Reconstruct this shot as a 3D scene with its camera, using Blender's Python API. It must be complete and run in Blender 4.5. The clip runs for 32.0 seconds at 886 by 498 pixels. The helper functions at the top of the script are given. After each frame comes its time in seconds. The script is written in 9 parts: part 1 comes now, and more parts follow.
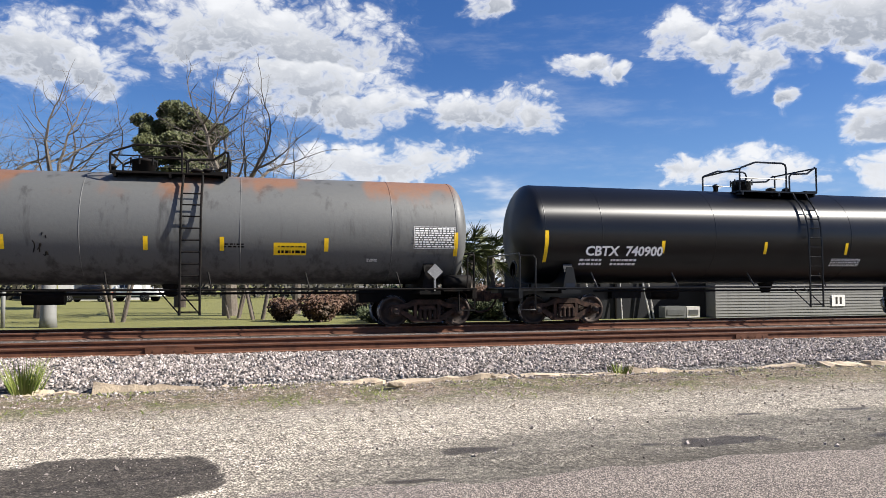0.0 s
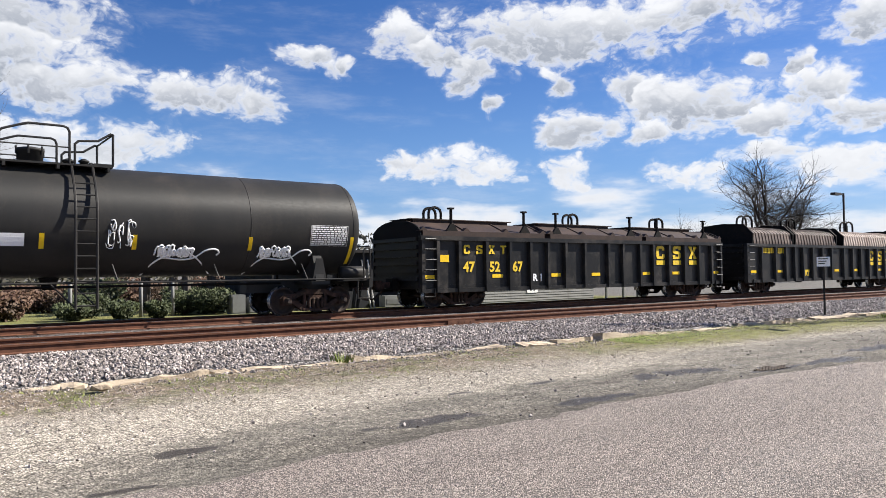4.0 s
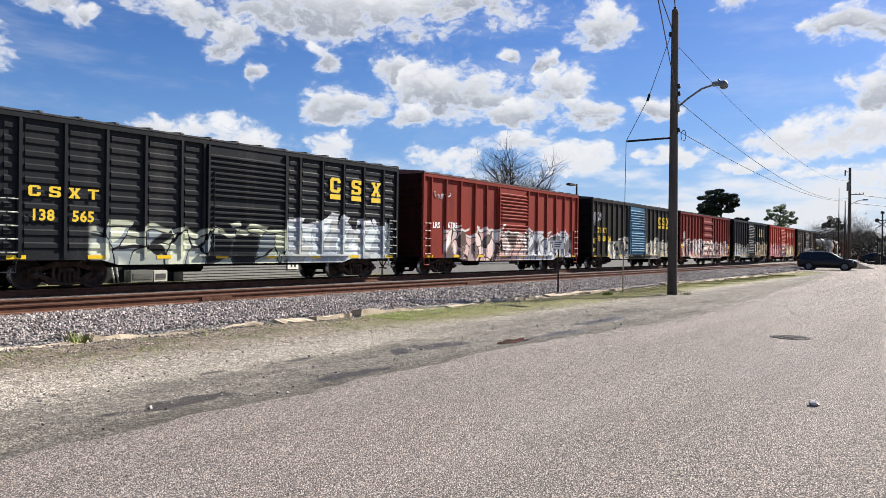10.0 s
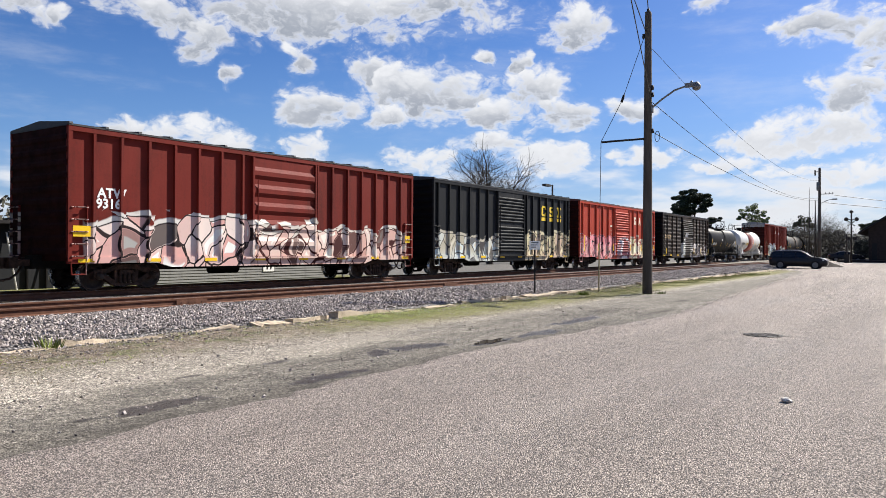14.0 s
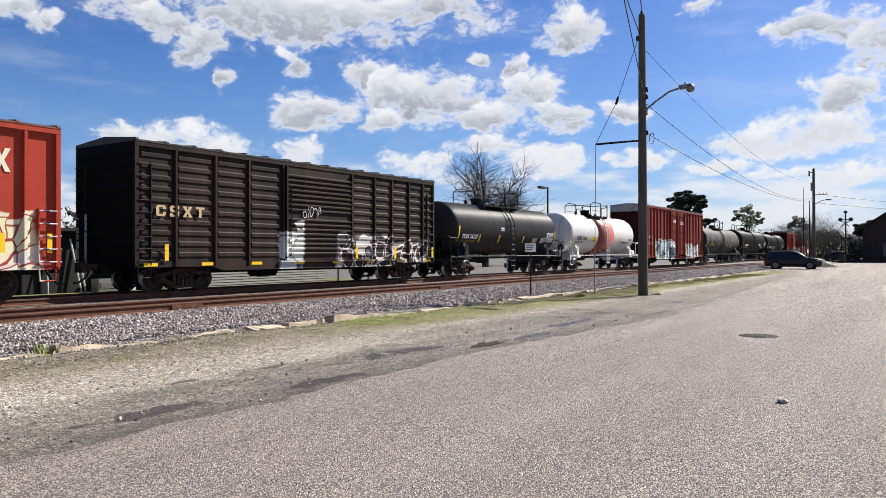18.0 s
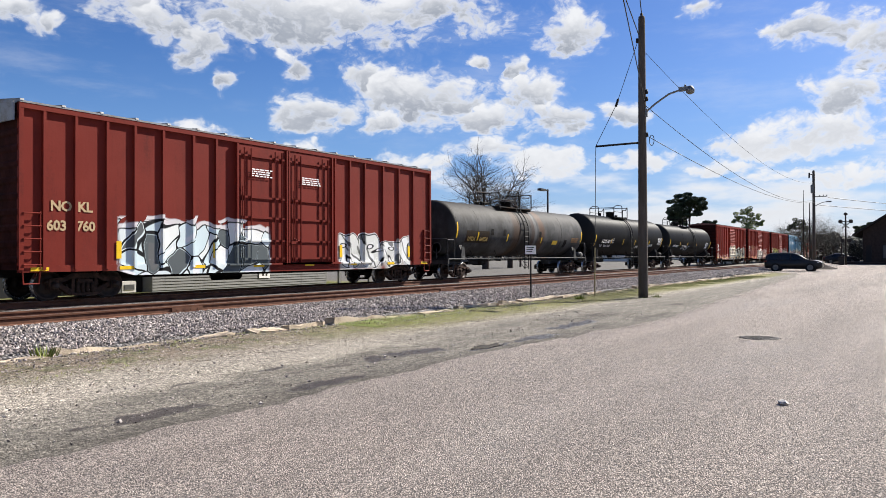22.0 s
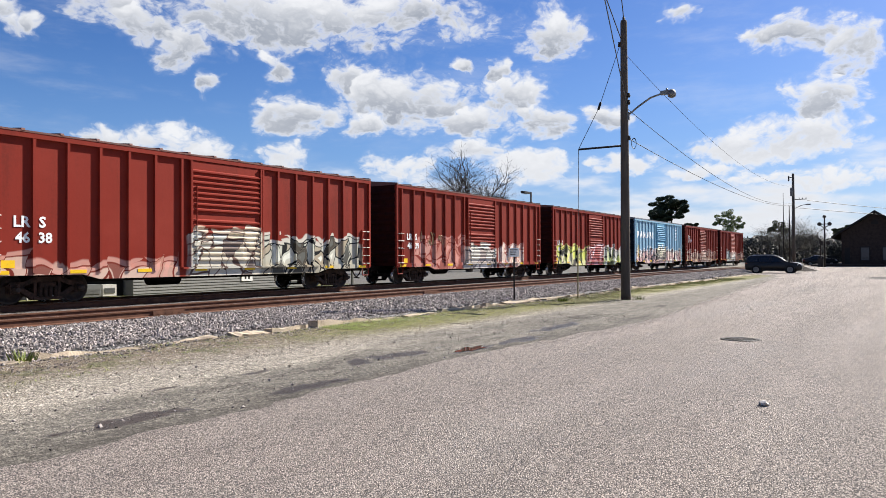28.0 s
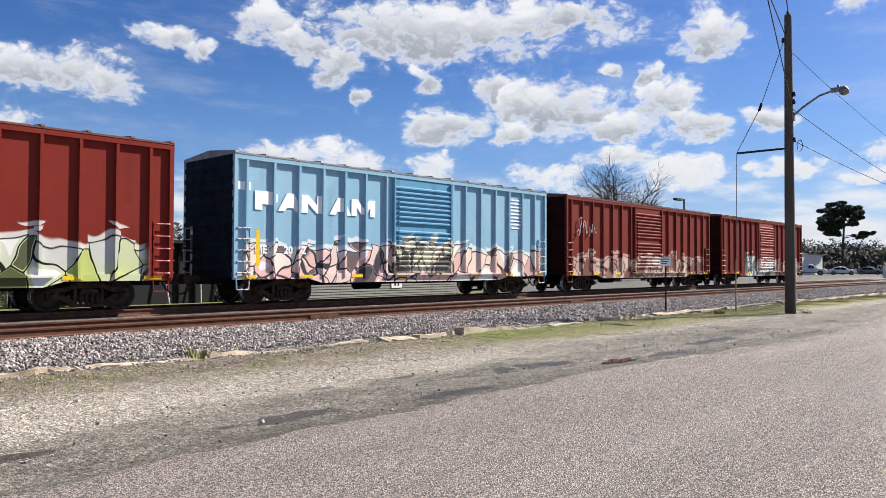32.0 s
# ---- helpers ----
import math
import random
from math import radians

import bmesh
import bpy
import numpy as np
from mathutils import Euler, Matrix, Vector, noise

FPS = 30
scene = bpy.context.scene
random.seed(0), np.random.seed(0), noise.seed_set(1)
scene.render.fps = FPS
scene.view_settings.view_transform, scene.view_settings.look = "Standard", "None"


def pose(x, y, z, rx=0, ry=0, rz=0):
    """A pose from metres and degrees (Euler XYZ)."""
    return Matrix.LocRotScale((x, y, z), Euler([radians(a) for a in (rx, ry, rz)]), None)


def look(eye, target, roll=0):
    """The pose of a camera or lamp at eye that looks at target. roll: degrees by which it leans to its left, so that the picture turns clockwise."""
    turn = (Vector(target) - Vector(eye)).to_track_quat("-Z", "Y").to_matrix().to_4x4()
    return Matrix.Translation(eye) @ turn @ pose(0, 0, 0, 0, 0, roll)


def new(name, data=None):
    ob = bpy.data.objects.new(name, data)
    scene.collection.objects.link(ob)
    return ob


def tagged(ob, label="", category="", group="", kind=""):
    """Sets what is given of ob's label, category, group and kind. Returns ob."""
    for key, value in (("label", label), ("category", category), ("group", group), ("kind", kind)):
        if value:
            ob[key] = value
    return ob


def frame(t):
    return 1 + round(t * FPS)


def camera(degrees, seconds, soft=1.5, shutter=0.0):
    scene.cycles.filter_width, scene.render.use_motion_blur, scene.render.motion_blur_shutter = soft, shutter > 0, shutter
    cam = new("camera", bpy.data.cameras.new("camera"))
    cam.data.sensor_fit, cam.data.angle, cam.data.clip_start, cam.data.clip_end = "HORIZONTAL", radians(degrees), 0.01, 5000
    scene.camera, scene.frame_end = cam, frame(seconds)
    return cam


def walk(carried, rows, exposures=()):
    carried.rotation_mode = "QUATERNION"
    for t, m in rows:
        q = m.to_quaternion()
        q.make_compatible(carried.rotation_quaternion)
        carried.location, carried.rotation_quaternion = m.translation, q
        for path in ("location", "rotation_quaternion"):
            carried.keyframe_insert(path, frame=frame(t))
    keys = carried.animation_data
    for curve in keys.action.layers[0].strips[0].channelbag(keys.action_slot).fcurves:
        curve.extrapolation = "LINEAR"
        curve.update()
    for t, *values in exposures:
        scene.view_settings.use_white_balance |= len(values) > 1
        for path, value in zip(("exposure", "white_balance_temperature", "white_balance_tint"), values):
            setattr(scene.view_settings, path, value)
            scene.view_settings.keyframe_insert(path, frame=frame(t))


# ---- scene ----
cam = camera(62.3, 32.0, soft=0.5)
EYE = 1.6
# seconds, yaw, pitch, roll of a hand-held camera that pans on the spot
PAN = [
    (0, -14.741, 2.692, -0.161),
    (0.5, -18.056, 2.536, -0.306),
    (1, -21.183, 2.340, -0.338),
    (1.5, -24.012, 2.199, -0.514),
    (2, -26.638, 2.101, -0.549),
    (2.5, -29.234, 2.015, -0.568),
    (3, -31.678, 1.914, -0.632),
    (3.5, -34.001, 1.851, -0.689),
    (4, -36.117, 1.850, -0.709),
    (4.5, -38.113, 1.887, -0.659),
    (6.5, -45.201, 1.701, -0.039),
    (7, -47.300, 1.562, 0.061),
    (7.5, -49.706, 1.275, 0.140),
    (8, -51.990, 0.918, 0.225),
    (8.5, -53.757, 0.511, 0.269),
    (9, -54.679, 0.200, 0.372),
    (9.5, -54.811, 0.057, 0.513),
    (10, -54.580, 0.024, 0.615),
    (10.5, -54.361, 0.062, 0.666),
    (11, -54.345, 0.076, 0.704),
    (11.5, -54.527, 0.105, 0.641),
    (12, -54.843, 0.101, 0.570),
    (12.5, -55.247, 0.101, 0.462),
    (13, -55.707, 0.106, 0.387),
    (13.5, -56.125, 0.109, 0.307),
    (14, -56.389, 0.127, 0.239),
    (14.5, -56.462, 0.160, 0.178),
    (16.5, -56.140, 0.423, 0.101),
    (17, -56.302, 0.418, -0.008),
    (17.5, -56.513, 0.382, -0.069),
    (18, -56.721, 0.356, -0.152),
    (18.5, -56.853, 0.373, -0.227),
    (19, -56.916, 0.390, -0.254),
    (19.5, -56.912, 0.413, -0.256),
    (20, -56.868, 0.440, -0.234),
    (20.5, -56.815, 0.455, -0.201),
    (21, -56.760, 0.494, -0.194),
    (21.5, -56.722, 0.530, -0.207),
    (22, -56.713, 0.533, -0.198),
    (22.5, -56.749, 0.531, -0.190),
    (23, -56.827, 0.523, -0.206),
    (23.5, -56.918, 0.524, -0.209),
    (24, -57.025, 0.527, -0.227),
    (24.5, -57.126, 0.549, -0.244),
    (25, -57.186, 0.550, -0.250),
    (25.5, -57.230, 0.552, -0.250),
    (27.5, -57.722, 0.684, -0.242),
    (28, -57.995, 0.735, -0.275),
    (28.5, -58.125, 0.795, -0.257),
    (29, -57.998, 0.831, -0.280),
    (29.5, -57.529, 0.879, -0.233),
    (30, -56.776, 0.919, -0.190),
    (30.5, -55.784, 0.937, -0.138),
    (31, -54.269, 0.955, -0.058),
    (31.5, -51.456, 1.096, 0.072),
    (32, -46.636, 1.403, 0.189),
]
walk(cam, [(t, pose(0, 0, EYE, 90 + p, 0, y) @ pose(0, 0, 0, 0, 0, r)) for t, y, p, r in PAN],
     exposures=[(0, 1.15), (4.5, 1.20), (8, 1.10), (32, 1.10)])

# ---- light ----
SUN_AZ, SUN_EL = 110.0, 39.0
sun = new("sun", bpy.data.lights.new("sun", "SUN"))
sun.data.energy, sun.data.angle, sun.data.color = 5.0, radians(0.53), (1.0, 0.95, 0.87)
sun.matrix_world = look((0, 0, 60), (-math.sin(radians(SUN_AZ)) * math.cos(radians(SUN_EL)) * 60,
                                     -math.cos(radians(SUN_AZ)) * math.cos(radians(SUN_EL)) * 60, 60 - 60 * math.sin(radians(SUN_EL))))

# ---- node helpers ----
class Nodes:
    """A short way to write node trees."""

    def __init__(self, tree):
        self.tree = tree
        tree.nodes.clear()

    def put(self, kind, inputs=None, operation="", clamp=False):
        n = self.tree.nodes.new(kind)
        if operation:
            n.operation = operation
        if clamp:
            n.use_clamp = True
        for k, v in (inputs or {}).items():
            if isinstance(v, bpy.types.NodeSocket):
                self.tree.links.new(v, n.inputs[k])
            else:
                n.inputs[k].default_value = v
        return n

    def math(self, op, a, b=0.0, c=0.0, clamp=False):
        return self.put("ShaderNodeMath", {0: a, 1: b, 2: c}, operation=op, clamp=clamp).outputs[0]

    def step(self, v, lo, hi):
        n = self.put("ShaderNodeMapRange", {"Value": v, "From Min": lo, "From Max": hi})
        n.interpolation_type = "SMOOTHSTEP"
        return n.outputs[0]

    def mix(self, f, a, b):
        n = self.put("ShaderNodeMix")
        n.data_type = "RGBA"
        if isinstance(f, bpy.types.NodeSocket):
            self.tree.links.new(f, n.inputs[0])
        else:
            n.inputs[0].default_value = f
        for k, v in ((6, a), (7, b)):
            if isinstance(v, bpy.types.NodeSocket):
                self.tree.links.new(v, n.inputs[k])
            else:
                n.inputs[k].default_value = (*v[:3], 1)
        return n.outputs[2]

    def noise(self, vec, scale, detail=4.0, rough=0.55, dist=0.0):
        return self.put("ShaderNodeTexNoise", {"Vector": vec, "Scale": scale, "Detail": detail, "Roughness": rough, "Distortion": dist}).outputs[0]

    def stretch(self, vec, sx, sy, sz, off=(0, 0, 0)):
        return self.put("ShaderNodeMapping", {"Vector": vec, "Scale": (sx, sy, sz), "Location": off}).outputs[0]


def material(name):
    m = bpy.data.materials.new(name)
    m.use_nodes = True
    g = Nodes(m.node_tree)
    out = g.put("ShaderNodeOutputMaterial")
    bsdf = g.put("ShaderNodeBsdfPrincipled")
    m.node_tree.links.new(bsdf.outputs[0], out.inputs[0])
    return m, g, bsdf


def finish(g, bsdf, colour, rough=0.6, metal=0.0, height=None, depth=0.01, spec=0.5):
    for k, v in (("Base Color", colour), ("Roughness", rough), ("Metallic", metal), ("Specular IOR Level", spec)):
        if isinstance(v, bpy.types.NodeSocket):
            g.tree.links.new(v, bsdf.inputs[k])
        else:
            bsdf.inputs[k].default_value = (*v[:3], 1) if k == "Base Color" else v
    if height is not None:
        b = g.put("ShaderNodeBump", {"Height": height, "Distance": depth, "Strength": 1.0})
        g.tree.links.new(b.outputs[0], bsdf.inputs["Normal"])


def worn(name, base, stain, amount=0.35, scale=3.0, rough=0.6, metal=0.0, bump=0.004, streak=False, rand=0.0, spec=0.28):
    """Paint, wood or steel with stains at two scales."""
    m, g, bsdf = material(name)
    co = g.put("ShaderNodeTexCoord").outputs["Object"]
    a = g.noise(g.stretch(co, 1, 1, 0.16) if streak else co, scale, 6, 0.62)
    b = g.noise(co, scale * 9, 3, 0.6)
    f = g.step(g.math("ADD", g.math("MULTIPLY", a, 0.75), g.math("MULTIPLY", b, 0.25)), 0.62 - amount * 0.5, 0.72)
    c = g.mix(g.math("MULTIPLY", f, 0.85), base, stain)
    if rand:
        o = g.put("ShaderNodeObjectInfo").outputs["Random"]
        c = g.put("ShaderNodeHueSaturation", {"Color": c, "Value": g.math("MULTIPLY_ADD", o, rand, 1 - rand / 2)}).outputs[0]
    r = g.math("MULTIPLY_ADD", f, 0.25, rough - 0.05, clamp=True)
    finish(g, bsdf, c, r, metal, b, bump, spec)
    return m


# ---- sky ----
world = bpy.data.worlds.new("sky")
scene.world = world
world.use_nodes = True
SKY = Nodes(world.node_tree)


def make_sky():
    g = SKY
    out = g.put("ShaderNodeOutputWorld")
    bg = g.put("ShaderNodeBackground")
    g.tree.links.new(bg.outputs[0], out.inputs[0])
    sky = g.put("ShaderNodeTexSky")
    sky.sky_type, sky.sun_disc = "NISHITA", False
    sky.sun_elevation, sky.sun_rotation = radians(SUN_EL), radians(SUN_AZ)
    sky.altitude, sky.air_density, sky.dust_density, sky.ozone_density = 10.0, 1.0, 0.6, 3.5
    co = g.put("ShaderNodeTexCoord").outputs["Generated"]
    s = g.put("ShaderNodeSeparateXYZ", {0: co})
    x, y, z = s.outputs
    az = g.math("MULTIPLY", g.math("ARCTAN2", x, y), 180 / math.pi)
    el = g.math("MULTIPLY", g.math("ARCSINE", z), 180 / math.pi)
    p = g.put("ShaderNodeCombineXYZ", {0: az, 1: g.math("MULTIPLY", el, 1.5), 2: 0.0}).outputs[0]
    bend = g.put("ShaderNodeTexNoise", {"Vector": p, "Scale": 0.16, "Detail": 4.0, "Roughness": 0.6})
    bent = g.put("ShaderNodeSeparateColor", {0: bend.outputs["Color"]})
    waz = g.math("ADD", az, g.math("MULTIPLY", g.math("SUBTRACT", bent.outputs[0], 0.5), 7.0))
    wel = g.math("ADD", el, g.math("MULTIPLY", g.math("SUBTRACT", bent.outputs[1], 0.5), 4.0))
    big = g.math("SUBTRACT", g.noise(p, 0.22, 5, 0.6), 0.5)
    fine = g.math("SUBTRACT", g.noise(p, 0.8, 6, 0.56), 0.5)
    puff = g.math("SUBTRACT", 0.5, g.put("ShaderNodeTexVoronoi", {"Vector": g.put("ShaderNodeVectorMath", {0: p, 1: g.put("ShaderNodeVectorMath", {0: bend.outputs["Color"], 1: (5.0, 5.0, 0.0)}, operation="MULTIPLY").outputs[0]}, operation="ADD").outputs[0], "Scale": 0.62, "Detail": 3.0, "Roughness": 0.6}).outputs["Distance"])
    wob = g.math("ADD", g.math("MULTIPLY", big, 2.2), g.math("ADD", g.math("MULTIPLY", fine, 0.95), g.math("MULTIPLY", puff, 0.95)))
    best = None
    rise = None

    def cloud(a, e, w, h, weight=1.0):
        nonlocal best, rise
        u = g.math("DIVIDE", g.math("SUBTRACT", waz, a), w)
        v = g.math("DIVIDE", g.math("SUBTRACT", wel, e), h)
        d = g.math("SUBTRACT", weight, g.math("ADD", g.math("MULTIPLY", u, u), g.math("MULTIPLY", v, v)))
        best = d if best is None else g.math("SMOOTH_MAX", best, d, 0.3)
        low = g.math("MULTIPLY_ADD", v, 0.5, 0.5)
        if rise is None:
            rise = low
        else:
            k = g.step(g.math("SUBTRACT", d, best), -0.3, -0.05)
            rise = g.math("ADD", rise, g.math("MULTIPLY", k, g.math("SUBTRACT", low, rise)))

    cloud(-14.7, 15.9, 4.9, 2.7)
    cloud(-10.8, 15.3, 3.5, 2.0)
    cloud(-1.9, 18.4, 7.8, 3.4)
    cloud(3.6, 18.1, 8.2, 3.9)
    cloud(4.9, 15.1, 7.3, 2.6)
    cloud(8.4, 13.6, 4.4, 1.9)
    cloud(17.7, 13.6, 5.5, 1.7)
    cloud(22.6, 12.9, 2.2, 1.5)
    cloud(10.1, 9.5, 6.4, 1.9)
    cloud(4.0, 9.2, 2.9, 1.7)
    cloud(18.9, 20.9, 2.0, 1.0)
    cloud(26.2, 16.4, 2.2, 0.9)
    cloud(28.7, 15.8, 1.1, 0.7)
    cloud(33.1, 17.7, 2.7, 1.9)
    cloud(47.2, 18.0, 14.2, 2.8)
    cloud(55.9, 18.8, 5.4, 1.3)
    cloud(37.9, 15.4, 2.0, 1.7)
    cloud(35.3, 16.7, 3.9, 1.5)
    cloud(44.6, 14.2, 1.3, 1.2)
    cloud(46.7, 10.8, 2.6, 1.7)
    cloud(51.1, 13.6, 2.2, 1.3)
    cloud(54.8, 12.4, 5.7, 2.0)
    cloud(59.2, 10.7, 4.0, 1.4)
    cloud(63.2, 12.3, 3.2, 1.7)
    cloud(64.9, 10.6, 2.7, 1.7)
    cloud(51.9, 10.3, 2.0, 1.1)
    cloud(66.5, 16.9, 3.1, 2.1)
    cloud(60.1, 14.6, 1.1, 0.6)
    cloud(62.8, 14.3, 0.9, 0.8)
    cloud(76.0, 17.7, 1.1, 0.6)
    cloud(83.5, 15.5, 3.4, 1.4)
    cloud(86.9, 14.1, 2.2, 2.1)
    cloud(85.9, 10.4, 2.8, 1.8)
    cloud(82.4, 8.2, 6.0, 1.5)
    cloud(36.5, 8.5, 4.8, 1.5)
    cloud(33.2, 9.1, 2.1, 0.8)
    cloud(40.0, 8.1, 2.7, 1.2)
    cloud(45.4, 7.6, 2.1, 1.2)
    cloud(64.7, 7.1, 3.9, 1.2)
    cloud(60.3, 8.2, 3.5, 1.0)
    cloud(55.0, 7.3, 3.5, 1.1)
    cloud(27.7, 15.6, 1.1, 0.7)
    cloud(69.9, 11.0, 1.8, 1.0)
    cloud(85.2, 5.3, 5.0, 1.0)
    cloud(78.3, 6.5, 3.4, 0.7)
    cloud(72.3, 7.3, 2.8, 0.9)
    cloud(40.1, 12.8, 0.9, 0.6)
    # farther round and overhead the broken cloud goes on
    wide = g.noise(g.stretch(co, 1, 1, 2.2), 3.2, 5, 0.55)
    behind = g.math("SUBTRACT", g.math("MULTIPLY", g.math("SUBTRACT", wide, 0.60), 7.0), g.step(g.math("ABSOLUTE", g.math("SUBTRACT", az, 45.0)), 75.0, 55.0))
    rest = behind
    dens = g.math("MAXIMUM", g.math("ADD", g.math("ADD", best, 0.48), wob), g.math("MINIMUM", rest, 0.6))
    # low hazy banks near the horizon
    bank = g.math("MULTIPLY_ADD", g.noise(g.stretch(p, 0.5, 1.1, 1), 0.35, 4, 0.5), 3.4, -1.85)
    bank = g.math("ADD", bank, g.math("MULTIPLY_ADD", g.step(el, 13.0, 2.0), 1.6, -1.12))
    dens = g.math("MAXIMUM", dens, bank)
    cover = g.math("ADD", g.math("MULTIPLY", g.step(dens, -0.3, 0.7), 0.78), g.math("MULTIPLY", g.step(dens, -0.9, 0.9), 0.22))
    veil = g.math("MULTIPLY", g.step(g.noise(g.stretch(p, 0.5, 1.3, 1), 0.12, 6, 0.65), 0.48, 0.75), 0.20)
    cover = g.math("MAXIMUM", cover, veil)
    shade = g.step(g.math("ADD", rise, g.math("ADD", g.math("MULTIPLY", g.math("ADD", fine, g.math("MULTIPLY", puff, 0.8)), 0.26), g.math("MULTIPLY", big, 0.8))), 0.10, 0.86)
    thick = g.step(dens, 0.1, 1.0)
    white = g.mix(g.math("MULTIPLY", g.math("MULTIPLY", thick, g.math("MULTIPLY_ADD", g.step(el, 6.5, 11.0), 0.75, 0.25)), g.math("SUBTRACT", 1.0, shade)), (11.7, 11.9, 12.4), (4.8, 5.3, 6.3))
    deep = g.put("ShaderNodeHueSaturation", {"Color": sky.outputs[0], "Saturation": 1.24, "Value": 1.2, "Hue": 0.503}).outputs[0]
    deep = g.put("ShaderNodeVectorMath", {0: deep, 1: (0.90, 0.97, 1.23)}, operation="MULTIPLY").outputs[0]
    deep = g.mix(g.math("MULTIPLY", g.step(el, 17.0, 3.0), 0.42), deep, (3.0, 5.9, 10.8))
    final = g.mix(cover, deep, white)
    g.tree.links.new(final, bg.inputs[0])
    bg.inputs[1].default_value = 0.0354


make_sky()

# ---- mesh helpers ----
def box(bm, x0, x1, y0, y1, z0, z1, m=None):
    v = [bm.verts.new((x, y, z)) for x in (x0, x1) for y in (y0, y1) for z in (z0, z1)]
    for f in ((0, 1, 3, 2), (4, 6, 7, 5), (0, 4, 5, 1), (2, 3, 7, 6), (0, 2, 6, 4), (1, 5, 7, 3)):
        bm.faces.new([v[i] for i in f])
    if m is not None:
        for q in v:
            q.co = m @ q.co
    return v


def prism(bm, pts, lo, hi, axis="y"):
    """A plate: an outline of (a, b) points pushed along an axis from lo to hi."""
    def at(a, b, c):
        return (a, c, b) if axis == "y" else ((c, a, b) if axis == "x" else (a, b, c))
    p = [bm.verts.new(at(a, b, lo)) for a, b in pts]
    q = [bm.verts.new(at(a, b, hi)) for a, b in pts]
    n = len(pts)
    bm.faces.new(p)
    bm.faces.new(q[::-1])
    for i in range(n):
        bm.faces.new((p[i], q[i], q[(i + 1) % n], p[(i + 1) % n]))


def rod(bm, p, q, r, seg=6, r2=None, caps=True):
    p, q = Vector(p), Vector(q)
    d = (q - p).normalized()
    u = d.orthogonal().normalized()
    w = d.cross(u)
    rings = []
    for c, rr in ((p, r), (q, r if r2 is None else r2)):
        rings.append([bm.verts.new(c + rr * (math.cos(2 * math.pi * i / seg) * u + math.sin(2 * math.pi * i / seg) * w)) for i in range(seg)])
    for i in range(seg):
        f = bm.faces.new((rings[0][i], rings[0][(i + 1) % seg], rings[1][(i + 1) % seg], rings[1][i]))
        f.smooth = seg > 6
    if caps:
        bm.faces.new(rings[0][::-1])
        bm.faces.new(rings[1])


def path(bm, pts, r, seg=6):
    """One bent tube through all the points."""
    pts = [Vector(q) for q in pts]
    rings, u = [], None
    for i, c in enumerate(pts):
        a = (c - pts[i - 1]).normalized() if i else (pts[1] - c).normalized()
        b = (pts[i + 1] - c).normalized() if i < len(pts) - 1 else a
        d = (a + b).normalized() if (a + b).length > 1e-4 else a
        u = d.orthogonal().normalized() if u is None else (u - d * u.dot(d)).normalized()
        w = d.cross(u)
        k = r / max(0.5, d.dot(a))
        rings.append([bm.verts.new(c + k * (math.cos(2 * math.pi * j / seg) * u + math.sin(2 * math.pi * j / seg) * w)) for j in range(seg)])
    for p, q in zip(rings, rings[1:]):
        for j in range(seg):
            bm.faces.new((p[j], p[(j + 1) % seg], q[(j + 1) % seg], q[j]))
    bm.faces.new(rings[0][::-1])
    bm.faces.new(rings[-1])


def lathe(bm, prof, axis, seg=32, centre=(0, 0, 0), smooth=True):
    """Turns (along, radius) pairs round an axis ('x', 'y' or 'z') through centre."""
    c = Vector(centre)
    rings = []
    for a, r in prof:
        ring = []
        for i in range(seg):
            s, t = math.sin(2 * math.pi * i / seg) * r, math.cos(2 * math.pi * i / seg) * r
            ring.append(bm.verts.new(c + Vector({"x": (a, s, t), "y": (s, a, t), "z": (s, t, a)}[axis])))
        rings.append(ring)
    for r0, r1 in zip(rings, rings[1:]):
        for i in range(seg):
            f = bm.faces.new((r0[i], r0[(i + 1) % seg], r1[(i + 1) % seg], r1[i]))
            f.smooth = smooth
    bm.faces.new(rings[0][::-1])
    bm.faces.new(rings[-1])


def mesh_of(name, bm, mat):
    bmesh.ops.recalc_face_normals(bm, faces=bm.faces[:])
    me = bpy.data.meshes.new(name)
    bm.to_mesh(me)
    bm.free()
    me.materials.append(mat)
    return me


def part(name, bm, mat, parent, label=""):
    ob = new(name, mesh_of(name, bm, mat) if isinstance(bm, bmesh.types.BMesh) else bm)
    ob.parent = parent
    return tagged(ob, label)


def thing(name, label, category, group="", kind="", bm=None, mat=None, m=None):
    ob = new(name, mesh_of(name, bm, mat) if bm is not None else None)
    if m is not None:
        ob.matrix_basis = m
    return tagged(ob, label, category, group, kind)


def writing(name, text, size, mat, parent, x, y, z, spread=1.0, label="", turn=0.0):
    """Painted letters on a near side (facing -y), left edge x, baseline z."""
    cu = bpy.data.curves.new(name, "FONT")
    cu.body, cu.size, cu.extrude, cu.space_character, cu.resolution_u = text, size, 0.002, spread, 2
    cu.offset = size * 0.030
    cu.materials.append(mat)
    ob = new(name, cu)
    ob.parent = parent
    ob.matrix_basis = pose(x, y, z, 90, 0, 0) @ pose(0, 0, 0, 0, 0, turn)
    return tagged(ob, label)


B = bmesh.new

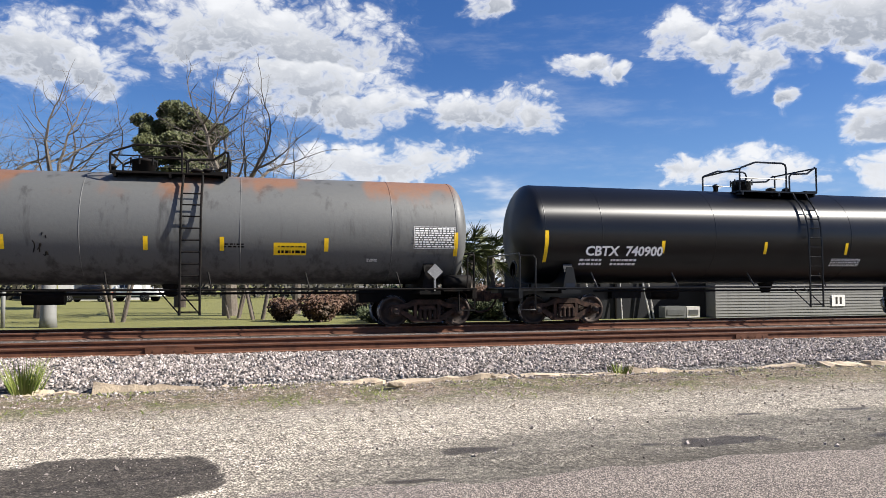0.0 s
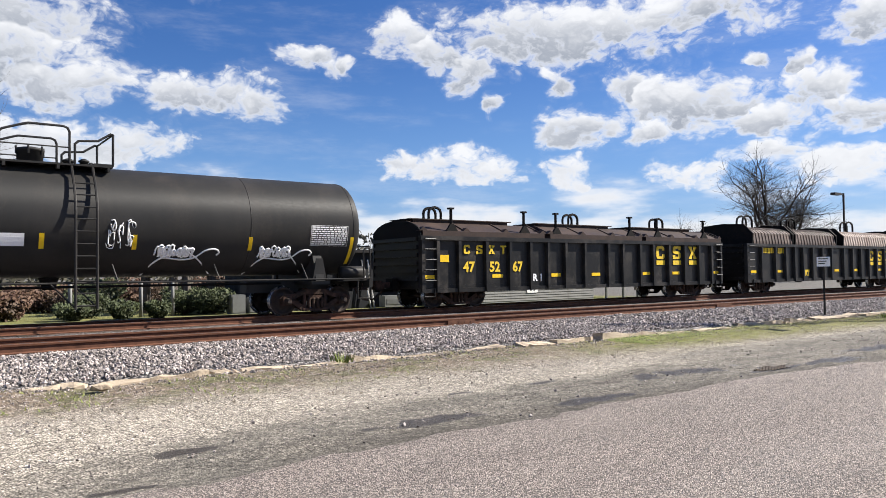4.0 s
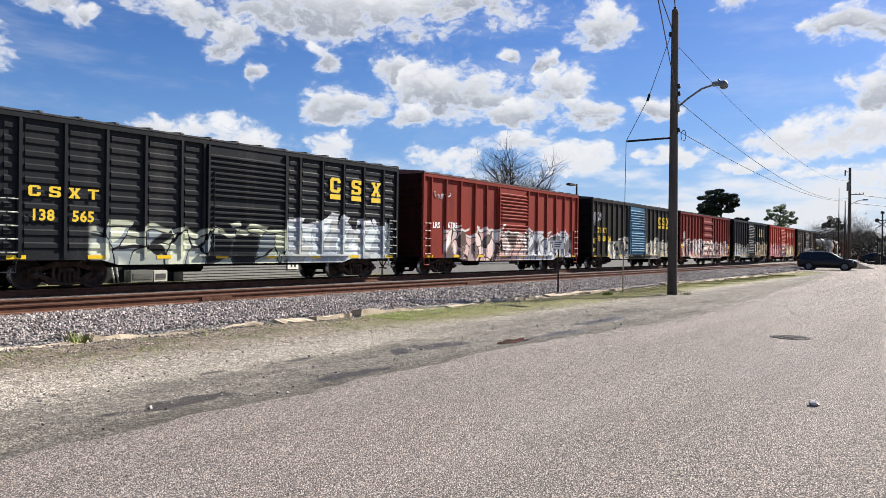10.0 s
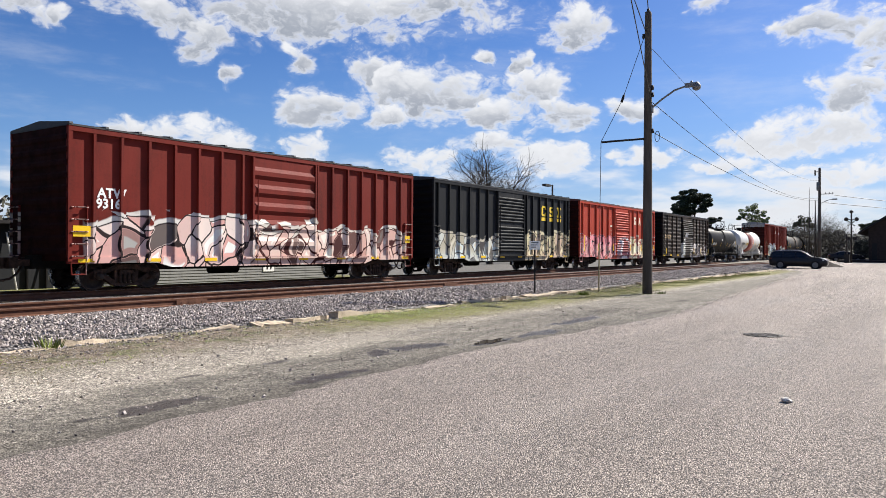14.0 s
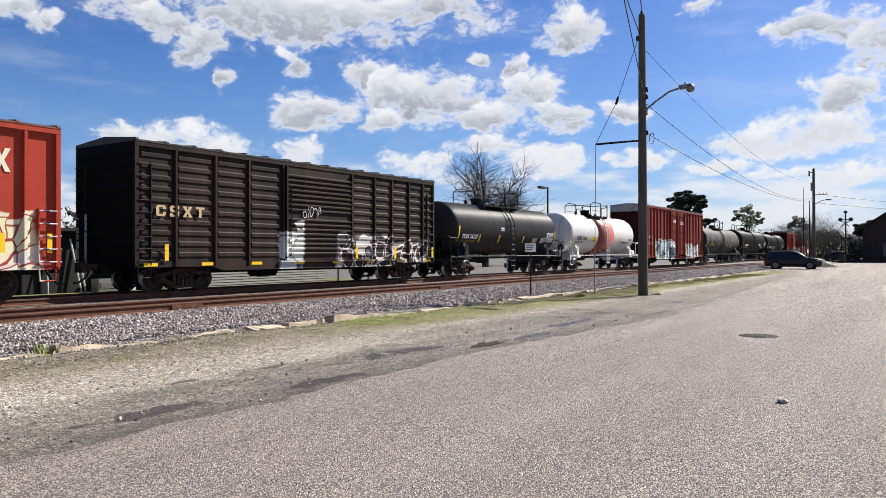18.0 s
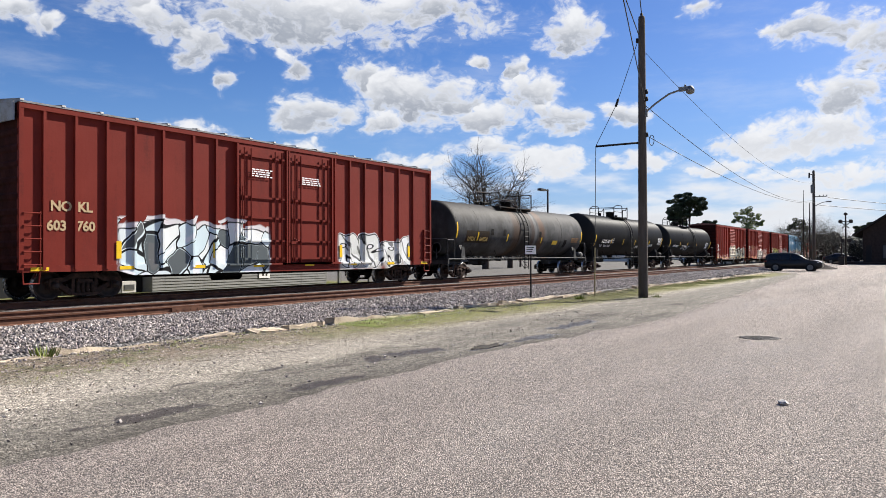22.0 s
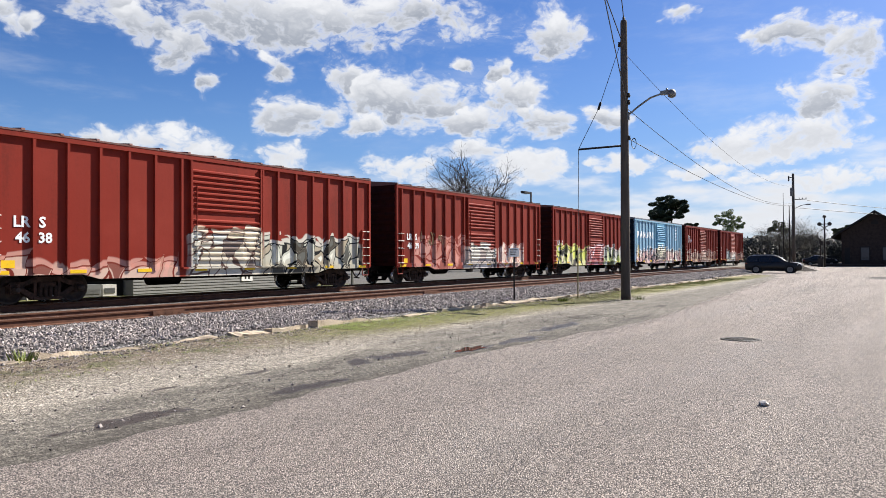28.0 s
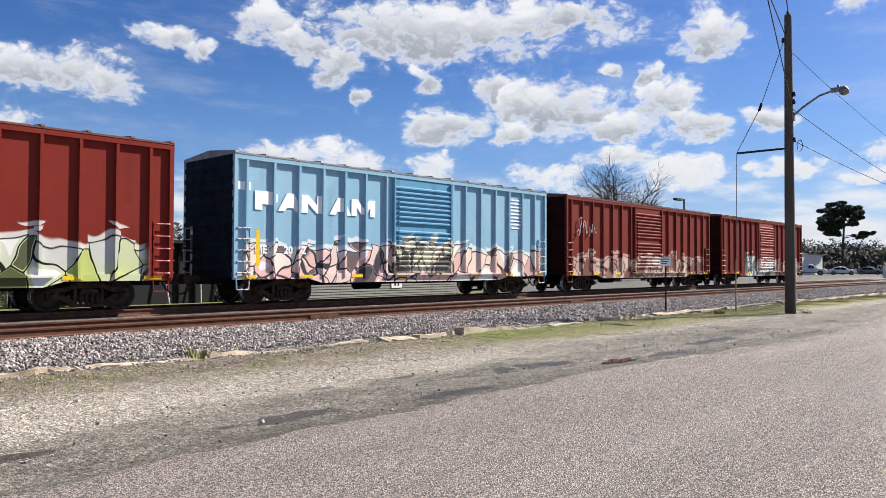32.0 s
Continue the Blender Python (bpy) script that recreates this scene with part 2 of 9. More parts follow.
# ---- materials ----
M_STEEL = worn("dark_steel", (0.0062, 0.006, 0.0058), (0.020, 0.014, 0.0115), 0.4, 5, 0.7, 0.0, spec=0.10)
M_TRUCK = worn("bogie_steel", (0.022, 0.015, 0.012), (0.115, 0.064, 0.046), 0.45, 6, 0.8, spec=0.12)
M_WHEEL = worn("wheel_steel", (0.0293, 0.02344, 0.02084), (0.09768, 0.06512, 0.04884), 0.5, 6, 0.6, 0.4)
M_TREAD = worn("polished_tread", (0.3828, 0.3828, 0.3828), (0.1954, 0.1823, 0.1693), 0.3, 8, 0.3, 0.9)
M_RAIL = worn("rusted_rail", (0.135, 0.056, 0.031), (0.06, 0.028, 0.018), 0.5, 4, 0.8, bump=0.002)
M_RAILTOP = worn("worn_railhead", (0.224, 0.1904, 0.168), (0.1232, 0.07841, 0.056), 0.5, 3, 0.35, 0.8)
M_TIE = worn("weathered_tie", (0.056, 0.042, 0.0308), (0.112, 0.08958, 0.0728), 0.4, 6, 0.9, bump=0.01)
M_YELLOW = worn("yellow_reflector", (0.82, 0.52, 0.015), (0.48, 0.29, 0.04), 0.2, 6, 0.45)
M_LETTER_Y = worn("yellow_lettering", (0.78, 0.53, 0.03), (0.40, 0.27, 0.05), 0.25, 5, 0.6)
M_LETTER_W = worn("white_lettering", (0.88, 0.87, 0.85), (0.74, 0.72, 0.69), 0.15, 6, 0.6)
M_LETTER_R = worn("rust_lettering", (0.2735, 0.1302, 0.03256), (0.1302, 0.06512, 0.03256), 0.3, 6, 0.7)
M_RED_SPOT = worn("rust_red_lettering", (0.2279, 0.0521, 0.02605), (0.1302, 0.03907, 0.02605), 0.3, 6, 0.7)
M_WHITE = worn("white_paint", (0.6052, 0.5888, 0.5561), (0.2605, 0.2214, 0.1823), 0.22, 2.2, 0.42, streak=True, bump=0.0006)
M_GREYROOF = worn("galvanised_roof", (0.2735, 0.2735, 0.2735), (0.1433, 0.09768, 0.07163), 0.4, 3, 0.5, 0.4)


def ground_material():
    m, g, b = material("gravel_ground")
    co = g.put("ShaderNodeTexCoord").outputs["Object"]
    s = g.put("ShaderNodeSeparateXYZ", {0: co})
    y = s.outputs[1]
    big = g.noise(g.stretch(co, 0.35, 1.0, 1), 0.55, 6, 0.6)
    mid = g.noise(co, 3.0, 5, 0.65)
    grain = g.put("ShaderNodeTexVoronoi", {"Vector": co, "Scale": 52.0}).outputs["Distance"]
    fine = g.noise(co, 55, 3, 0.7)
    c = g.mix(g.step(fine, 0.28, 0.72), (0.20, 0.172, 0.135), (0.88, 0.79, 0.66))
    c = g.mix(g.step(grain, 0.32, 0.70), c, (0.085, 0.072, 0.056))
    dirt = g.math("ADD", g.math("MULTIPLY", big, 0.7), g.math("MULTIPLY", mid, 0.3))
    # damp, dirty strip along the edge of the asphalt
    px = s.outputs[0]
    blot = g.noise(g.stretch(co, 0.45, 1.5, 1), 1.7, 6, 0.7)
    ragged = g.math("MULTIPLY_ADD", g.noise(g.stretch(co, 0.5, 1.0, 1), 0.9, 6, 0.65), 2.2, -1.1)
    top = g.math("MULTIPLY_ADD", g.step(px, 0.0, 6.0), 1.15, 6.75)
    near = g.math("MULTIPLY", g.step(g.math("SUBTRACT", g.math("ADD", y, ragged), top), 0.55, -0.45), g.step(px, -0.6, 1.4))
    wide = g.math("MULTIPLY", g.step(px, 8.0, 13.0), g.step(g.math("ADD", y, g.math("MULTIPLY", ragged, 0.6)), 9.6, 8.3))
    soil = g.math("ADD", g.math("MULTIPLY_ADD", g.math("SUBTRACT", blot, 0.5), 0.8, dirt), g.math("MULTIPLY_ADD", fine, 0.3, -0.15))
    grey = g.mix(g.step(fine, 0.3, 0.72), (0.036, 0.033, 0.027), (0.175, 0.158, 0.132))
    pale = g.math("MULTIPLY", g.step(px, 2.0, 6.0), 0.22)
    wide = g.math("MAXIMUM", wide, g.step(px, 46.0, 58.0))
    c = g.mix(g.math("MAXIMUM", g.math("MAXIMUM", g.math("MULTIPLY", near, g.math("MULTIPLY_ADD", g.step(blot, 0.62, 0.40), 0.32, 0.60)), g.math("MULTIPLY", wide, g.math("MULTIPLY_ADD", g.step(blot, 0.62, 0.40), 0.35, 0.55))), g.math("MAXIMUM", pale, g.math("MULTIPLY", g.step(soil, 0.60, 0.80), 0.45))), c, grey)
    core = g.math("MULTIPLY", near, g.step(g.math("ADD", soil, g.math("MULTIPLY", near, 0.10)), 0.62, 0.76))
    lip = g.math("MULTIPLY", g.step(g.math("ADD", y, g.math("MULTIPLY", ragged, 0.35)), 6.75, 6.1), g.math("MULTIPLY", g.step(px, 1.5, 4.0), g.step(px, 20.0, 14.0)))
    core = g.math("MAXIMUM", core, g.math("MULTIPLY", lip, 0.75))
    c = g.mix(g.math("MULTIPLY", core, 0.75), c, g.mix(fine, (0.014, 0.012, 0.010), (0.060, 0.050, 0.040)))
    # leaf litter and thin weeds by the edging
    edge = g.step(g.math("ABSOLUTE", g.math("SUBTRACT", y, 11.2)), 2.3, 0.3)
    lit = g.math("MULTIPLY", edge, g.step(g.noise(co, 7, 5, 0.75), 0.34, 0.52))
    c = g.mix(g.math("MULTIPLY", lit, 0.8), c, g.mix(g.noise(co, 23, 3, 0.7), (0.035, 0.022, 0.013), (0.17, 0.115, 0.072)))
    weed = g.math("MULTIPLY", edge, g.step(g.noise(co, 1.3, 6, 0.75), 0.46, 0.60))
    c = g.mix(g.math("MULTIPLY", weed, 0.75), c, (0.07814, 0.08466, 0.02605))
    x = s.outputs[0]
    dx, dy = g.math("DIVIDE", g.math("SUBTRACT", x, -1.35), 1.15), g.math("DIVIDE", g.math("SUBTRACT", y, 6.55), 0.95)
    d2 = g.math("ADD", g.math("ADD", g.math("MULTIPLY", dx, dx), g.math("MULTIPLY", dy, dy)), g.math("MULTIPLY", g.math("SUBTRACT", g.noise(co, 1.6, 4, 0.6), 0.5), 1.3))
    c = g.mix(g.math("MULTIPLY", g.step(d2, 1.1, 0.9), 0.9), c, (0.026, 0.021, 0.018))
    verge = g.math("MULTIPLY", g.step(g.math("ABSOLUTE", g.math("SUBTRACT", y, 10.6)), 1.9, 0.6), g.step(x, 9.0, 15.0))
    verge = g.math("MULTIPLY", verge, g.step(g.noise(g.stretch(co, 0.5, 1, 1), 1.0, 5, 0.65), 0.27, 0.42))
    verge = g.math("MULTIPLY", verge, g.step(x, 75.0, 60.0))
    verge = g.math("MULTIPLY", verge, g.math("MULTIPLY_ADD", g.step(g.noise(co, 5, 5, 0.75), 0.40, 0.60), 0.5, 0.5))
    c = g.mix(g.math("MULTIPLY", verge, 0.85), c, g.mix(g.noise(co, 7, 4, 0.6), (0.095, 0.108, 0.012), (0.18, 0.168, 0.028)))
    speck = g.math("ADD", g.math("MULTIPLY", g.noise(co, 38, 3, 0.8), 1.5), g.math("MULTIPLY", mid, 0.5))
    c = g.put("ShaderNodeHueSaturation", {"Color": c, "Value": g.math("MULTIPLY_ADD", g.step(speck, 0.7, 1.3), 0.6, 0.70)}).outputs[0]
    peb = g.put("ShaderNodeTexVoronoi", {"Vector": co, "Scale": 24.0})
    tint = g.put("ShaderNodeSeparateColor", {0: peb.outputs["Color"]}).outputs[0]
    gap = g.step(peb.outputs["Distance"], 0.62, 0.42)
    c = g.put("ShaderNodeHueSaturation", {"Color": c, "Value": g.math("MULTIPLY", g.math("MULTIPLY_ADD", tint, 0.90, 0.70), g.math("MULTIPLY_ADD", gap, 0.3, 0.76))}).outputs[0]
    lawn = g.step(y, 25.0, 27.0)
    grass = g.mix(g.noise(co, 0.8, 5, 0.6), (0.105, 0.115, 0.030), (0.19, 0.175, 0.065))
    grass = g.mix(g.step(x, 31.0, 35.0), grass, g.mix(mid, (0.07, 0.065, 0.058), (0.14, 0.13, 0.115)))
    c = g.mix(lawn, c, grass)
    pool = None
    for px, py, rx, ry in ((11.4, 6.45, 0.75, 0.13), (4.6, 6.62, 0.8, 0.20), (2.05, 6.85, 0.35, 0.13), (6.0, 7.82, 0.25, 0.07), (7.5, 7.82, 0.3, 0.07), (1.3, 5.95, 0.35, 0.06), (13.2, 6.35, 1.1, 0.18), (15.9, 6.85, 1.5, 0.26), (9.9, 7.2, 1.2, 0.30), (7.0, 6.35, 0.9, 0.16)):
        ex, ey = g.math("DIVIDE", g.math("SUBTRACT", x, px), rx), g.math("DIVIDE", g.math("SUBTRACT", y, py), ry)
        e = g.math("ADD", g.math("MULTIPLY", ex, ex), g.math("MULTIPLY", ey, ey))
        e = g.math("ADD", e, g.math("MULTIPLY_ADD", g.noise(co, 2.6, 5, 0.6), 5.0, -2.5))
        e = g.step(e, 1.0, 0.6)
        pool = e if pool is None else g.math("MAXIMUM", pool, e)
    c = g.mix(g.math("MULTIPLY", pool, 0.8), c, (0.0352, 0.02904, 0.02288))
    wet = g.math("MULTIPLY", g.step(dirt, 0.60, 0.70), near)
    r = g.math("MULTIPLY_ADD", wet, -0.35, 0.95)
    r = g.math("MULTIPLY_ADD", pool, -0.55, r)
    finish(g, b, c, r, 0, g.math("ADD", g.math("MULTIPLY", grain, 0.6), fine), 0.012, 0.3)
    return m


def asphalt_material():
    m, g, b = material("aged_asphalt")
    co = g.put("ShaderNodeTexCoord").outputs["Object"]
    v = g.put("ShaderNodeTexVoronoi", {"Vector": co, "Scale": 78.0})
    fine = g.noise(co, 120, 3, 0.7)
    big = g.noise(g.stretch(co, 0.25, 1, 1), 0.35, 5, 0.55)
    mid = g.noise(co, 2.2, 5, 0.6)
    tint = g.put("ShaderNodeSeparateColor", {0: v.outputs["Color"]}).outputs[0]
    c = g.mix(g.step(tint, 0.1, 0.95), (0.148, 0.122, 0.104), (0.500, 0.424, 0.365))
    c = g.mix(g.step(v.outputs["Distance"], 0.42, 0.72), c, (0.065, 0.057, 0.052))
    # worn lanes, pale scuffs and oil drips
    lane = g.noise(g.stretch(co, 0.06, 0.9, 1), 1.0, 4, 0.55)
    c = g.put("ShaderNodeHueSaturation", {"Color": c, "Value": g.math("MULTIPLY_ADD", g.step(lane, 0.3, 0.7), 0.22, 0.90)}).outputs[0]
    drip = g.math("MULTIPLY", g.step(g.noise(co, 3.4, 3, 0.6), 0.70, 0.78), g.step(lane, 0.45, 0.65))
    c = g.mix(g.math("MULTIPLY", drip, 0.55), c, (0.045, 0.040, 0.037))
    c = g.mix(g.math("MULTIPLY", g.step(big, 0.45, 0.75), 0.35), c, (0.2352, 0.2184, 0.2044))
    c = g.mix(g.math("MULTIPLY", g.step(mid, 0.60, 0.75), 0.35), c, (0.1232, 0.112, 0.1041))
    # shadow of something out of view, painted as a dark ellipse on the far road
    s = g.put("ShaderNodeSeparateXYZ", {0: co})
    ex, ey = g.math("DIVIDE", g.math("SUBTRACT", s.outputs[0], 62.0), 5.0), g.math("DIVIDE", g.math("SUBTRACT", s.outputs[1], -1.2), 3.4)
    road_shadow = g.math("ADD", g.math("ADD", g.math("MULTIPLY", ex, ex), g.math("MULTIPLY", ey, ey)), g.math("MULTIPLY_ADD", mid, 1.2, -0.6))
    c = g.mix(g.math("MULTIPLY", g.step(road_shadow, 1.05, 0.9), 0.85), c, (0.035, 0.031, 0.029))
    finish(g, b, c, 0.9, 0, g.math("SUBTRACT", fine, g.math("MULTIPLY", v.outputs["Distance"], 0.9)), 0.012, 0.35)
    return m


def stone_material():
    m, g, b = material("granite_ballast")
    co = g.put("ShaderNodeTexCoord").outputs["Object"]
    rnd = g.put("ShaderNodeNewGeometry").outputs["Random Per Island"]
    tone = g.put("ShaderNodeValToRGB", {0: rnd})
    e = tone.color_ramp.elements
    e[0].color, e[1].color = (0.0731, 0.062, 0.0551, 1), (0.606, 0.53, 0.484, 1)
    k = tone.color_ramp.elements.new(0.55)
    k.color = (0.303, 0.262, 0.237, 1)
    c = g.mix(g.math("MULTIPLY", g.noise(co, 30, 3), 0.4), tone.outputs[0], (0.1433, 0.1172, 0.1042))
    finish(g, b, c, 0.85, 0, g.noise(co, 60, 2), 0.003)
    return m


def bed_material():
    m, g, b = material("ballast_bed")
    co = g.put("ShaderNodeTexCoord").outputs["Object"]
    v = g.put("ShaderNodeTexVoronoi", {"Vector": co, "Scale": 17.0})
    s = g.put("ShaderNodeSeparateColor", {0: v.outputs["Color"]})
    c = g.mix(s.outputs[0], (0.055, 0.049, 0.047), (0.30, 0.276, 0.262))
    c = g.mix(g.step(v.outputs["Distance"], 0.45, 0.7), c, (0.028, 0.0252, 0.0224))
    y = g.put("ShaderNodeSeparateXYZ", {0: co}).outputs[1]
    near = g.math("MINIMUM", g.math("ABSOLUTE", g.math("SUBTRACT", y, 16.05)), g.math("ABSOLUTE", g.math("SUBTRACT", y, 20.95)))
    rust = g.math("MULTIPLY", g.step(g.math("ADD", near, g.math("MULTIPLY", g.noise(co, 1.5, 5, 0.7), 0.5)), 1.7, 1.1), g.math("MULTIPLY_ADD", g.noise(co, 9, 4, 0.7), 0.5, 0.55))
    c = g.mix(rust, c, g.mix(s.outputs[1], (0.035, 0.016, 0.010), (0.13, 0.058, 0.034)))
    finish(g, b, c, 0.9, 0, g.math("SUBTRACT", 1.0, v.outputs["Distance"]), 0.05)
    return m


M_GROUND, M_ASPHALT, M_STONE, M_BED = ground_material(), asphalt_material(), stone_material(), bed_material()
M_KERB = worn("pale_concrete", (0.4715, 0.3802, 0.2738), (0.2016, 0.1568, 0.112), 0.35, 3, 0.9, bump=0.015, rand=0.25)


# ---- ground, road and track bed ----
RAIL = 0.404            # top of the rails
YC, YN = 20.95, 16.05   # centre lines of the used and of the near track


def rise(x):
    """The land climbs a little towards the level crossing."""
    t = min(max((x - 72) / 30, 0), 1)
    return 0.30 * t * t * (3 - 2 * t)


def grid_mesh(name, xs, ys, height, mat):
    vs = [(x, y, height(x, y)) for x in xs for y in ys]
    n = len(ys)
    fs = [(i * n + j, (i + 1) * n + j, (i + 1) * n + j + 1, i * n + j + 1) for i in range(len(xs) - 1) for j in range(n - 1)]
    me = bpy.data.meshes.new(name)
    me.from_pydata(vs, [], fs)
    me.materials.append(mat)
    for p in me.polygons:
        p.use_smooth = True
    return me


def steps(*spans):
    out = []
    for a, b, n in spans:
        out += [a + (b - a) * i / n for i in range(n)]
    return out + [spans[-1][1]]


def land(x, y):
    z = rise(x)
    if -14 < x < 60 and 5 < y < 12.5:
        z += 0.035 * (noise.noise((x * 0.5, y * 0.9, 3)) - 0.3) + 0.02 * noise.noise((x * 2.2, y * 2.2, 7))
    if y > 12.3:
        z += min((y - 12.3) / 10, 1) * 0.12
    return z - (0.02 if y < 5 else 0)


def make_ground():
    xs = steps((-2500, -300, 6), (-300, -20, 10), (-20, 62, 240), (62, 130, 20), (130, 2500, 12))
    ys = steps((-2500, -200, 6), (-200, -10, 8), (-10, 4.9, 6), (4.9, 12.5, 60), (12.5, 60, 20), (60, 400, 8), (400, 2500, 4))
    tagged(new("ground", grid_mesh("ground", xs, ys, land, M_GROUND)), "pale gravel and dirt ground with lawn beyond the tracks", "ground", kind="structure")
    # aged asphalt with a ragged edge towards the gravel
    pts = []
    xs = steps((-30, 20, 200), (20, 60, 90), (60, 120, 20))
    for x in xs:
        if x < 10:
            e = 5.75 + 0.035 * max(x, -5)
        elif x < 18:
            e = 6.1 - 0.08 * (x - 10)
        elif x < 66:
            e = 5.46 + (x - 18) * 0.06
        else:
            e = 8.34 + min((x - 66) * 0.5, 9)
        e += 0.22 * noise.noise((x * 0.8, 0, 0)) + 0.14 * noise.noise((x * 3.1, 5, 0)) + 0.05 * noise.noise((x * 9, 9, 0))
        pts.append((x, e))
    vs, fs = [], []
    rows = (0, 0.15, 0.6, 2, 5, 9, 14, 22)
    for x, e in pts:
        for k, d in enumerate(rows):
            y = e - d
            vs.append((x, y, rise(x) + (-0.004 if k == 0 else 0.035) + 0.004 * noise.noise((x, y, 0))))
    n = len(rows)
    for i in range(len(pts) - 1):
        for k in range(n - 1):
            fs.append((i * n + k, i * n + k + 1, (i + 1) * n + k + 1, (i + 1) * n + k))
    me = bpy.data.meshes.new("road")
    me.from_pydata(vs, [], fs)
    me.materials.append(M_ASPHALT)
    for p in me.polygons:
        p.use_smooth = True
    tagged(new("road", me), "wide aged light grey asphalt road with speckled aggregate", "road", kind="structure")


def bed_height(x, y):
    pts = ((11.9, -0.06), (12.25, 0.06), (13.0, 0.12), (14.2, 0.215), (14.6, 0.225), (18.0, 0.225), (18.6, 0.2), (19.4, 0.225), (22.9, 0.225), (24.6, 0.05), (25.0, -0.1))
    for (a, za), (b, zb) in zip(pts, pts[1:]):
        if y <= b:
            z = za + (zb - za) * (y - a) / (b - a)
            break
    r = rise(x)
    return z + max(0, r * (1 - min(max((y - 11.9) / 3, 0), 1))) + 0.025 * noise.noise((x * 1.7, y * 1.7, 0))


def make_bed():
    xs = steps((-400, -30, 12), (-30, 70, 260), (70, 600, 20))
    ys = steps((11.9, 15, 24), (15, 19, 8), (19, 23, 8), (23, 25, 6))
    ob = tagged(new("track_bed", grid_mesh("track_bed", xs, ys, bed_height, M_BED)), "bed of broken grey granite ballast under two tracks", "ballast", kind="structure")
    return ob


def make_stones(bed):
    """Loose broken stones on the near shoulder of the bed."""
    rng = np.random.default_rng(4)
    base = np.array([(1, 0, 0), (-1, 0, 0), (0, 1, 0), (0, -1, 0), (0, 0, 1), (0, 0, -1), (0.6, 0.6, 0.6), (-0.6, -0.6, 0.5)], float)
    tri = [(0, 6, 4), (0, 2, 6), (2, 4, 6), (2, 1, 4), (1, 7, 4), (1, 3, 7), (3, 4, 7), (3, 0, 4), (2, 0, 5), (1, 2, 5), (3, 1, 5), (0, 3, 5)]

    def field(name, n, x0, x1, y0, y1, lo, hi):
        vs, fs = [], []
        xs, ys = rng.uniform(x0, x1, n), rng.uniform(y0, y1, n)
        rad = rng.uniform(lo, hi, n)
        for i in range(n):
            a, b, c = rng.uniform(0, 6.28, 3)
            rot = np.array(Euler((a, b, c)).to_matrix())
            p = (base * rng.uniform(0.65, 1.2, (8, 3))) @ rot.T * rad[i]
            z = (bed_height(xs[i], ys[i]) if ys[i] > 12.15 else land(xs[i], ys[i])) + rad[i] * 0.35
            k = len(vs)
            vs.extend((p + (xs[i], ys[i], z)).tolist())
            fs.extend([(k + q[0], k + q[1], k + q[2]) for q in tri])
        me = bpy.data.meshes.new(name)
        me.from_pydata(vs, [], fs)
        me.materials.append(M_STONE)
        ob = new(name, me)
        ob.parent = bed
        tagged(ob, "loose broken grey and white ballast stones", kind="stuff")

    field("ballast_stones", 26000, -9, 16, 12.15, 15.0, 0.018, 0.040)
    field("ballast_stones", 17000, 16, 50, 12.15, 15.0, 0.026, 0.050)
    field("ballast_stones", 9000, 50, 84, 12.15, 15.2, 0.045, 0.085)
    field("ballast_stones", 3500, -9, 40, 11.5, 12.2, 0.012, 0.030)
    field("ballast_stones", 3800, -9, 34, 10.7, 11.7, 0.007, 0.020)
    field("ballast_stones", 5000, -9, 26, 9.0, 10.9, 0.005, 0.012)
    field("ballast_stones", 6500, -5, 20, 6.3, 9.4, 0.004, 0.010)
    field("ballast_stones", 220, -5, 20, 6.0, 9.0, 0.012, 0.026)


def rail_profile():
    half = [(0.07, 0), (0.07, 0.012), (0.014, 0.03), (0.010, 0.12), (0.035, 0.135), (0.037, 0.168), (0.03, 0.175)]
    return half + [(-a, b) for a, b in half[::-1]]


def make_tracks():
    for yc, lab in ((YC, "rusty railway track under the passing train"), (YN, "rusty empty railway track nearer the road")):
        t = thing("railway_track", lab, "railway track", "tracks", kind="structure")
        for side in (-0.755, 0.755):
            bm = B()
            prism(bm, [(yc + side + a, RAIL - 0.175 + b) for a, b in rail_profile()], -400, 600, "x")
            r = part("rail", bm, M_RAIL, t, "rust-brown steel rail")
            bm = B()
            box(bm, -400, 600, yc + side - 0.026, yc + side + 0.026, RAIL - 0.001, RAIL + 0.002)
            part("railhead", bm, M_RAILTOP, r, "worn running surface")
        bm = B()
        box(bm, -0.11, 0.11, -1.3, 1.3, -0.18, 0.0)
        me = mesh_of("tie", bm, M_TIE)
        for i in range(150):
            o = new("tie", me)
            o.parent = t
            o.matrix_basis = pose(-16 + i * 0.52, yc + random.uniform(-0.04, 0.04), RAIL - 0.176 + random.uniform(-0.01, 0.006), 0, 0, random.uniform(-1, 1))
        if yc == YN:
            for x in (-1.5, 11.7, 23.5):
                bm = B()
                box(bm, x - 0.45, x + 0.45, yc - 0.755 - 0.055, yc - 0.755 - 0.012, RAIL - 0.15, RAIL - 0.045)
                for k in (-0.3, -0.1, 0.1, 0.3):
                    rod(bm, (x + k, yc - 0.82, RAIL - 0.1), (x + k, yc - 0.8, RAIL - 0.1), 0.02)
                part("joint_bar", bm, M_RAIL, t, "bolted joint bar")


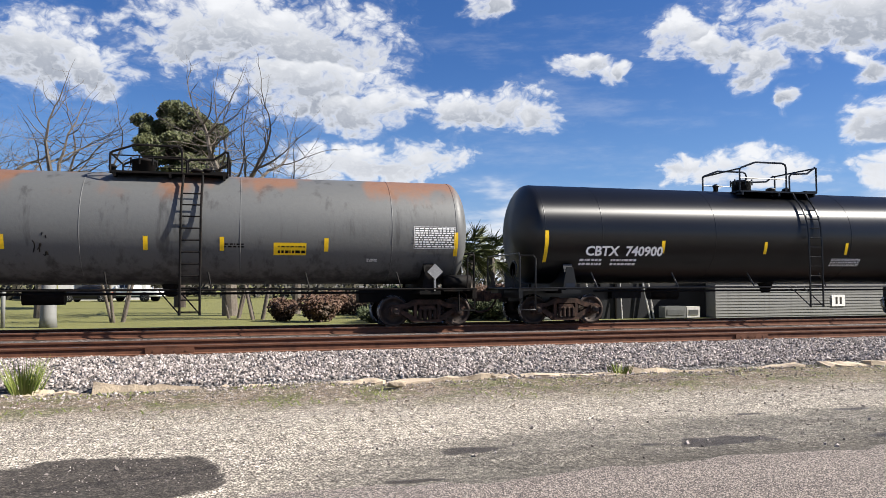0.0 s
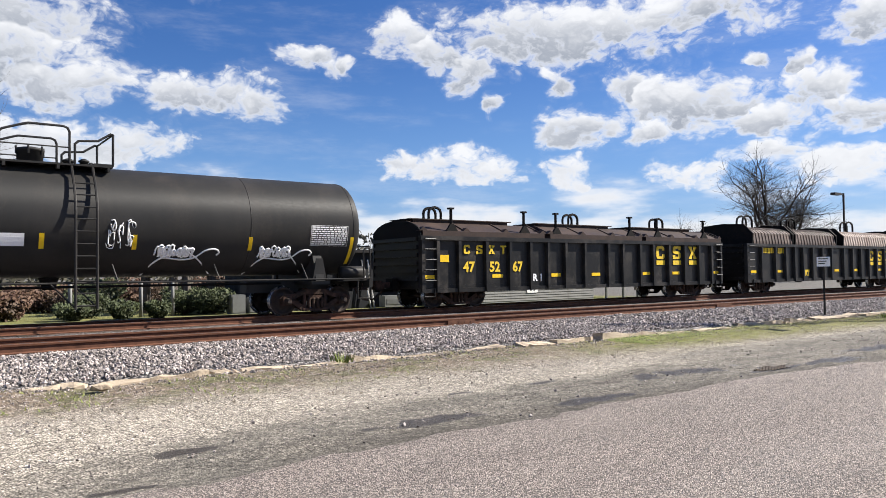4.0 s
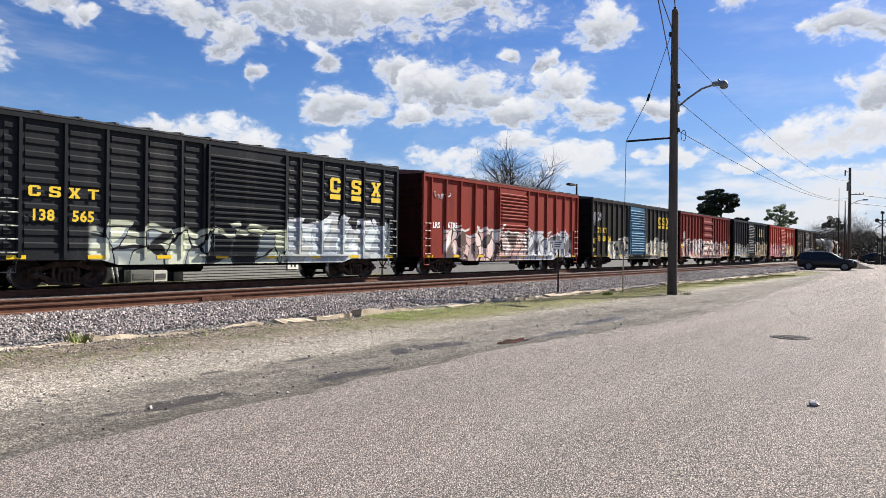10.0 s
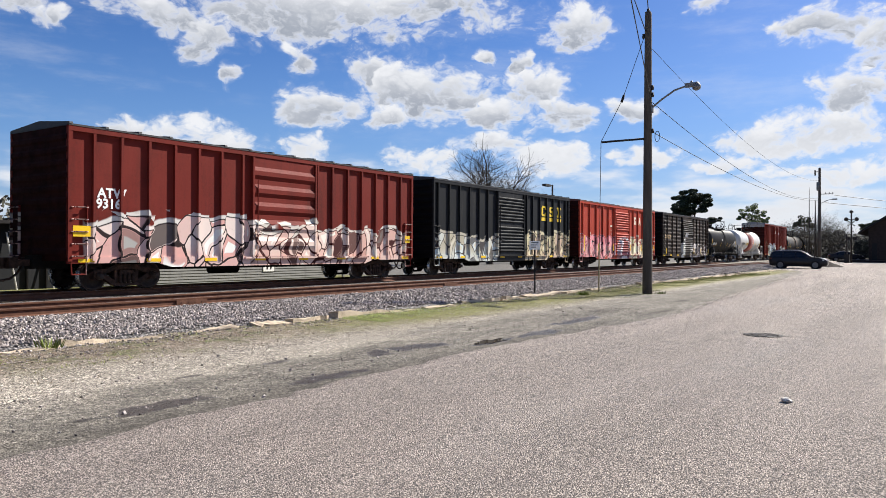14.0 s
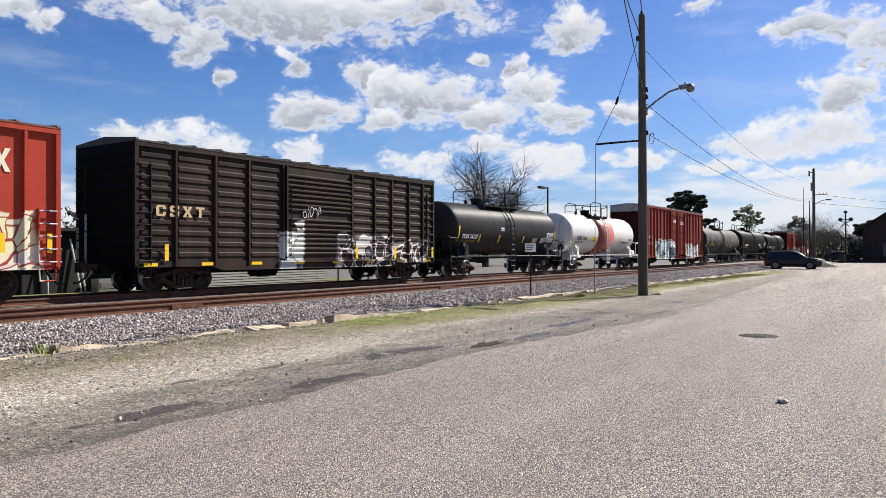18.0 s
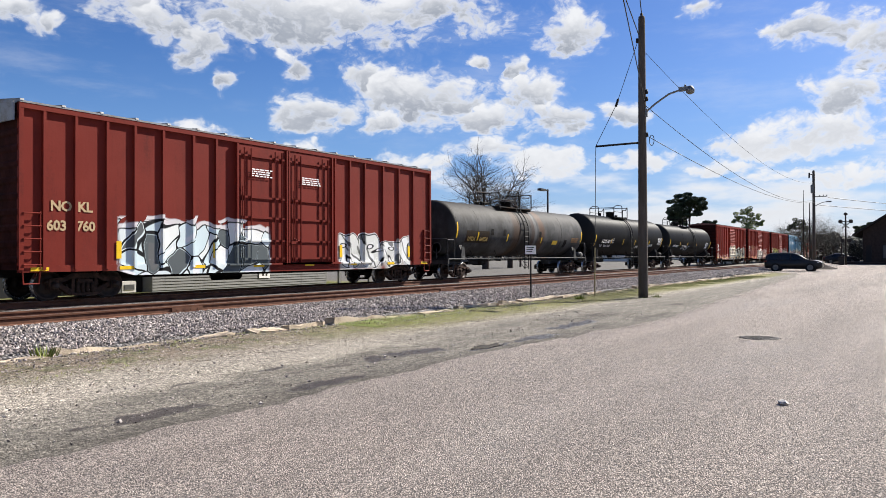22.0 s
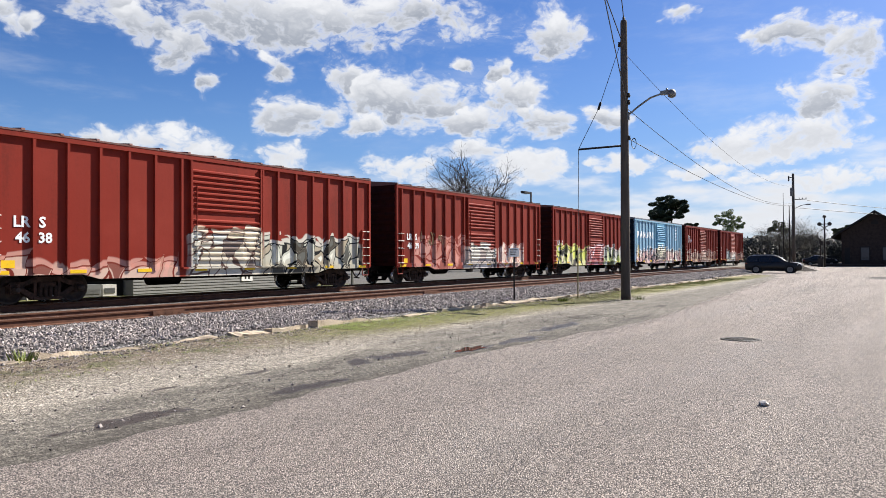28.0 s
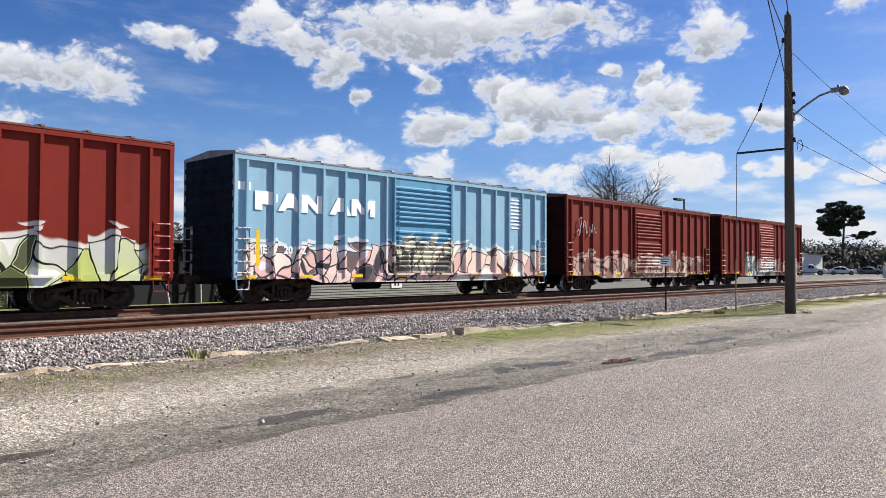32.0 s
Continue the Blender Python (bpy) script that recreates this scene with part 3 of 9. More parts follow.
def make_kerb():
    e = thing("stone_edging", "uneven row of pale concrete blocks beside the ballast", "edging", kind="structure")
    x = -9.0
    rng = random.Random(7)
    while x < 68:
        n = rng.uniform(0.9, 2.1)
        if rng.random() < 0.12 and x > 4:
            n = rng.uniform(0.4, 0.8)
        bm = B()
        h, d = rng.choice((0.03, 0.05, 0.06, 0.08, 0.09, 0.13)), rng.uniform(0.2, 0.36)
        box(bm, -n / 2, n / 2, -d / 2, d / 2, -0.1, h)
        bmesh.ops.subdivide_edges(bm, edges=[q for q in bm.edges if abs(q.verts[0].co.x - q.verts[1].co.x) > 0.1], cuts=7)
        for v in bm.verts:
            end = abs(v.co.x) > n / 2 - 0.01
            v.co += Vector((rng.uniform(-0.06, 0.02) * (1 if v.co.x > 0 else -1) if end else 0, rng.uniform(-0.035, 0.035), rng.uniform(-0.05, 0.012)))
        y = 12.0 - 0.012 * max(x, 0) + rng.uniform(-0.13, 0.13)
        o = part("kerb_block", bm, M_KERB, e)
        o.matrix_basis = pose(x + n / 2, y, rise(x) + rng.uniform(-0.03, 0.0), rng.uniform(-18, 8), rng.uniform(-4, 4), rng.uniform(-7, 7))
        x += n + rng.uniform(0.0, 0.08) + (0.3 if rng.random() < 0.06 else 0)


make_ground()
BED = make_bed()
make_tracks()

# ---- the train ----
SPEED = 12.68
CARS = []      # (thing, x of its middle at the start)
BOGIES = []    # wheelsets to turn


def shards(g, c, x, z, bend, shift, top, fill, second, line, lr, size):
    """Interlocking angular letter shapes with dark outlines, a pale rim and a ragged top."""
    xx = g.math("ADD", g.math("MULTIPLY_ADD", z, -0.25, x), g.math("MULTIPLY_ADD", bend.outputs[0], 0.9, shift))
    zz = g.math("ADD", z, g.math("MULTIPLY_ADD", bend.outputs[1], 0.7, -0.35))
    at = g.put("ShaderNodeCombineXYZ", {0: xx, 1: 0.0, 2: g.math("MULTIPLY", zz, 0.72)}).outputs[0]
    cells = g.put("ShaderNodeTexVoronoi", {"Vector": at, "Scale": size, "Randomness": 0.9})
    edges = g.put("ShaderNodeTexVoronoi", {"Vector": at, "Scale": size, "Randomness": 0.9})
    edges.feature = "DISTANCE_TO_EDGE"
    d = g.math("MULTIPLY", edges.outputs["Distance"], 1.75 / size)
    rnd = g.put("ShaderNodeSeparateColor", {0: cells.outputs["Color"]}).outputs
    high = g.math("MULTIPLY_ADD", rnd[0], 0.42, top - 0.12)
    wall = g.math("SUBTRACT", high, zz)
    inside = g.math("MULTIPLY", g.step(wall, -0.02, 0.02), lr)
    light = tuple(min(0.8, w * 1.15 + 0.10) for w in fill)
    rim = g.math("MULTIPLY", g.math("MULTIPLY", g.step(wall, -0.20, -0.14), lr), 0.75)
    c = g.mix(rim, c, light)
    c = g.mix(g.math("MULTIPLY", g.step(wall, -0.055, -0.025), lr), c, line)
    ink = g.mix(g.step(rnd[1], 0.35, 0.75), fill, second)
    fade = g.step(g.math("ADD", z, g.math("MULTIPLY", bend.outputs[2], 0.8)), 1.5 + 0.2 * top, 0.9 + 0.2 * top)
    ink = g.mix(g.math("MULTIPLY", fade, 0.55), ink, second)
    ink = g.mix(g.math("MULTIPLY", g.step(d, 0.16, 0.20), g.step(rnd[2], 0.55, 0.6)), ink, light)
    dark = g.math("MULTIPLY", g.step(rnd[2], 0.11, 0.09), g.step(d, 0.05, 0.07))
    ink = g.mix(g.math("MULTIPLY", dark, 0.85), ink, line)
    ink = g.mix(g.step(d, 0.040, 0.024), ink, line)
    bare = g.math("MULTIPLY", g.step(rnd[1], 0.86, 0.88), g.step(d, 0.03, 0.05))
    return g.mix(g.math("MULTIPLY", inside, g.math("SUBTRACT", 1.0, g.math("MULTIPLY", bare, 0.85))), c, ink)


def paint(name, base, stain, amount=0.3, rough=0.55, tags=(), streak=True, seed=0.0, scale=1.6, fade=None, gloss=0.09, belt=None, rolled=False):
    """Weathered car paint in the car's own space; tags are spans (x0, x1, top, fill, second, line) of spray paint low on the sides, with "round" behind for bubble letters."""
    m, g, b = material(name)
    co = g.put("ShaderNodeTexCoord").outputs["Object"]
    co = g.stretch(co, 1, 1, 1, (seed, 0, 0))
    s = g.put("ShaderNodeSeparateXYZ", {0: co})
    x, z = g.math("SUBTRACT", s.outputs[0], seed), s.outputs[2]
    a = g.noise(g.stretch(co, 1, 1, 0.13) if streak else co, scale, 7, 0.65)
    f = g.noise(co, 14, 4, 0.6)
    k = g.step(g.math("ADD", g.math("MULTIPLY", a, 0.75), g.math("MULTIPLY", f, 0.25)), 0.60 - amount * 0.4, 0.74)
    c = g.mix(k, base, stain)
    if fade:
        c = g.mix(g.math("MULTIPLY", g.step(g.noise(co, 0.35, 4, 0.6), 0.42, 0.62), 0.6), c, fade)
    if belt:
        mid = g.step(g.math("ADD", g.math("ABSOLUTE", x), g.math("MULTIPLY_ADD", a, 3.0, -1.5)), 2.6, 1.2)
        c = g.mix(g.math("MULTIPLY", mid, g.step(g.noise(g.stretch(co, 1, 1, 0.3), 1.4, 5, 0.6), 0.40, 0.62)), c, belt)
    flat = g.put("ShaderNodeCombineXYZ", {0: g.math("ADD", x, seed * 3.7), 1: 0.0, 2: z}).outputs[0]
    wave = g.math("SUBTRACT", g.noise(g.stretch(flat, 1, 1, 0.15), 1.5, 3, 0.5), 0.5)
    for i, (x0, x1, top, fill, second, line, *style) in enumerate(tags):
        q = g.stretch(flat, 1.0, 1, 0.9, (i * 13.0, 0, 0))
        bend = g.put("ShaderNodeSeparateColor", {0: g.put("ShaderNodeTexNoise", {"Vector": q, "Scale": 1.1, "Detail": 1.0}).outputs["Color"]})
        n1 = g.noise(q, 2.0, 1.0, 0.4, 0.5)
        n3 = g.noise(g.stretch(q, 1, 1, 0.8, (1.0, 0, 9.0)), 1.3, 0.5, 0.4)
        lr = g.math("MULTIPLY", g.step(g.math("ADD", x, g.math("MULTIPLY", wave, 1.2)), x0 - 0.1, x0 + 0.1), g.step(g.math("SUBTRACT", x, g.math("MULTIPLY", wave, 1.2)), x1 + 0.1, x1 - 0.1))
        worn_off = g.math("MULTIPLY_ADD", g.step(g.noise(co, 6, 5, 0.7), 0.74, 0.6), 0.28, 0.72)
        lr = g.math("MULTIPLY", lr, worn_off)
        # thin first coat behind the letters
        lim = g.math("MULTIPLY_ADD", wave, 1.6, top - 0.1)
        coat = g.math("MULTIPLY", g.step(g.math("SUBTRACT", z, lim), 0.06, -0.03), g.step(n3, 0.36, 0.52))
        c = g.mix(g.math("MULTIPLY", g.math("MULTIPLY", coat, lr), 0.75), c, second)
        if not style:
            c = shards(g, c, x, z, bend, i * 5.3 + seed, top, fill, second, line, lr, (1.25, 1.7, 2.1)[(i + int(seed)) % 3])
            continue
        # one rounded letter shape in each cell, with counters and slots
        wide = 1.02 + 0.22 * ((i * 7 + int(seed)) % 3)
        xx = g.math("ADD", g.math("MULTIPLY_ADD", z, 0.14, x), g.math("MULTIPLY_ADD", bend.outputs[0], 0.8, -0.4))
        zz = g.math("ADD", z, g.math("MULTIPLY_ADD", bend.outputs[1], 0.6, -0.3))
        cell = g.math("MULTIPLY_ADD", xx, 1.0 / wide, 60.0 + i * 7)
        num = g.math("FLOOR", cell)
        wn = g.put("ShaderNodeTexWhiteNoise", {0: g.put("ShaderNodeCombineXYZ", {0: g.math("ADD", num, seed), 1: 0.5, 2: 0.5}).outputs[0]})
        rnd = g.put("ShaderNodeSeparateColor", {0: wn.outputs["Color"]}).outputs
        u = g.math("MULTIPLY_ADD", g.math("SUBTRACT", cell, num), 2.0, -1.0)
        tall = (top + 0.25 - 0.78) / 2
        high = g.math("MULTIPLY_ADD", rnd[0], 0.22 * tall, 0.88 * tall)
        v = g.math("DIVIDE", g.math("SUBTRACT", g.math("SUBTRACT", zz, 0.78), high), high)

        def ellipse(cu, cv, ru, rv):
            eu = g.math("DIVIDE", g.math("SUBTRACT", u, cu), ru)
            ev = g.math("DIVIDE", g.math("SUBTRACT", v, cv), rv)
            return g.math("SUBTRACT", g.math("ADD", g.math("MULTIPLY", eu, eu), g.math("MULTIPLY", ev, ev)), 1.0)

        body = g.math("SUBTRACT", 1.0, g.math("ADD", g.math("POWER", g.math("ABSOLUTE", u), 3.0), g.math("POWER", g.math("ABSOLUTE", v), 3.4)))
        eye = ellipse(g.math("MULTIPLY_ADD", rnd[1], 0.6, -0.3), 0.34, 0.27, 0.17)
        foot = ellipse(g.math("MULTIPLY_ADD", rnd[0], 0.5, -0.25), -0.8, 0.17, 0.55)
        side = ellipse(0.85, g.math("MULTIPLY_ADD", rnd[1], 0.5, -0.35), 0.62, 0.13)
        pick = g.math("GREATER_THAN", rnd[2], 0.5)
        slot = g.math("ADD", g.math("MULTIPLY", pick, foot), g.math("MULTIPLY", g.math("SUBTRACT", 1.0, pick), side))
        form = g.math("MINIMUM", g.math("MULTIPLY", body, 1.5), g.math("MULTIPLY", g.math("MINIMUM", eye, slot), 0.42))
        tone = g.step(g.math("ADD", z, g.math("MULTIPLY", bend.outputs[2], 1.2)), 1.15 + 0.35 * top, 1.55 + 0.35 * top)
        light = tuple(min(0.8, w * 1.2 + 0.08) for w in fill)
        ink = g.mix(tone, g.mix(g.math("MULTIPLY_ADD", rnd[2], 0.7, 0.1), fill, second), fill)
        ink = g.mix(g.math("MULTIPLY", g.step(n3, 0.55, 0.57), 0.7), ink, light)
        shine = g.step(g.math("ABSOLUTE", g.math("SUBTRACT", n1, 0.56)), 0.02, 0.012)
        ink = g.mix(g.math("MULTIPLY", shine, 0.6), ink, (0.78, 0.78, 0.75))
        ink = g.mix(g.math("MULTIPLY", g.step(n1, 0.37, 0.35), 0.75), ink, line)
        bar = g.step(g.math("ABSOLUTE", g.math("MULTIPLY_ADD", u, 0.8 if i % 2 else -0.9, g.math("MULTIPLY_ADD", v, 0.5, g.math("MULTIPLY_ADD", rnd[1], 1.0, -0.5)))), 0.07, 0.04)
        ink = g.mix(g.math("MULTIPLY", bar, 0.8), ink, line)
        glow = g.math("MULTIPLY", g.step(form, -0.48, -0.42), 0.8)
        c = g.mix(g.math("MULTIPLY", glow, lr), c, light)
        c = g.mix(g.math("MULTIPLY", g.step(form, -0.24, -0.16), lr), c, line)
        c = g.mix(g.math("MULTIPLY", g.step(form, 0.06, 0.14), lr), c, ink)
    r = g.math("MULTIPLY_ADD", f, 0.25, rough - 0.1)
    if rolled:
        tan = g.put("ShaderNodeTangent")
        tan.direction_type, tan.axis = "RADIAL", "X"
        g.tree.links.new(tan.outputs[0], b.inputs["Tangent"])
        b.inputs["Anisotropic"].default_value, b.inputs["Anisotropic Rotation"].default_value = 0.7, 0.25
    finish(g, b, c, r, 0.0, g.math("ADD", f, g.math("MULTIPLY", a, 2.0)), 0.0005 if rolled else 0.0022, gloss)
    return m


def bogie_meshes():
    bm = B()
    box(bm, -0.22, 0.22, -0.95, 0.95, 0.42, 0.62)
    rod(bm, (0, 0, 0.55), (0, 0, 0.78), 0.3, 16)
    box(bm, -0.12, 0.12, -0.75, -0.55, 0.6, 0.7)
    box(bm, -0.12, 0.12, 0.55, 0.75, 0.6, 0.7)
    bolster = mesh_of("bogie", bm, M_TRUCK)
    bm = B()
    # cast side frame: arched top chord, sloped tension members, columns round the spring window
    prism(bm, [(-1.12, 0.50), (-1.02, 0.60), (-0.62, 0.63), (-0.36, 0.75), (0.36, 0.75), (0.62, 0.63), (1.02, 0.60), (1.12, 0.50), (0.95, 0.47), (0.60, 0.51), (0.34, 0.61), (-0.34, 0.61), (-0.60, 0.51), (-0.95, 0.47)], -0.09, 0.09)
    for sx in (-1, 1):
        q = [(sx * 1.0, 0.50), (sx * 0.80, 0.40), (sx * 0.40, 0.13), (sx * 0.33, 0.27), (sx * 0.74, 0.50)]
        prism(bm, q if sx > 0 else q[::-1], -0.085, 0.085)
        box(bm, min(sx * 0.29, sx * 0.38), max(sx * 0.29, sx * 0.38), -0.088, 0.088, 0.15, 0.64)
    box(bm, -0.40, 0.40, -0.12, 0.087, 0.12, 0.20)
    box(bm, -0.22, 0.22, -0.13, 0.06, 0.46, 0.58)
    for sx in (-1, 1):
        box(bm, sx * 0.90 - 0.13, sx * 0.90 + 0.13, -0.14, 0.1, 0.30, 0.56)
    side = mesh_of("side_frame", bm, M_TRUCK)
    bm = B()
    lathe(bm, [(0.2, 0.04)] + [(0.22 + j * 0.0225, 0.066 if j % 2 else 0.048) for j in range(13)] + [(0.51, 0.04)], "z", 8, (0, -0.1, 0))
    spring = mesh_of("spring", bm, M_TRUCK)
    bm = B()
    lathe(bm, [(-0.16, 0.06), (-0.02, 0.10), (0.0, 0.105)], "y", 12, (0, 0, 0))
    for k in range(3):
        a = k * 2.094 + 0.5
        rod(bm, (math.sin(a) * 0.055, -0.165, math.cos(a) * 0.055), (math.sin(a) * 0.055, -0.15, math.cos(a) * 0.055), 0.016, 5)
    cap = mesh_of("bearing_cap", bm, M_WHEEL)
    bm = B()
    rod(bm, (0, -1.0, 0), (0, 1.0, 0), 0.08, 10)
    for s in (-1, 1):
        y = 0.755 * s
        prof = [(y - 0.07 * s, 0.10), (y - 0.06 * s, 0.14), (y - 0.01 * s, 0.17), (y - 0.005 * s, 0.33), (y - 0.07 * s, 0.345), (y - 0.07 * s, 0.455),
                (y - 0.045 * s, 0.45), (y - 0.03 * s, 0.425), (y + 0.065 * s, 0.418), (y + 0.065 * s, 0.345), (y + 0.02 * s, 0.33), (y + 0.015 * s, 0.17), (y + 0.07 * s, 0.13), (y + 0.075 * s, 0.09)]
        lathe(bm, prof if s > 0 else prof[::-1], "y", 28)
        for k in range(4):
            a = k * math.pi / 2
            rod(bm, (math.sin(a) * 0.25, y - 0.0 * s, math.cos(a) * 0.25), (math.sin(a) * 0.25, y + 0.03 * s, math.cos(a) * 0.25), 0.03, 6)
    wheel = mesh_of("wheelset", bm, M_WHEEL)
    wheel.materials.append(M_TREAD)
    for p in wheel.polygons:
        if math.hypot(p.center.x, p.center.z) > 0.395:
            p.material_index = 1
    return bolster, side, spring, cap, wheel


BOG = bogie_meshes()


def add_bogie(car, x):
    bolster, side, spring, cap, wheel = BOG
    b = part("bogie", bolster, None, car, "cast steel freight bogie")
    b.matrix_basis = pose(x, 0, 0)
    for s in (-1, 1):
        f = part("side_frame", side, None, b)
        f.matrix_basis = pose(0, s * 0.98, 0, 0, 0, 0 if s < 0 else 180)
        if s < 0:
            for k in range(4):
                o = part("spring", spring, None, b)
                o.matrix_basis = pose(-0.21 + 0.14 * k, -0.98, 0)
            for k in (-0.9, 0.9):
                o = part("bearing_cap", cap, None, b)
                o.matrix_basis = pose(k, -1.13, 0.42)
    for k in (-0.9, 0.9):
        w = part("wheelset", wheel, None, b, "steel wheelset with dark faces")
        w.matrix_basis = pose(k, 0, 0.42)
        BOGIES.append(w)


def coupler_mesh():
    bm = B()
    box(bm, -0.1, 0.72, -0.09, 0.09, 0.72, 0.9)
    prism(bm, [(0.62, -0.12), (0.86, -0.17), (0.93, -0.05), (0.83, 0.02), (0.93, 0.1), (0.88, 0.2), (0.62, 0.14)], 0.66, 0.96, "z")
    pts = [(0.3, -0.25, 0.78), (0.45, -0.28, 0.5), (0.65, -0.27, 0.36), (0.85, -0.25, 0.34)]
    path(bm, pts, 0.03, 6)
    path(bm, [(-0.02, -0.1, 0.93), (0.0, -0.9, 0.95), (0.0, -1.3, 0.9), (0.02, -1.38, 0.72)], 0.016, 5)
    return mesh_of("coupler", bm, M_TRUCK)


COUPLER = coupler_mesh()


def add_couplers(car, half, reach, shift=0.0):
    """Couplers, cut levers and hoses; reach is from the middle to the pulling face."""
    for s in (-1, 1):
        o = part("coupler", COUPLER, None, car, "rusty knuckle coupler with air hose")
        o.matrix_basis = pose(shift + s * (reach - 0.88), 0, 0, 0, 0, 0 if s > 0 else 180)
        bm = B()
        a, b = sorted((shift + s * (half - 1.5), shift + s * (reach - 0.6)))
        box(bm, a, b, -0.2, 0.2, 0.64, 1.02)
        part("draft_sill", bm, M_STEEL, car)


def ladder(bm, x, y, z0, z1, n, w=0.42, r=0.016, stiles=True, out=0.09):
    if stiles:
        for s in (-0.5, 0.5):
            box(bm, x + s * w - 0.02, x + s * w + 0.02, y - 0.03, y + 0.03, z0 - 0.05, z1 + 0.05)
    for i in range(n):
        z = z0 + (z1 - z0) * i / (n - 1)
        rod(bm, (x - w / 2, y, z), (x + w / 2, y, z), r, 5)
        if not stiles:
            for s in (-0.5, 0.5):
                rod(bm, (x + s * w, y, z), (x + s * w, y + out, z), r, 5)


def rungs(name, car, bm, mat, x, y, z0, z1, n, w):
    """A ladder of slim stiles that carries separate rungs."""
    for s in (-0.5, 0.5):
        box(bm, x + s * w - 0.012, x + s * w + 0.012, y + 0.03, y + 0.1, z0 - 0.12, z1 + 0.06)
    lad = part(name, bm, mat, car)
    bm = B()
    rod(bm, (-w / 2, 0, 0), (w / 2, 0, 0), 0.018, 6)
    for s in (-0.5, 0.5):
        rod(bm, (s * w, 0, 0), (s * w, 0.06, 0), 0.016, 5)
    me = mesh_of("rung", bm, mat)
    for i in range(n):
        o = part("rung", me, None, lad)
        o.matrix_basis = pose(x, y, z0 + (z1 - z0) * i / (n - 1))
    return lad


def start_car(name, label, group, middle):
    car = thing(name, label, "freight car", group)
    car.matrix_basis = pose(middle, YC, RAIL)
    CARS.append((car, middle))
    return car


HW = 1.47     # half width of a boxcar's side sheets


def boxcar(label, x0, x1, mat, end_mat, door_mat, roof_mat, ribs, doors, eave=4.58, sill=0.66, panels=False, roof_high=0.17, rib_mat=None,
           ladder_high=False, marks=8, door_ribs=17):
    mid, half = (x0 + x1) / 2, (x1 - x0) / 2
    car = start_car("boxcar", label, "boxcars of the train", mid)
    low = 0.86
    bm = B()
    box(bm, -half + 0.05, half - 0.05, -HW, HW, low, eave)
    part("body", bm, mat, car)
    for s in (-1, 1):
        bm = B()
        y0, y1 = sorted((s * (HW - 0.02), s * (HW + 0.045)))
        a = half - 3.3
        prism(bm, [(-half, 0.80), (-a - 0.5, 0.80), (-a, sill), (a, sill), (a + 0.5, 0.80), (half, 0.80), (half, 0.98), (-half, 0.98)], y0, y1)
        part("side_sill", bm, mat, car)
        bm = B()
        y0, y1 = sorted((s * (HW - 0.02), s * (HW + 0.09)))
        box(bm, -half, half, y0, y1, eave - 0.16, eave)
        part("top_chord", bm, rib_mat or mat, car)
    for xl in ribs:
        for s in (-1, 1):
            bm = B()
            a, b = s * HW, s * (HW + 0.085)
            x = xl - half
            p = [(x - 0.055, a - s * 0.01), (x - 0.04, b), (x + 0.04, b), (x + 0.055, a - s * 0.01)]
            prism(bm, p, low, eave - 0.16, "z")
            part("side_post", bm, rib_mat or mat, car)
    # corner posts
    for sx in (-1, 1):
        for s in (-1, 1):
            bm = B()
            y0, y1 = sorted((s * (HW - 0.03), s * (HW + 0.085)))
            box(bm, sx * (half - 0.06) - 0.06, sx * (half - 0.06) + 0.06, y0, y1, low, eave - 0.16)
            part("corner_post", bm, rib_mat or mat, car)
        # pressed steel end with horizontal ridges
        bm = B()
        xa = sx * (half - 0.05)
        teeth = [(xa, eave), (xa, low), (xa + sx * 0.03, low)]
        for i in range(10):
            z = low + 0.25 + i * (eave - low - 0.4) / 9.5
            teeth += [(xa + sx * 0.03, z - 0.11), (xa + sx * 0.07, z - 0.05), (xa + sx * 0.07, z + 0.05), (xa + sx * 0.03, z + 0.11)]
        prism(bm, teeth + [(xa + sx * 0.03, eave)], -HW, HW)
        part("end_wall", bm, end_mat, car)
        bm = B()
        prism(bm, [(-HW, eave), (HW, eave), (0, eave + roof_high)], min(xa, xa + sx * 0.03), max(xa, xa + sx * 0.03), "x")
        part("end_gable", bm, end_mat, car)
        bm = B()
        lad = rungs("end_ladder", car, bm, rib_mat or mat, -HW + 0.35, 0, 1.0, 3.9 if ladder_high else 2.4, 9 if ladder_high else 5, 0.45)
        lad.matrix_basis = pose(sx * (half + 0.13), 0, 0, 0, 0, 90 * sx)
    if panels:
        edges = [0.12] + list(ribs) + [2 * half - 0.12]
        for a, b in zip(edges, edges[1:]):
            if b - a < 0.5 or any(d0 - 0.2 < (a + b) / 2 < d1 + 0.2 for d0, d1 in doors):
                continue
            for s in (-1, 1):
                bm = B()
                teeth = [(s * (HW - 0.005), eave - 0.2), (s * (HW - 0.005), low + 0.1), (s * (HW + 0.004), low + 0.1)]
                for i in range(10):
                    z = low + 0.32 + i * 0.335
                    teeth += [(s * (HW + 0.004), z - 0.09), (s * (HW + 0.034), z - 0.055), (s * (HW + 0.034), z + 0.055), (s * (HW + 0.004), z + 0.09)]
                prism(bm, teeth + [(s * (HW + 0.004), eave - 0.2)], a - half + 0.13, b - half - 0.13, "x")
                part("pressed_panel", bm, mat, car)
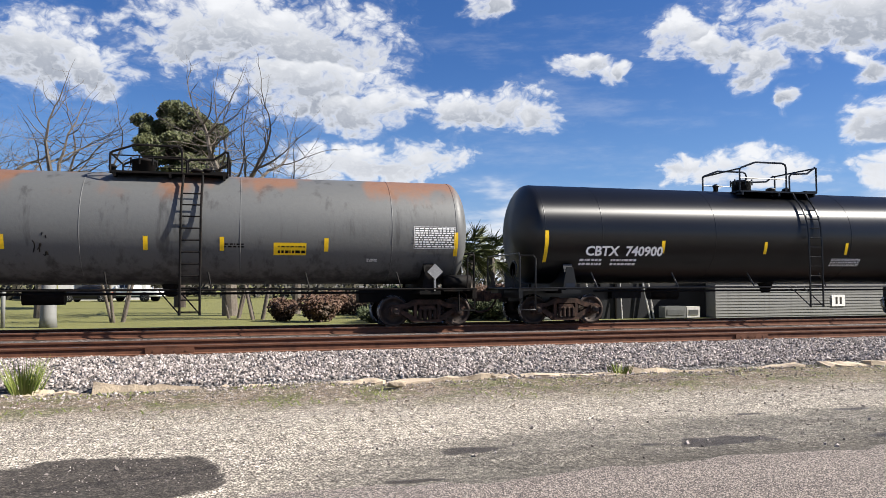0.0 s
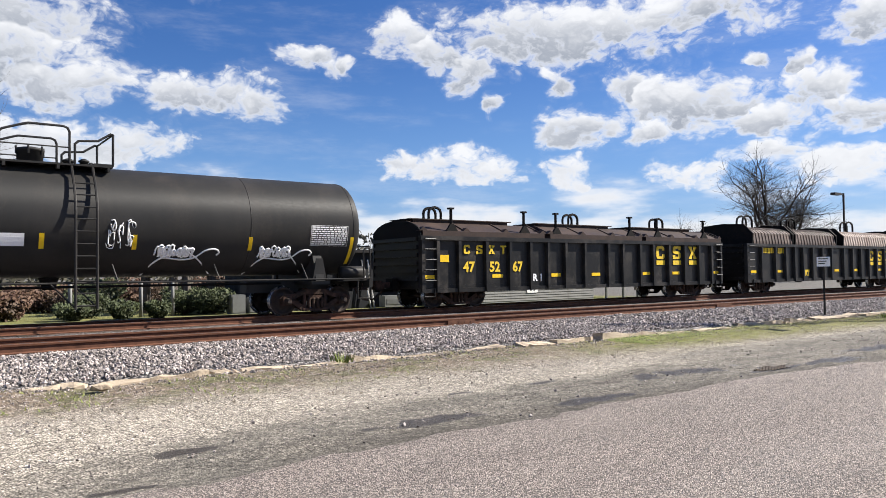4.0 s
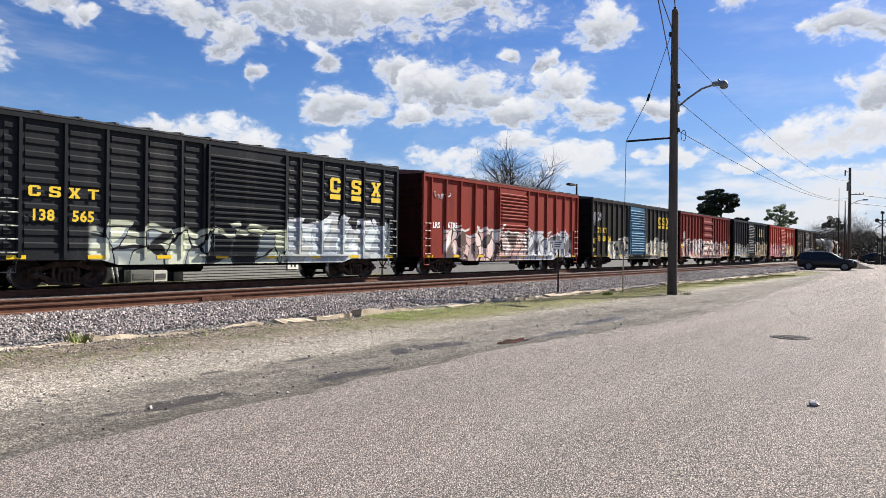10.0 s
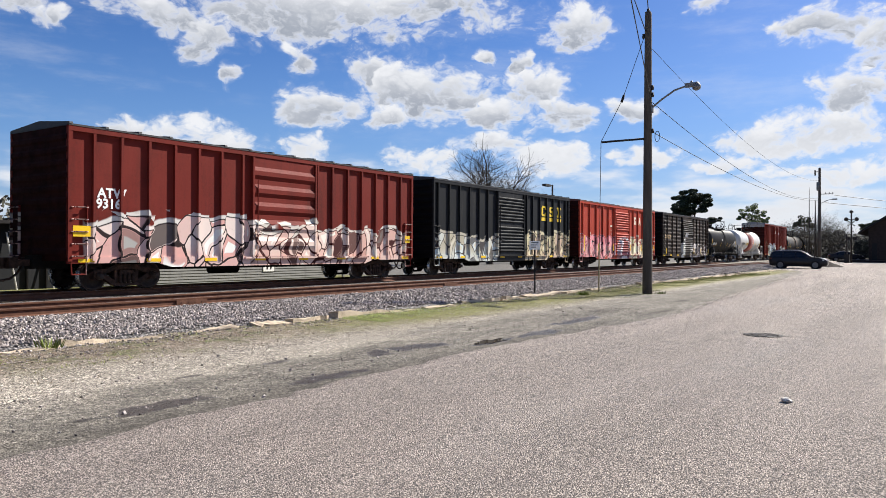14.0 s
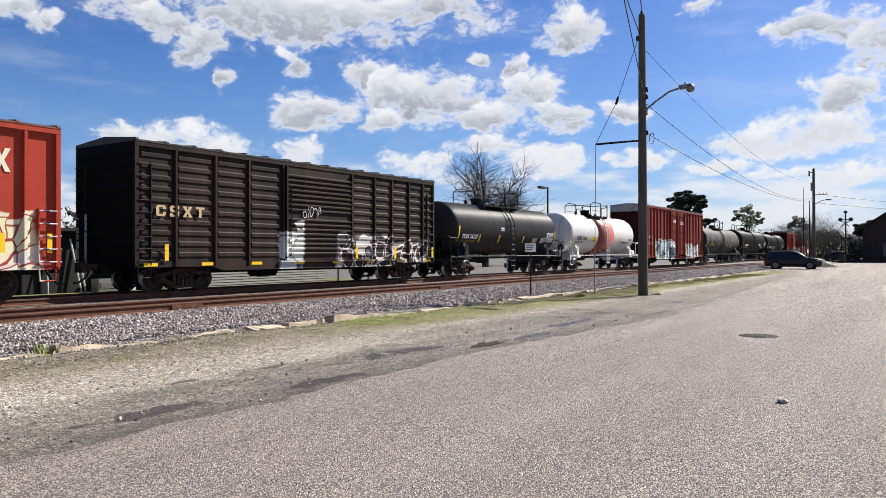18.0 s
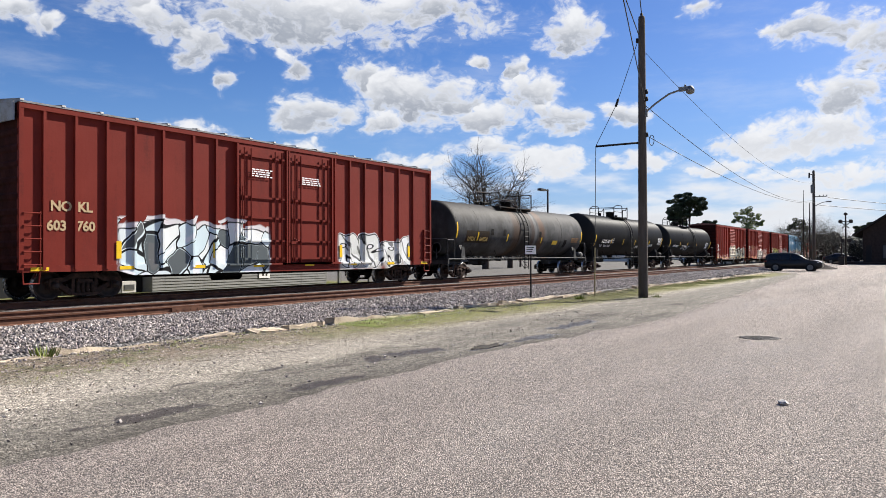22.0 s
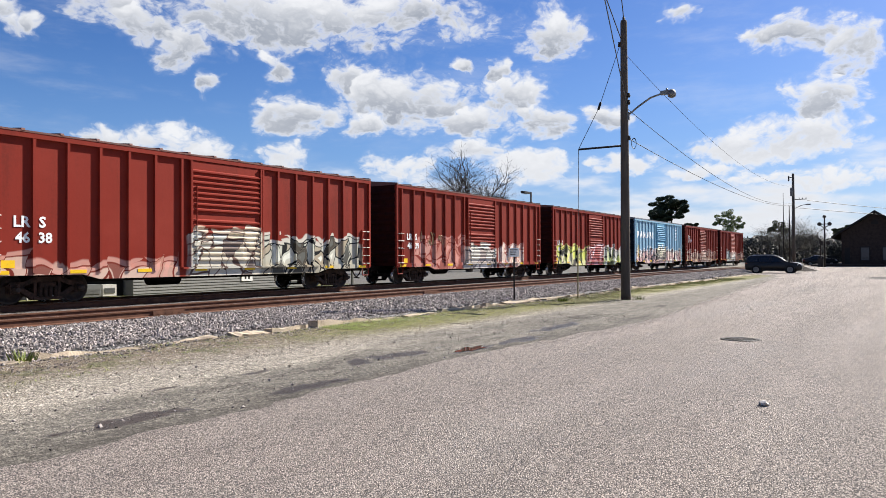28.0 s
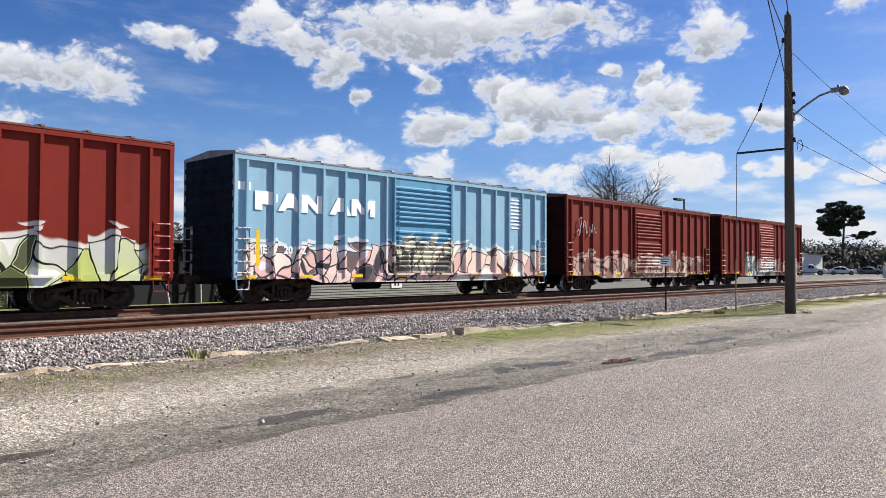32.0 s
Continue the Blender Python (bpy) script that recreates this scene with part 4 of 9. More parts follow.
    for d0, d1 in doors:
        a, b = d0 - half, d1 - half
        for s in (-1, 1):
            bm = B()
            y0, y1 = sorted((s * (HW - 0.01), s * (HW + 0.07)))
            teeth = [(s * (HW - 0.01), eave - 0.18), (s * (HW - 0.01), 0.98), (s * (HW + 0.065), 0.98)]
            n = door_ribs
            for i in range(max(n, 0)):
                if n > 8 and i == n // 2:
                    continue
                z = 1.12 + (i + 0.5) * (eave - 0.42 - 1.12) / n
                h = (eave - 0.42 - 1.12) / n * 0.36
                teeth += [(s * (HW + 0.065), z - h), (s * (HW + 0.125), z - h * 0.35), (s * (HW + 0.125), z + h * 0.35), (s * (HW + 0.065), z + h)]
            prism(bm, teeth + [(s * (HW + 0.065), eave - 0.18)], a + 0.04, b - 0.04, "x")
            dr = part("door", bm, door_mat, car)
            if not n:
                for x in (a + 0.32, a + 0.62, b - 0.62, b - 0.30):
                    bm = B()
                    rod(bm, (x, s * (HW + 0.13), 1.0), (x, s * (HW + 0.13), eave - 0.3), 0.028, 6)
                    part("lock_rod", bm, door_mat, dr)
                for z in (1.12, 1.75, 2.55, 3.25, eave - 0.55):
                    bm = B()
                    box(bm, a + 0.1, b - 0.1, *sorted((s * (HW + 0.06), s * (HW + 0.11))), z - 0.035, z + 0.035)
                    part("door_brace", bm, door_mat, dr)
            for e0 in (a, b - 0.07):
                bm = B()
                box(bm, e0, e0 + 0.07, *sorted((s * (HW - 0.005), s * (HW + 0.14))), 0.95, eave - 0.18)
                part("door_edge", bm, door_mat, dr)
            bm = B()
            rod(bm, (a + 0.22, s * (HW + 0.14), 1.0), (a + 0.22, s * (HW + 0.14), 3.6), 0.022, 6)
            box(bm, a + 0.1, a + 0.34, *sorted((s * (HW + 0.1), s * (HW + 0.17))), 1.65, 1.75)
            path(bm, [(a + 0.22, s * (HW + 0.16), 1.85), (a + 0.5, s * (HW + 0.17), 1.75)], 0.02)
            part("door_handle", bm, door_mat, dr)
        bm = B()
        w = d1 - d0
        box(bm, a - 0.3, min(b + w, half - 0.3), -HW - 0.13, -HW - 0.03, 0.9, 0.96)
        part("door_track", bm, mat, car)
    # roof with pressed cross seams
    bm = B()
    z = eave
    prism(bm, [(-HW - 0.1, z - 0.02), (-HW - 0.1, z + 0.03), (0, z + roof_high), (HW + 0.1, z + 0.03), (HW + 0.1, z - 0.02)], -half, half, "x")
    rf = part("roof", bm, roof_mat, car)
    n = int(2 * half / 1.05)
    for i in range(n + 1):
        x = -half + 0.06 + i * (2 * half - 0.12) / n
        bm = B()
        prism(bm, [(-HW - 0.11, z + 0.02), (-HW - 0.1, z + 0.075), (0, z + roof_high + 0.05), (HW + 0.1, z + 0.075), (HW + 0.11, z + 0.02)], x - 0.05, x + 0.05, "x")
        part("roof_seam", bm, roof_mat, rf)
    for sx in (-1, 1):
        bm = B()
        x = sx * (half - 0.33)
        path(bm, [(x - 0.22, -HW - 0.04, 0.85), (x - 0.2, -HW - 0.04, 0.5), (x + 0.2, -HW - 0.04, 0.5), (x + 0.22, -HW - 0.04, 0.85)], 0.02, 5)
        rungs("side_ladder", car, bm, rib_mat or mat, x, -HW - 0.1, 1.0, 3.9 if ladder_high else 2.35, 9 if ladder_high else 5, 0.46)
    for i in range(marks):
        x = -half + 0.55 + i * (2 * half - 1.1) / (marks - 1)
        bm = B()
        box(bm, x - 0.24, x + 0.24, -HW - 0.056, -HW - 0.044, 0.83, 0.93)
        part("reflector", bm, M_YELLOW, car, "yellow reflective strip")
    bm = B()
    box(bm, -half + 1.2, half - 1.2, -0.22, 0.22, 0.55, 0.88)
    for x in (-3.4, -2.0, 2.0, 3.4):
        box(bm, x - 0.08, x + 0.08, -1.3, 1.3, 0.7, 0.88)
    rod(bm, (-1.6, 0.5, 0.55), (-0.4, 0.5, 0.55), 0.2, 10)
    part("underframe", bm, M_STEEL, car)
    for s in (-1, 1):
        add_bogie(car, s * (half - 2.05))
    add_couplers(car, half, half + 0.86)
    return car, half


def plate(car, mat, x0, x1, z0, z1, y, name="marking", label=""):
    bm = B()
    box(bm, x0, x1, y - 0.003, y + 0.004, z0, z1)
    return part(name, bm, mat, car, label)


def emblem(car, mat, x, z, size, y, gap=1.28, n=3, bar=True, wide=1.0, name="emblem"):
    """A row of painted block marks, each with a bar below it, as plain shapes."""
    made = []
    for i in range(n):
        bm = B()
        a = x + i * size * gap
        w = size * wide
        p = [[(0.15, 0), (0.85, 0), (1, 0.15), (1, 0.36), (0.7, 0.36), (0.7, 0.2), (0.32, 0.2), (0.32, 0.8), (0.7, 0.8), (0.7, 0.66), (1, 0.66), (1, 0.85), (0.85, 1), (0.15, 1), (0, 0.85), (0, 0.15)],
             [(0, 0), (0.85, 0), (1, 0.15), (1, 0.45), (0.85, 0.58), (0.32, 0.64), (0.32, 0.82), (0.72, 0.82), (0.72, 0.7), (1, 0.7), (1, 1), (0.15, 1), (0, 0.85), (0, 0.55), (0.15, 0.42), (0.68, 0.36), (0.68, 0.18), (0.28, 0.18), (0.28, 0.3), (0, 0.3)],
             [(0, 0), (0.42, 0), (0.42, 0.13), (0.37, 0.13), (0.5, 0.33), (0.63, 0.13), (0.58, 0.13), (0.58, 0), (1, 0), (1, 0.13), (0.94, 0.13), (0.68, 0.5), (0.94, 0.87), (1, 0.87), (1, 1), (0.58, 1), (0.58, 0.87), (0.63, 0.87),
              (0.5, 0.67), (0.37, 0.87), (0.42, 0.87), (0.42, 1), (0, 1), (0, 0.87), (0.06, 0.87), (0.32, 0.5), (0.06, 0.13), (0, 0.13)],
             [(0.36, 0), (0.64, 0), (0.64, 0.8), (1, 0.8), (1, 1), (0, 1), (0, 0.8), (0.36, 0.8)]][i % 4]
        prism(bm, [(a + u * w, z + v * size) for u, v in p], y - 0.004, y + 0.004)
        if bar:
            box(bm, a, a + w, y - 0.004, y + 0.004, z - size * 0.46, z - size * 0.12)
        made.append(part(name, bm, mat, car, "painted block mark with underline" if bar else "painted block mark"))
    return made


def small_print(car, mat, x, z, w, rows, y, h=0.045, seed=1):
    """Lines of lettering too small to read."""
    rng = random.Random(seed)
    bm = B()
    for i in range(rows):
        a = x
        while a < x + w - 0.1:
            n = rng.uniform(0.07, 0.2)
            box(bm, a, min(a + n, x + w), y - 0.003, y + 0.003, z - i * h * 1.9, z - i * h * 1.9 + h)
            a += n + rng.uniform(0.03, 0.06)
    tagged(part("small_lettering", bm, mat, car), "lines of fine print", kind="stuff")


# tank cars
def tank_point(R, zc, z, clear=0.006):
    """y of the near side of a barrel at height z."""
    return -math.sqrt(max(R * R - (z - zc) ** 2, 0.01)) - clear


def wrap(bm, x0, x1, z0, z1, R, zc, clear=0.006):
    """A thin sheet that follows the barrel's near side."""
    n = max(2, int((z1 - z0) / 0.12) + 1)
    rows = []
    for c in (clear,):
        for i in range(n + 1):
            z = z0 + (z1 - z0) * i / n
            y = tank_point(R, zc, z, c)
            rows.append((bm.verts.new((x0, y, z)), bm.verts.new((x1, y, z))))
    for a, b in zip(rows[:n + 1], rows[1:n + 1]):
        bm.faces.new((a[0], a[1], b[1], b[0]))


def tank_car(label, c0, c1, at, mat, body, bogies, R=1.45, platform=(-1.3, 1.1), lad_x=0.75, marks=(), mark_mat=None, rail_mat=None, band=None,
             seams=(), top_mat=None, end_rail=True, rail_high=0.86, dome=0.75):
    """c0, c1: its pulling faces along the track at the start; at: the origin of its own space; body: the two ends of the barrel; all else from the origin."""
    car = start_car("tank_car", label, "tank cars of the train", at)
    zc = 1.18 + R
    lo, hi = c0 - at, c1 - at
    rail_mat = rail_mat or mat
    top_mat = top_mat or rail_mat
    x0, x1 = body
    bm = B()
    deep = 0.52
    prof = [(x0 - deep * math.cos(math.pi / 2 * i / 12), max(0.04, R * math.sin(math.pi / 2 * i / 12))) for i in range(13)]
    prof += [(x1 + deep * math.sin(math.pi / 2 * i / 12), max(0.04, R * math.cos(math.pi / 2 * i / 12))) for i in range(13)]
    lathe(bm, prof, "x", 64, (0, 0, zc))
    shell = part("tank_shell", bm, mat, car)
    for x in list(seams) + [x0 + 0.03, x1 - 0.03]:
        bm = B()
        lathe(bm, [(x - 0.012, R + 0.001), (x - 0.008, R + 0.006), (x + 0.008, R + 0.006), (x + 0.012, R + 0.001)], "x", 64, (0, 0, zc))
        part("weld_seam", bm, mat, shell)
    if band:
        bm = B()
        lathe(bm, [(band[0], R - 0.01), (band[0], R + 0.010), (band[1], R + 0.010), (band[1], R - 0.01)], "x", 64, (0, 0, zc), True)
        part("painted_band", bm, band[2], shell, "faded red band round the tank")
    # manway, fittings and top platform
    a, b = platform
    zt = zc + R
    dx = a + dome
    bm = B()
    lathe(bm, [(zt - 0.1, 0.30), (zt + 0.30, 0.30), (zt + 0.31, 0.33), (zt + 0.36, 0.33), (zt + 0.38, 0.30), (zt + 0.42, 0.12)], "z", 20, (dx, -0.05, 0))
    dm = part("manway_dome", bm, top_mat, car)
    for k in range(6):
        t = k * math.pi / 3 + 0.3
        bm = B()
        rod(bm, (dx + 0.33 * math.cos(t), -0.05 + 0.33 * math.sin(t), zt + 0.22), (dx + 0.33 * math.cos(t), -0.05 + 0.33 * math.sin(t), zt + 0.42), 0.025, 6)
        part("eye_bolt", bm, top_mat, dm)
    for vx, vy, vh, vr in ((a - 0.12, 0.1, 0.24, 0.08), (b - 0.85, 0.15, 0.2, 0.12), (b - 0.55, -0.25, 0.16, 0.10), (b - 0.3, 0.2, 0.14, 0.07)):
        bm = B()
        lathe(bm, [(zt - 0.05, vr), (zt + vh - 0.07, vr), (zt + vh - 0.06, vr * 1.35), (zt + vh - 0.02, vr * 1.35), (zt + vh + 0.03, vr * 0.4)], "z", 10, (vx, vy, 0))
        part("valve", bm, top_mat, car)
    for y0, y1 in ((-1.0, -0.5), (0.5, 1.0)):
        bm = B()
        box(bm, a, b, y0, y1, zt - 0.10, zt - 0.05)
        part("walkway", bm, top_mat, car)
    bm = B()
    box(bm, b - 0.45, b, -1.0, 1.0, zt - 0.049, zt - 0.01)
    part("crosswalk", bm, top_mat, car)
    for x in (a + 0.1, (a + b) / 2, b - 0.1):
        bm = B()
        box(bm, x - 0.03, x + 0.03, -1.0, 1.0, zt - 0.2, zt - 0.10)
        part("platform_bracket", bm, top_mat, car)
    z1 = zt + rail_high
    split = a + (b - a) * 0.60
    for y in (-0.98, 0.98):
        bm = B()
        path(bm, [(a, y, zt - 0.06), (a, y, z1 - 0.25), (a + 0.06, y, z1 - 0.19), (a + 0.5, y, z1 - 0.03), (a + 0.6, y, z1), (split - 0.14, y, z1), (split - 0.04, y, z1 - 0.04), (split, y, z1 - 0.14), (split, y, zt - 0.06)], 0.030, 6)
        rl = part("platform_railing", bm, top_mat, car)
        bm = B()
        rod(bm, (a, y, zt + 0.34), (split, y, zt + 0.34), 0.018, 5)
        part("mid_rail", bm, top_mat, rl)
        bm = B()
        path(bm, [(split + 0.12, y, zt - 0.06), (split + 0.12, y, z1 - 0.42), (split + 0.2, y, z1 - 0.34), (b - 0.35, y, z1 - 0.30), (b - 0.06, y, z1 - 0.10), (b, y, z1 - 0.12), (b, y, zt - 0.06)], 0.030, 6)
        part("platform_railing", bm, top_mat, car)
    for x, z in ((a, z1 - 0.22), (b, z1 - 0.11)):
        bm = B()
        rod(bm, (x, -0.98, z), (x, 0.98, z), 0.026, 6)
        part("cross_rail", bm, top_mat, car)
    # side ladder that bows over the barrel
    bm = B()
    for s in (-0.24, 0.24):
        pts = [(lad_x + s, -0.95, zt - 0.08)]
        for i in range(1, 8):
            t = radians(55 - i * 8)
            pts.append((lad_x + s, -(R + 0.1) * math.cos(t) - 0.02, zc + (R + 0.1) * math.sin(t)))
        pts += [(lad_x + s, -R - 0.13, zc - 0.3), (lad_x + s, -R - 0.13, 0.42)]
        path(bm, pts, 0.032, 6)
    for s in (-0.24, 0.24):
        path(bm, [(lad_x + s, -R - 0.13, 0.45), (lad_x + s - 0.5, -R + 0.1, 1.02)], 0.018, 5)
    lad = part("ladder", bm, rail_mat, car)
    bm = B()
    rod(bm, (-0.24, 0, 0), (0.24, 0, 0), 0.019, 6)
    me = mesh_of("rung", bm, rail_mat)
    for i in range(int((zt - 0.75) / 0.30)):
        z = 0.5 + 0.30 * i
        y = -R - 0.13 if z < zc + 0.1 else tank_point(R + 0.1, zc, z, 0.02)
        o = part("rung", me, None, lad)
        o.matrix_basis = pose(lad_x, y, z)
    # running rail along both sides, with brackets
    for s in (-1, 1):
        bm = B()
        y = s * (R + 0.06)
        path(bm, [(lo + 0.7, y, 1.05), (hi - 0.7, y, 1.05)], 0.024, 6)
        hr = part("side_handrail", bm, rail_mat, car)
        if s < 0:
            for i in range(6):
                x = x0 + 1.6 + i * (x1 - x0 - 3.2) / 5
                bm = B()
                path(bm, [(x, y, 1.05), (x - 0.1, s * (R - 0.15), 1.5)], 0.020, 5)
                part("rail_bracket", bm, rail_mat, hr)
    # underframe: stub sills, saddles, end platforms
    for s in (-1, 1):
        bm = B()
        e = x1 if s > 0 else x0
        end = hi if s > 0 else lo
        x = max(bogies) if s > 0 else min(bogies)
        box(bm, *sorted((x - s * 1.8, end - s * 0.75)), -0.25, 0.25, 0.66, 1.05)
        prism(bm, [(-1.42, 0.98), (1.42, 0.98), (1.36, 1.3), (1.20, 1.75), (0.6, 1.3), (0, 1.2), (-0.6, 1.3), (-1.20, 1.75), (-1.36, 1.3)], x - 0.14, x + 0.14, "x")
        box(bm, x - 0.3, x + 0.3, -1.45, 1.45, 0.9, 1.0)
        part("saddle", bm, rail_mat, car)
        for y in (-1.36, 1.36):
            bm = B()
            q = [(x - 0.22, 1.06), (x + 0.22, 1.06), (x + 0.10, 1.66), (x - 0.10, 1.66)]
            prism(bm, q, y - 0.02, y + 0.02)
            part("saddle_gusset", bm, rail_mat, car)
        bm = B()
        f = end - s * 0.62
        box(bm, *sorted((e - s * 0.4, f)), -1.45, 1.45, 0.98, 1.03)
        box(bm, *sorted((f, f - s * 0.12)), -1.5, 1.5, 0.78, 1.06)
        part("end_platform", bm, rail_mat, car)
        if end_rail:
            bm = B()
            e2 = end - s * 0.68
            path(bm, [(e2, -1.45, 1.0), (e2, -1.45, 1.95), (e2, -1.38, 2.04), (e2, 1.38, 2.04), (e2, 1.45, 1.95), (e2, 1.45, 1.0)], 0.026, 6)
            path(bm, [(e2, -1.45, 1.98), (e + s * 0.35, -1.47, 1.98), (e + s * 0.28, -1.47, 1.90), (e + s * 0.28, -1.47, 1.02)], 0.026, 6)
            path(bm, [(e2, -1.48, 0.98), (e2, -1.48, 0.45), (e2 - s * 0.45, -1.48, 0.45), (e2 - s * 0.45, -1.48, 0.98)], 0.022, 5)
            part("end_railing", bm, rail_mat, car)
        if s > 0:
            bm = B()
            lathe(bm, [(e - 0.35, 0.05), (e - 0.33, 0.19), (e + 0.45, 0.19), (e + 0.47, 0.05)], "x", 12, (0, -1.12, 1.24))
            part("air_reservoir", bm, rail_mat, car, "small air reservoir on the end platform")
        else:
            bm = B()
            lathe(bm, [(-0.02, 0.27), (0.02, 0.27), (0.02, 0.22), (-0.02, 0.22)], "x", 16, (end + 0.74, -0.75, 1.6))
            rod(bm, (end + 0.74, -0.75, 1.34), (end + 0.74, -0.75, 1.86), 0.02, 5)
            rod(bm, (end + 0.74, -0.75, 1.0), (end + 0.74, -0.75, 1.6), 0.035, 5)
            part("brake_wheel", bm, rail_mat, car)
    bm = B()
    lathe(bm, [(zc - R - 0.3, 0.14), (zc - R - 0.1, 0.2), (zc - R + 0.1, 0.3)], "z", 12, (lad_x - 0.6, 0, 0))
    part("bottom_outlet", bm, M_STEEL, car)
    bm = B()
    box(bm, x0 + 2.6, x0 + 3.6, -0.5, 0.2, 0.72, 1.02)
    part("brake_cylinder", bm, M_STEEL, car)
    bm = B()
    rod(bm, (x0 + 4.2, 0.1, 0.85), (x0 + 5.2, 0.1, 0.85), 0.19, 10)
    part("brake_tank", bm, M_STEEL, car)
    bm = B()
    rod(bm, (x0 + 2, -0.5, 0.95), (x1 - 2, -0.5, 0.95), 0.035, 5)
    part("brake_pipe", bm, M_STEEL, car)
    for x, za, zb in marks:
        bm = B()
        wrap(bm, x - 0.055, x + 0.055, za, zb, R, zc, 0.012)
        part("reflector", bm, mark_mat or M_YELLOW, car, "yellow reflective strip")
    for x in bogies:
        add_bogie(car, x)
    add_couplers(car, (x1 - x0) / 2, (hi - lo) / 2, (lo + hi) / 2)
    return car, (x1 - x0) / 2, R, zc


def tank_writing(car, text, x, z, size, mat, R, zc, spread=1.0):
    y = tank_point(R, zc, z + size * 0.35, 0.03)
    lean = math.degrees(math.asin((z + size * 0.35 - zc) / R))
    o = writing("lettering", text, size, mat, car, x, y, z, spread)
    o.matrix_basis = pose(x, y, z, 90 - lean, 0, 0)
    return o


def tank_panel(car, x0, x1, z0, z1, mat, R, zc, name="placard", label="", clear=0.014):
    bm = B()
    wrap(bm, x0, x1, z0, z1, R, zc, clear)
    return part(name, bm, mat, car, label)


def tank_print(car, x, z, w, rows, mat, R, zc, h=0.045, seed=1, name="small_lettering"):
    """Lines of print too fine to read; a data table also has a thin frame."""
    rng = random.Random(seed)
    bm = B()
    if name == "data_table":
        rows, h = 9, 0.034
        lo = z - 8 * h * 1.8 - 0.03
        for a, b, c, d in ((x - 0.03, x + w + 0.03, z + 0.06, z + 0.068), (x - 0.03, x + w + 0.03, lo - 0.008, lo), (x - 0.03, x - 0.022, lo, z + 0.06), (x + w + 0.022, x + w + 0.03, lo, z + 0.06)):
            wrap(bm, a, b, c, d, R, zc, 0.018)
    else:
        h *= 0.72
    for i in range(rows):
        a = x
        zz = z - i * h * 1.8
        while a < x + w - 0.04:
            n = rng.uniform(0.03, 0.13)
            wrap(bm, a, min(a + n, x + w), zz, zz + h, R, zc, 0.018)
            a += n + rng.uniform(0.018, 0.04)
    tagged(part(name, bm, mat, car), "lines of fine print", kind="stuff")



def scribble(car, mat, x, z, w, h, at, seed, n=5):
    """A thin spray-painted scrawl; at gives y for a height."""
    rng = random.Random(seed)
    cu = bpy.data.curves.new("scrawl", "CURVE")
    cu.dimensions, cu.bevel_depth, cu.bevel_resolution, cu.resolution_u = "3D", 0.016, 0, 6
    for k in range(n):
        sp = cu.splines.new("BEZIER")
        m = rng.randint(3, 5)
        sp.bezier_points.add(m - 1)
        for i, p in enumerate(sp.bezier_points):
            px = x + w * (k + 0.1 + 0.9 * rng.random()) / n
            pz = z + h * rng.random()
            p.co = (px, at(pz), pz)
            p.handle_left_type = p.handle_right_type = "AUTO"
    cu.materials.append(mat)
    ob = new("scrawl", cu)
    ob.parent = car
    return tagged(ob, "thin sprayed scrawl")


def burst(car, mat, x0, x1, z, at, seed):
    """A spiky sprayed tag: a dense zigzag with long loose tails."""
    rng = random.Random(seed)
    cu = bpy.data.curves.new("scrawl", "CURVE")
    cu.dimensions, cu.bevel_depth, cu.bevel_resolution, cu.resolution_u = "3D", 0.026, 0, 5
    w = x1 - x0
    lines = []
    for k in range(3):
        n = 13
        lines.append([(x0 + w * (0.12 + 0.55 * (i + rng.uniform(-0.8, 0.8)) / n), z + (0.24 if i % 2 else -0.1) * rng.uniform(0.3, 1.0)) for i in range(n)])
    lines.append([(x0 + w * 0.3, z), (x0 + w * 0.12, z - 0.2), (x0, z - 0.55)])
    lines.append([(x0 + w * 0.2, z - 0.1), (x0 + w * 0.62, z - 0.12), (x0 + w * 0.85, z + 0.12), (x0 + w, z + 0.06), (x0 + w * 0.97, z - 0.03)])
    lines.append([(x0 + w * 0.55, z + 0.05), (x0 + w * 0.7, z - 0.12), (x0 + w * 0.97, z - 0.52)])
    for pts in lines:
        sp = cu.splines.new("BEZIER")
        sp.bezier_points.add(len(pts) - 1)
        for p, (px, pz) in zip(sp.bezier_points, pts):
            p.co = (px, at(pz), pz)
            p.handle_left_type = p.handle_right_type = "AUTO"
    cu.materials.append(mat)
    ob = new("scrawl", cu)
    ob.parent = car
    return tagged(ob, "spiky white sprayed scrawl")


M_BOXPLATE = worn("grey_placard", (0.20, 0.20, 0.20), (0.34, 0.34, 0.33), 0.4, 9, 0.6)
M_LETTER_P = worn("pale_cream_lettering", (0.74, 0.66, 0.52), (0.55, 0.46, 0.34), 0.2, 5, 0.6)
M_LETTER_C = worn("faded_cream_lettering", (0.50, 0.36, 0.20), (0.3, 0.2, 0.12), 0.3, 5, 0.7)


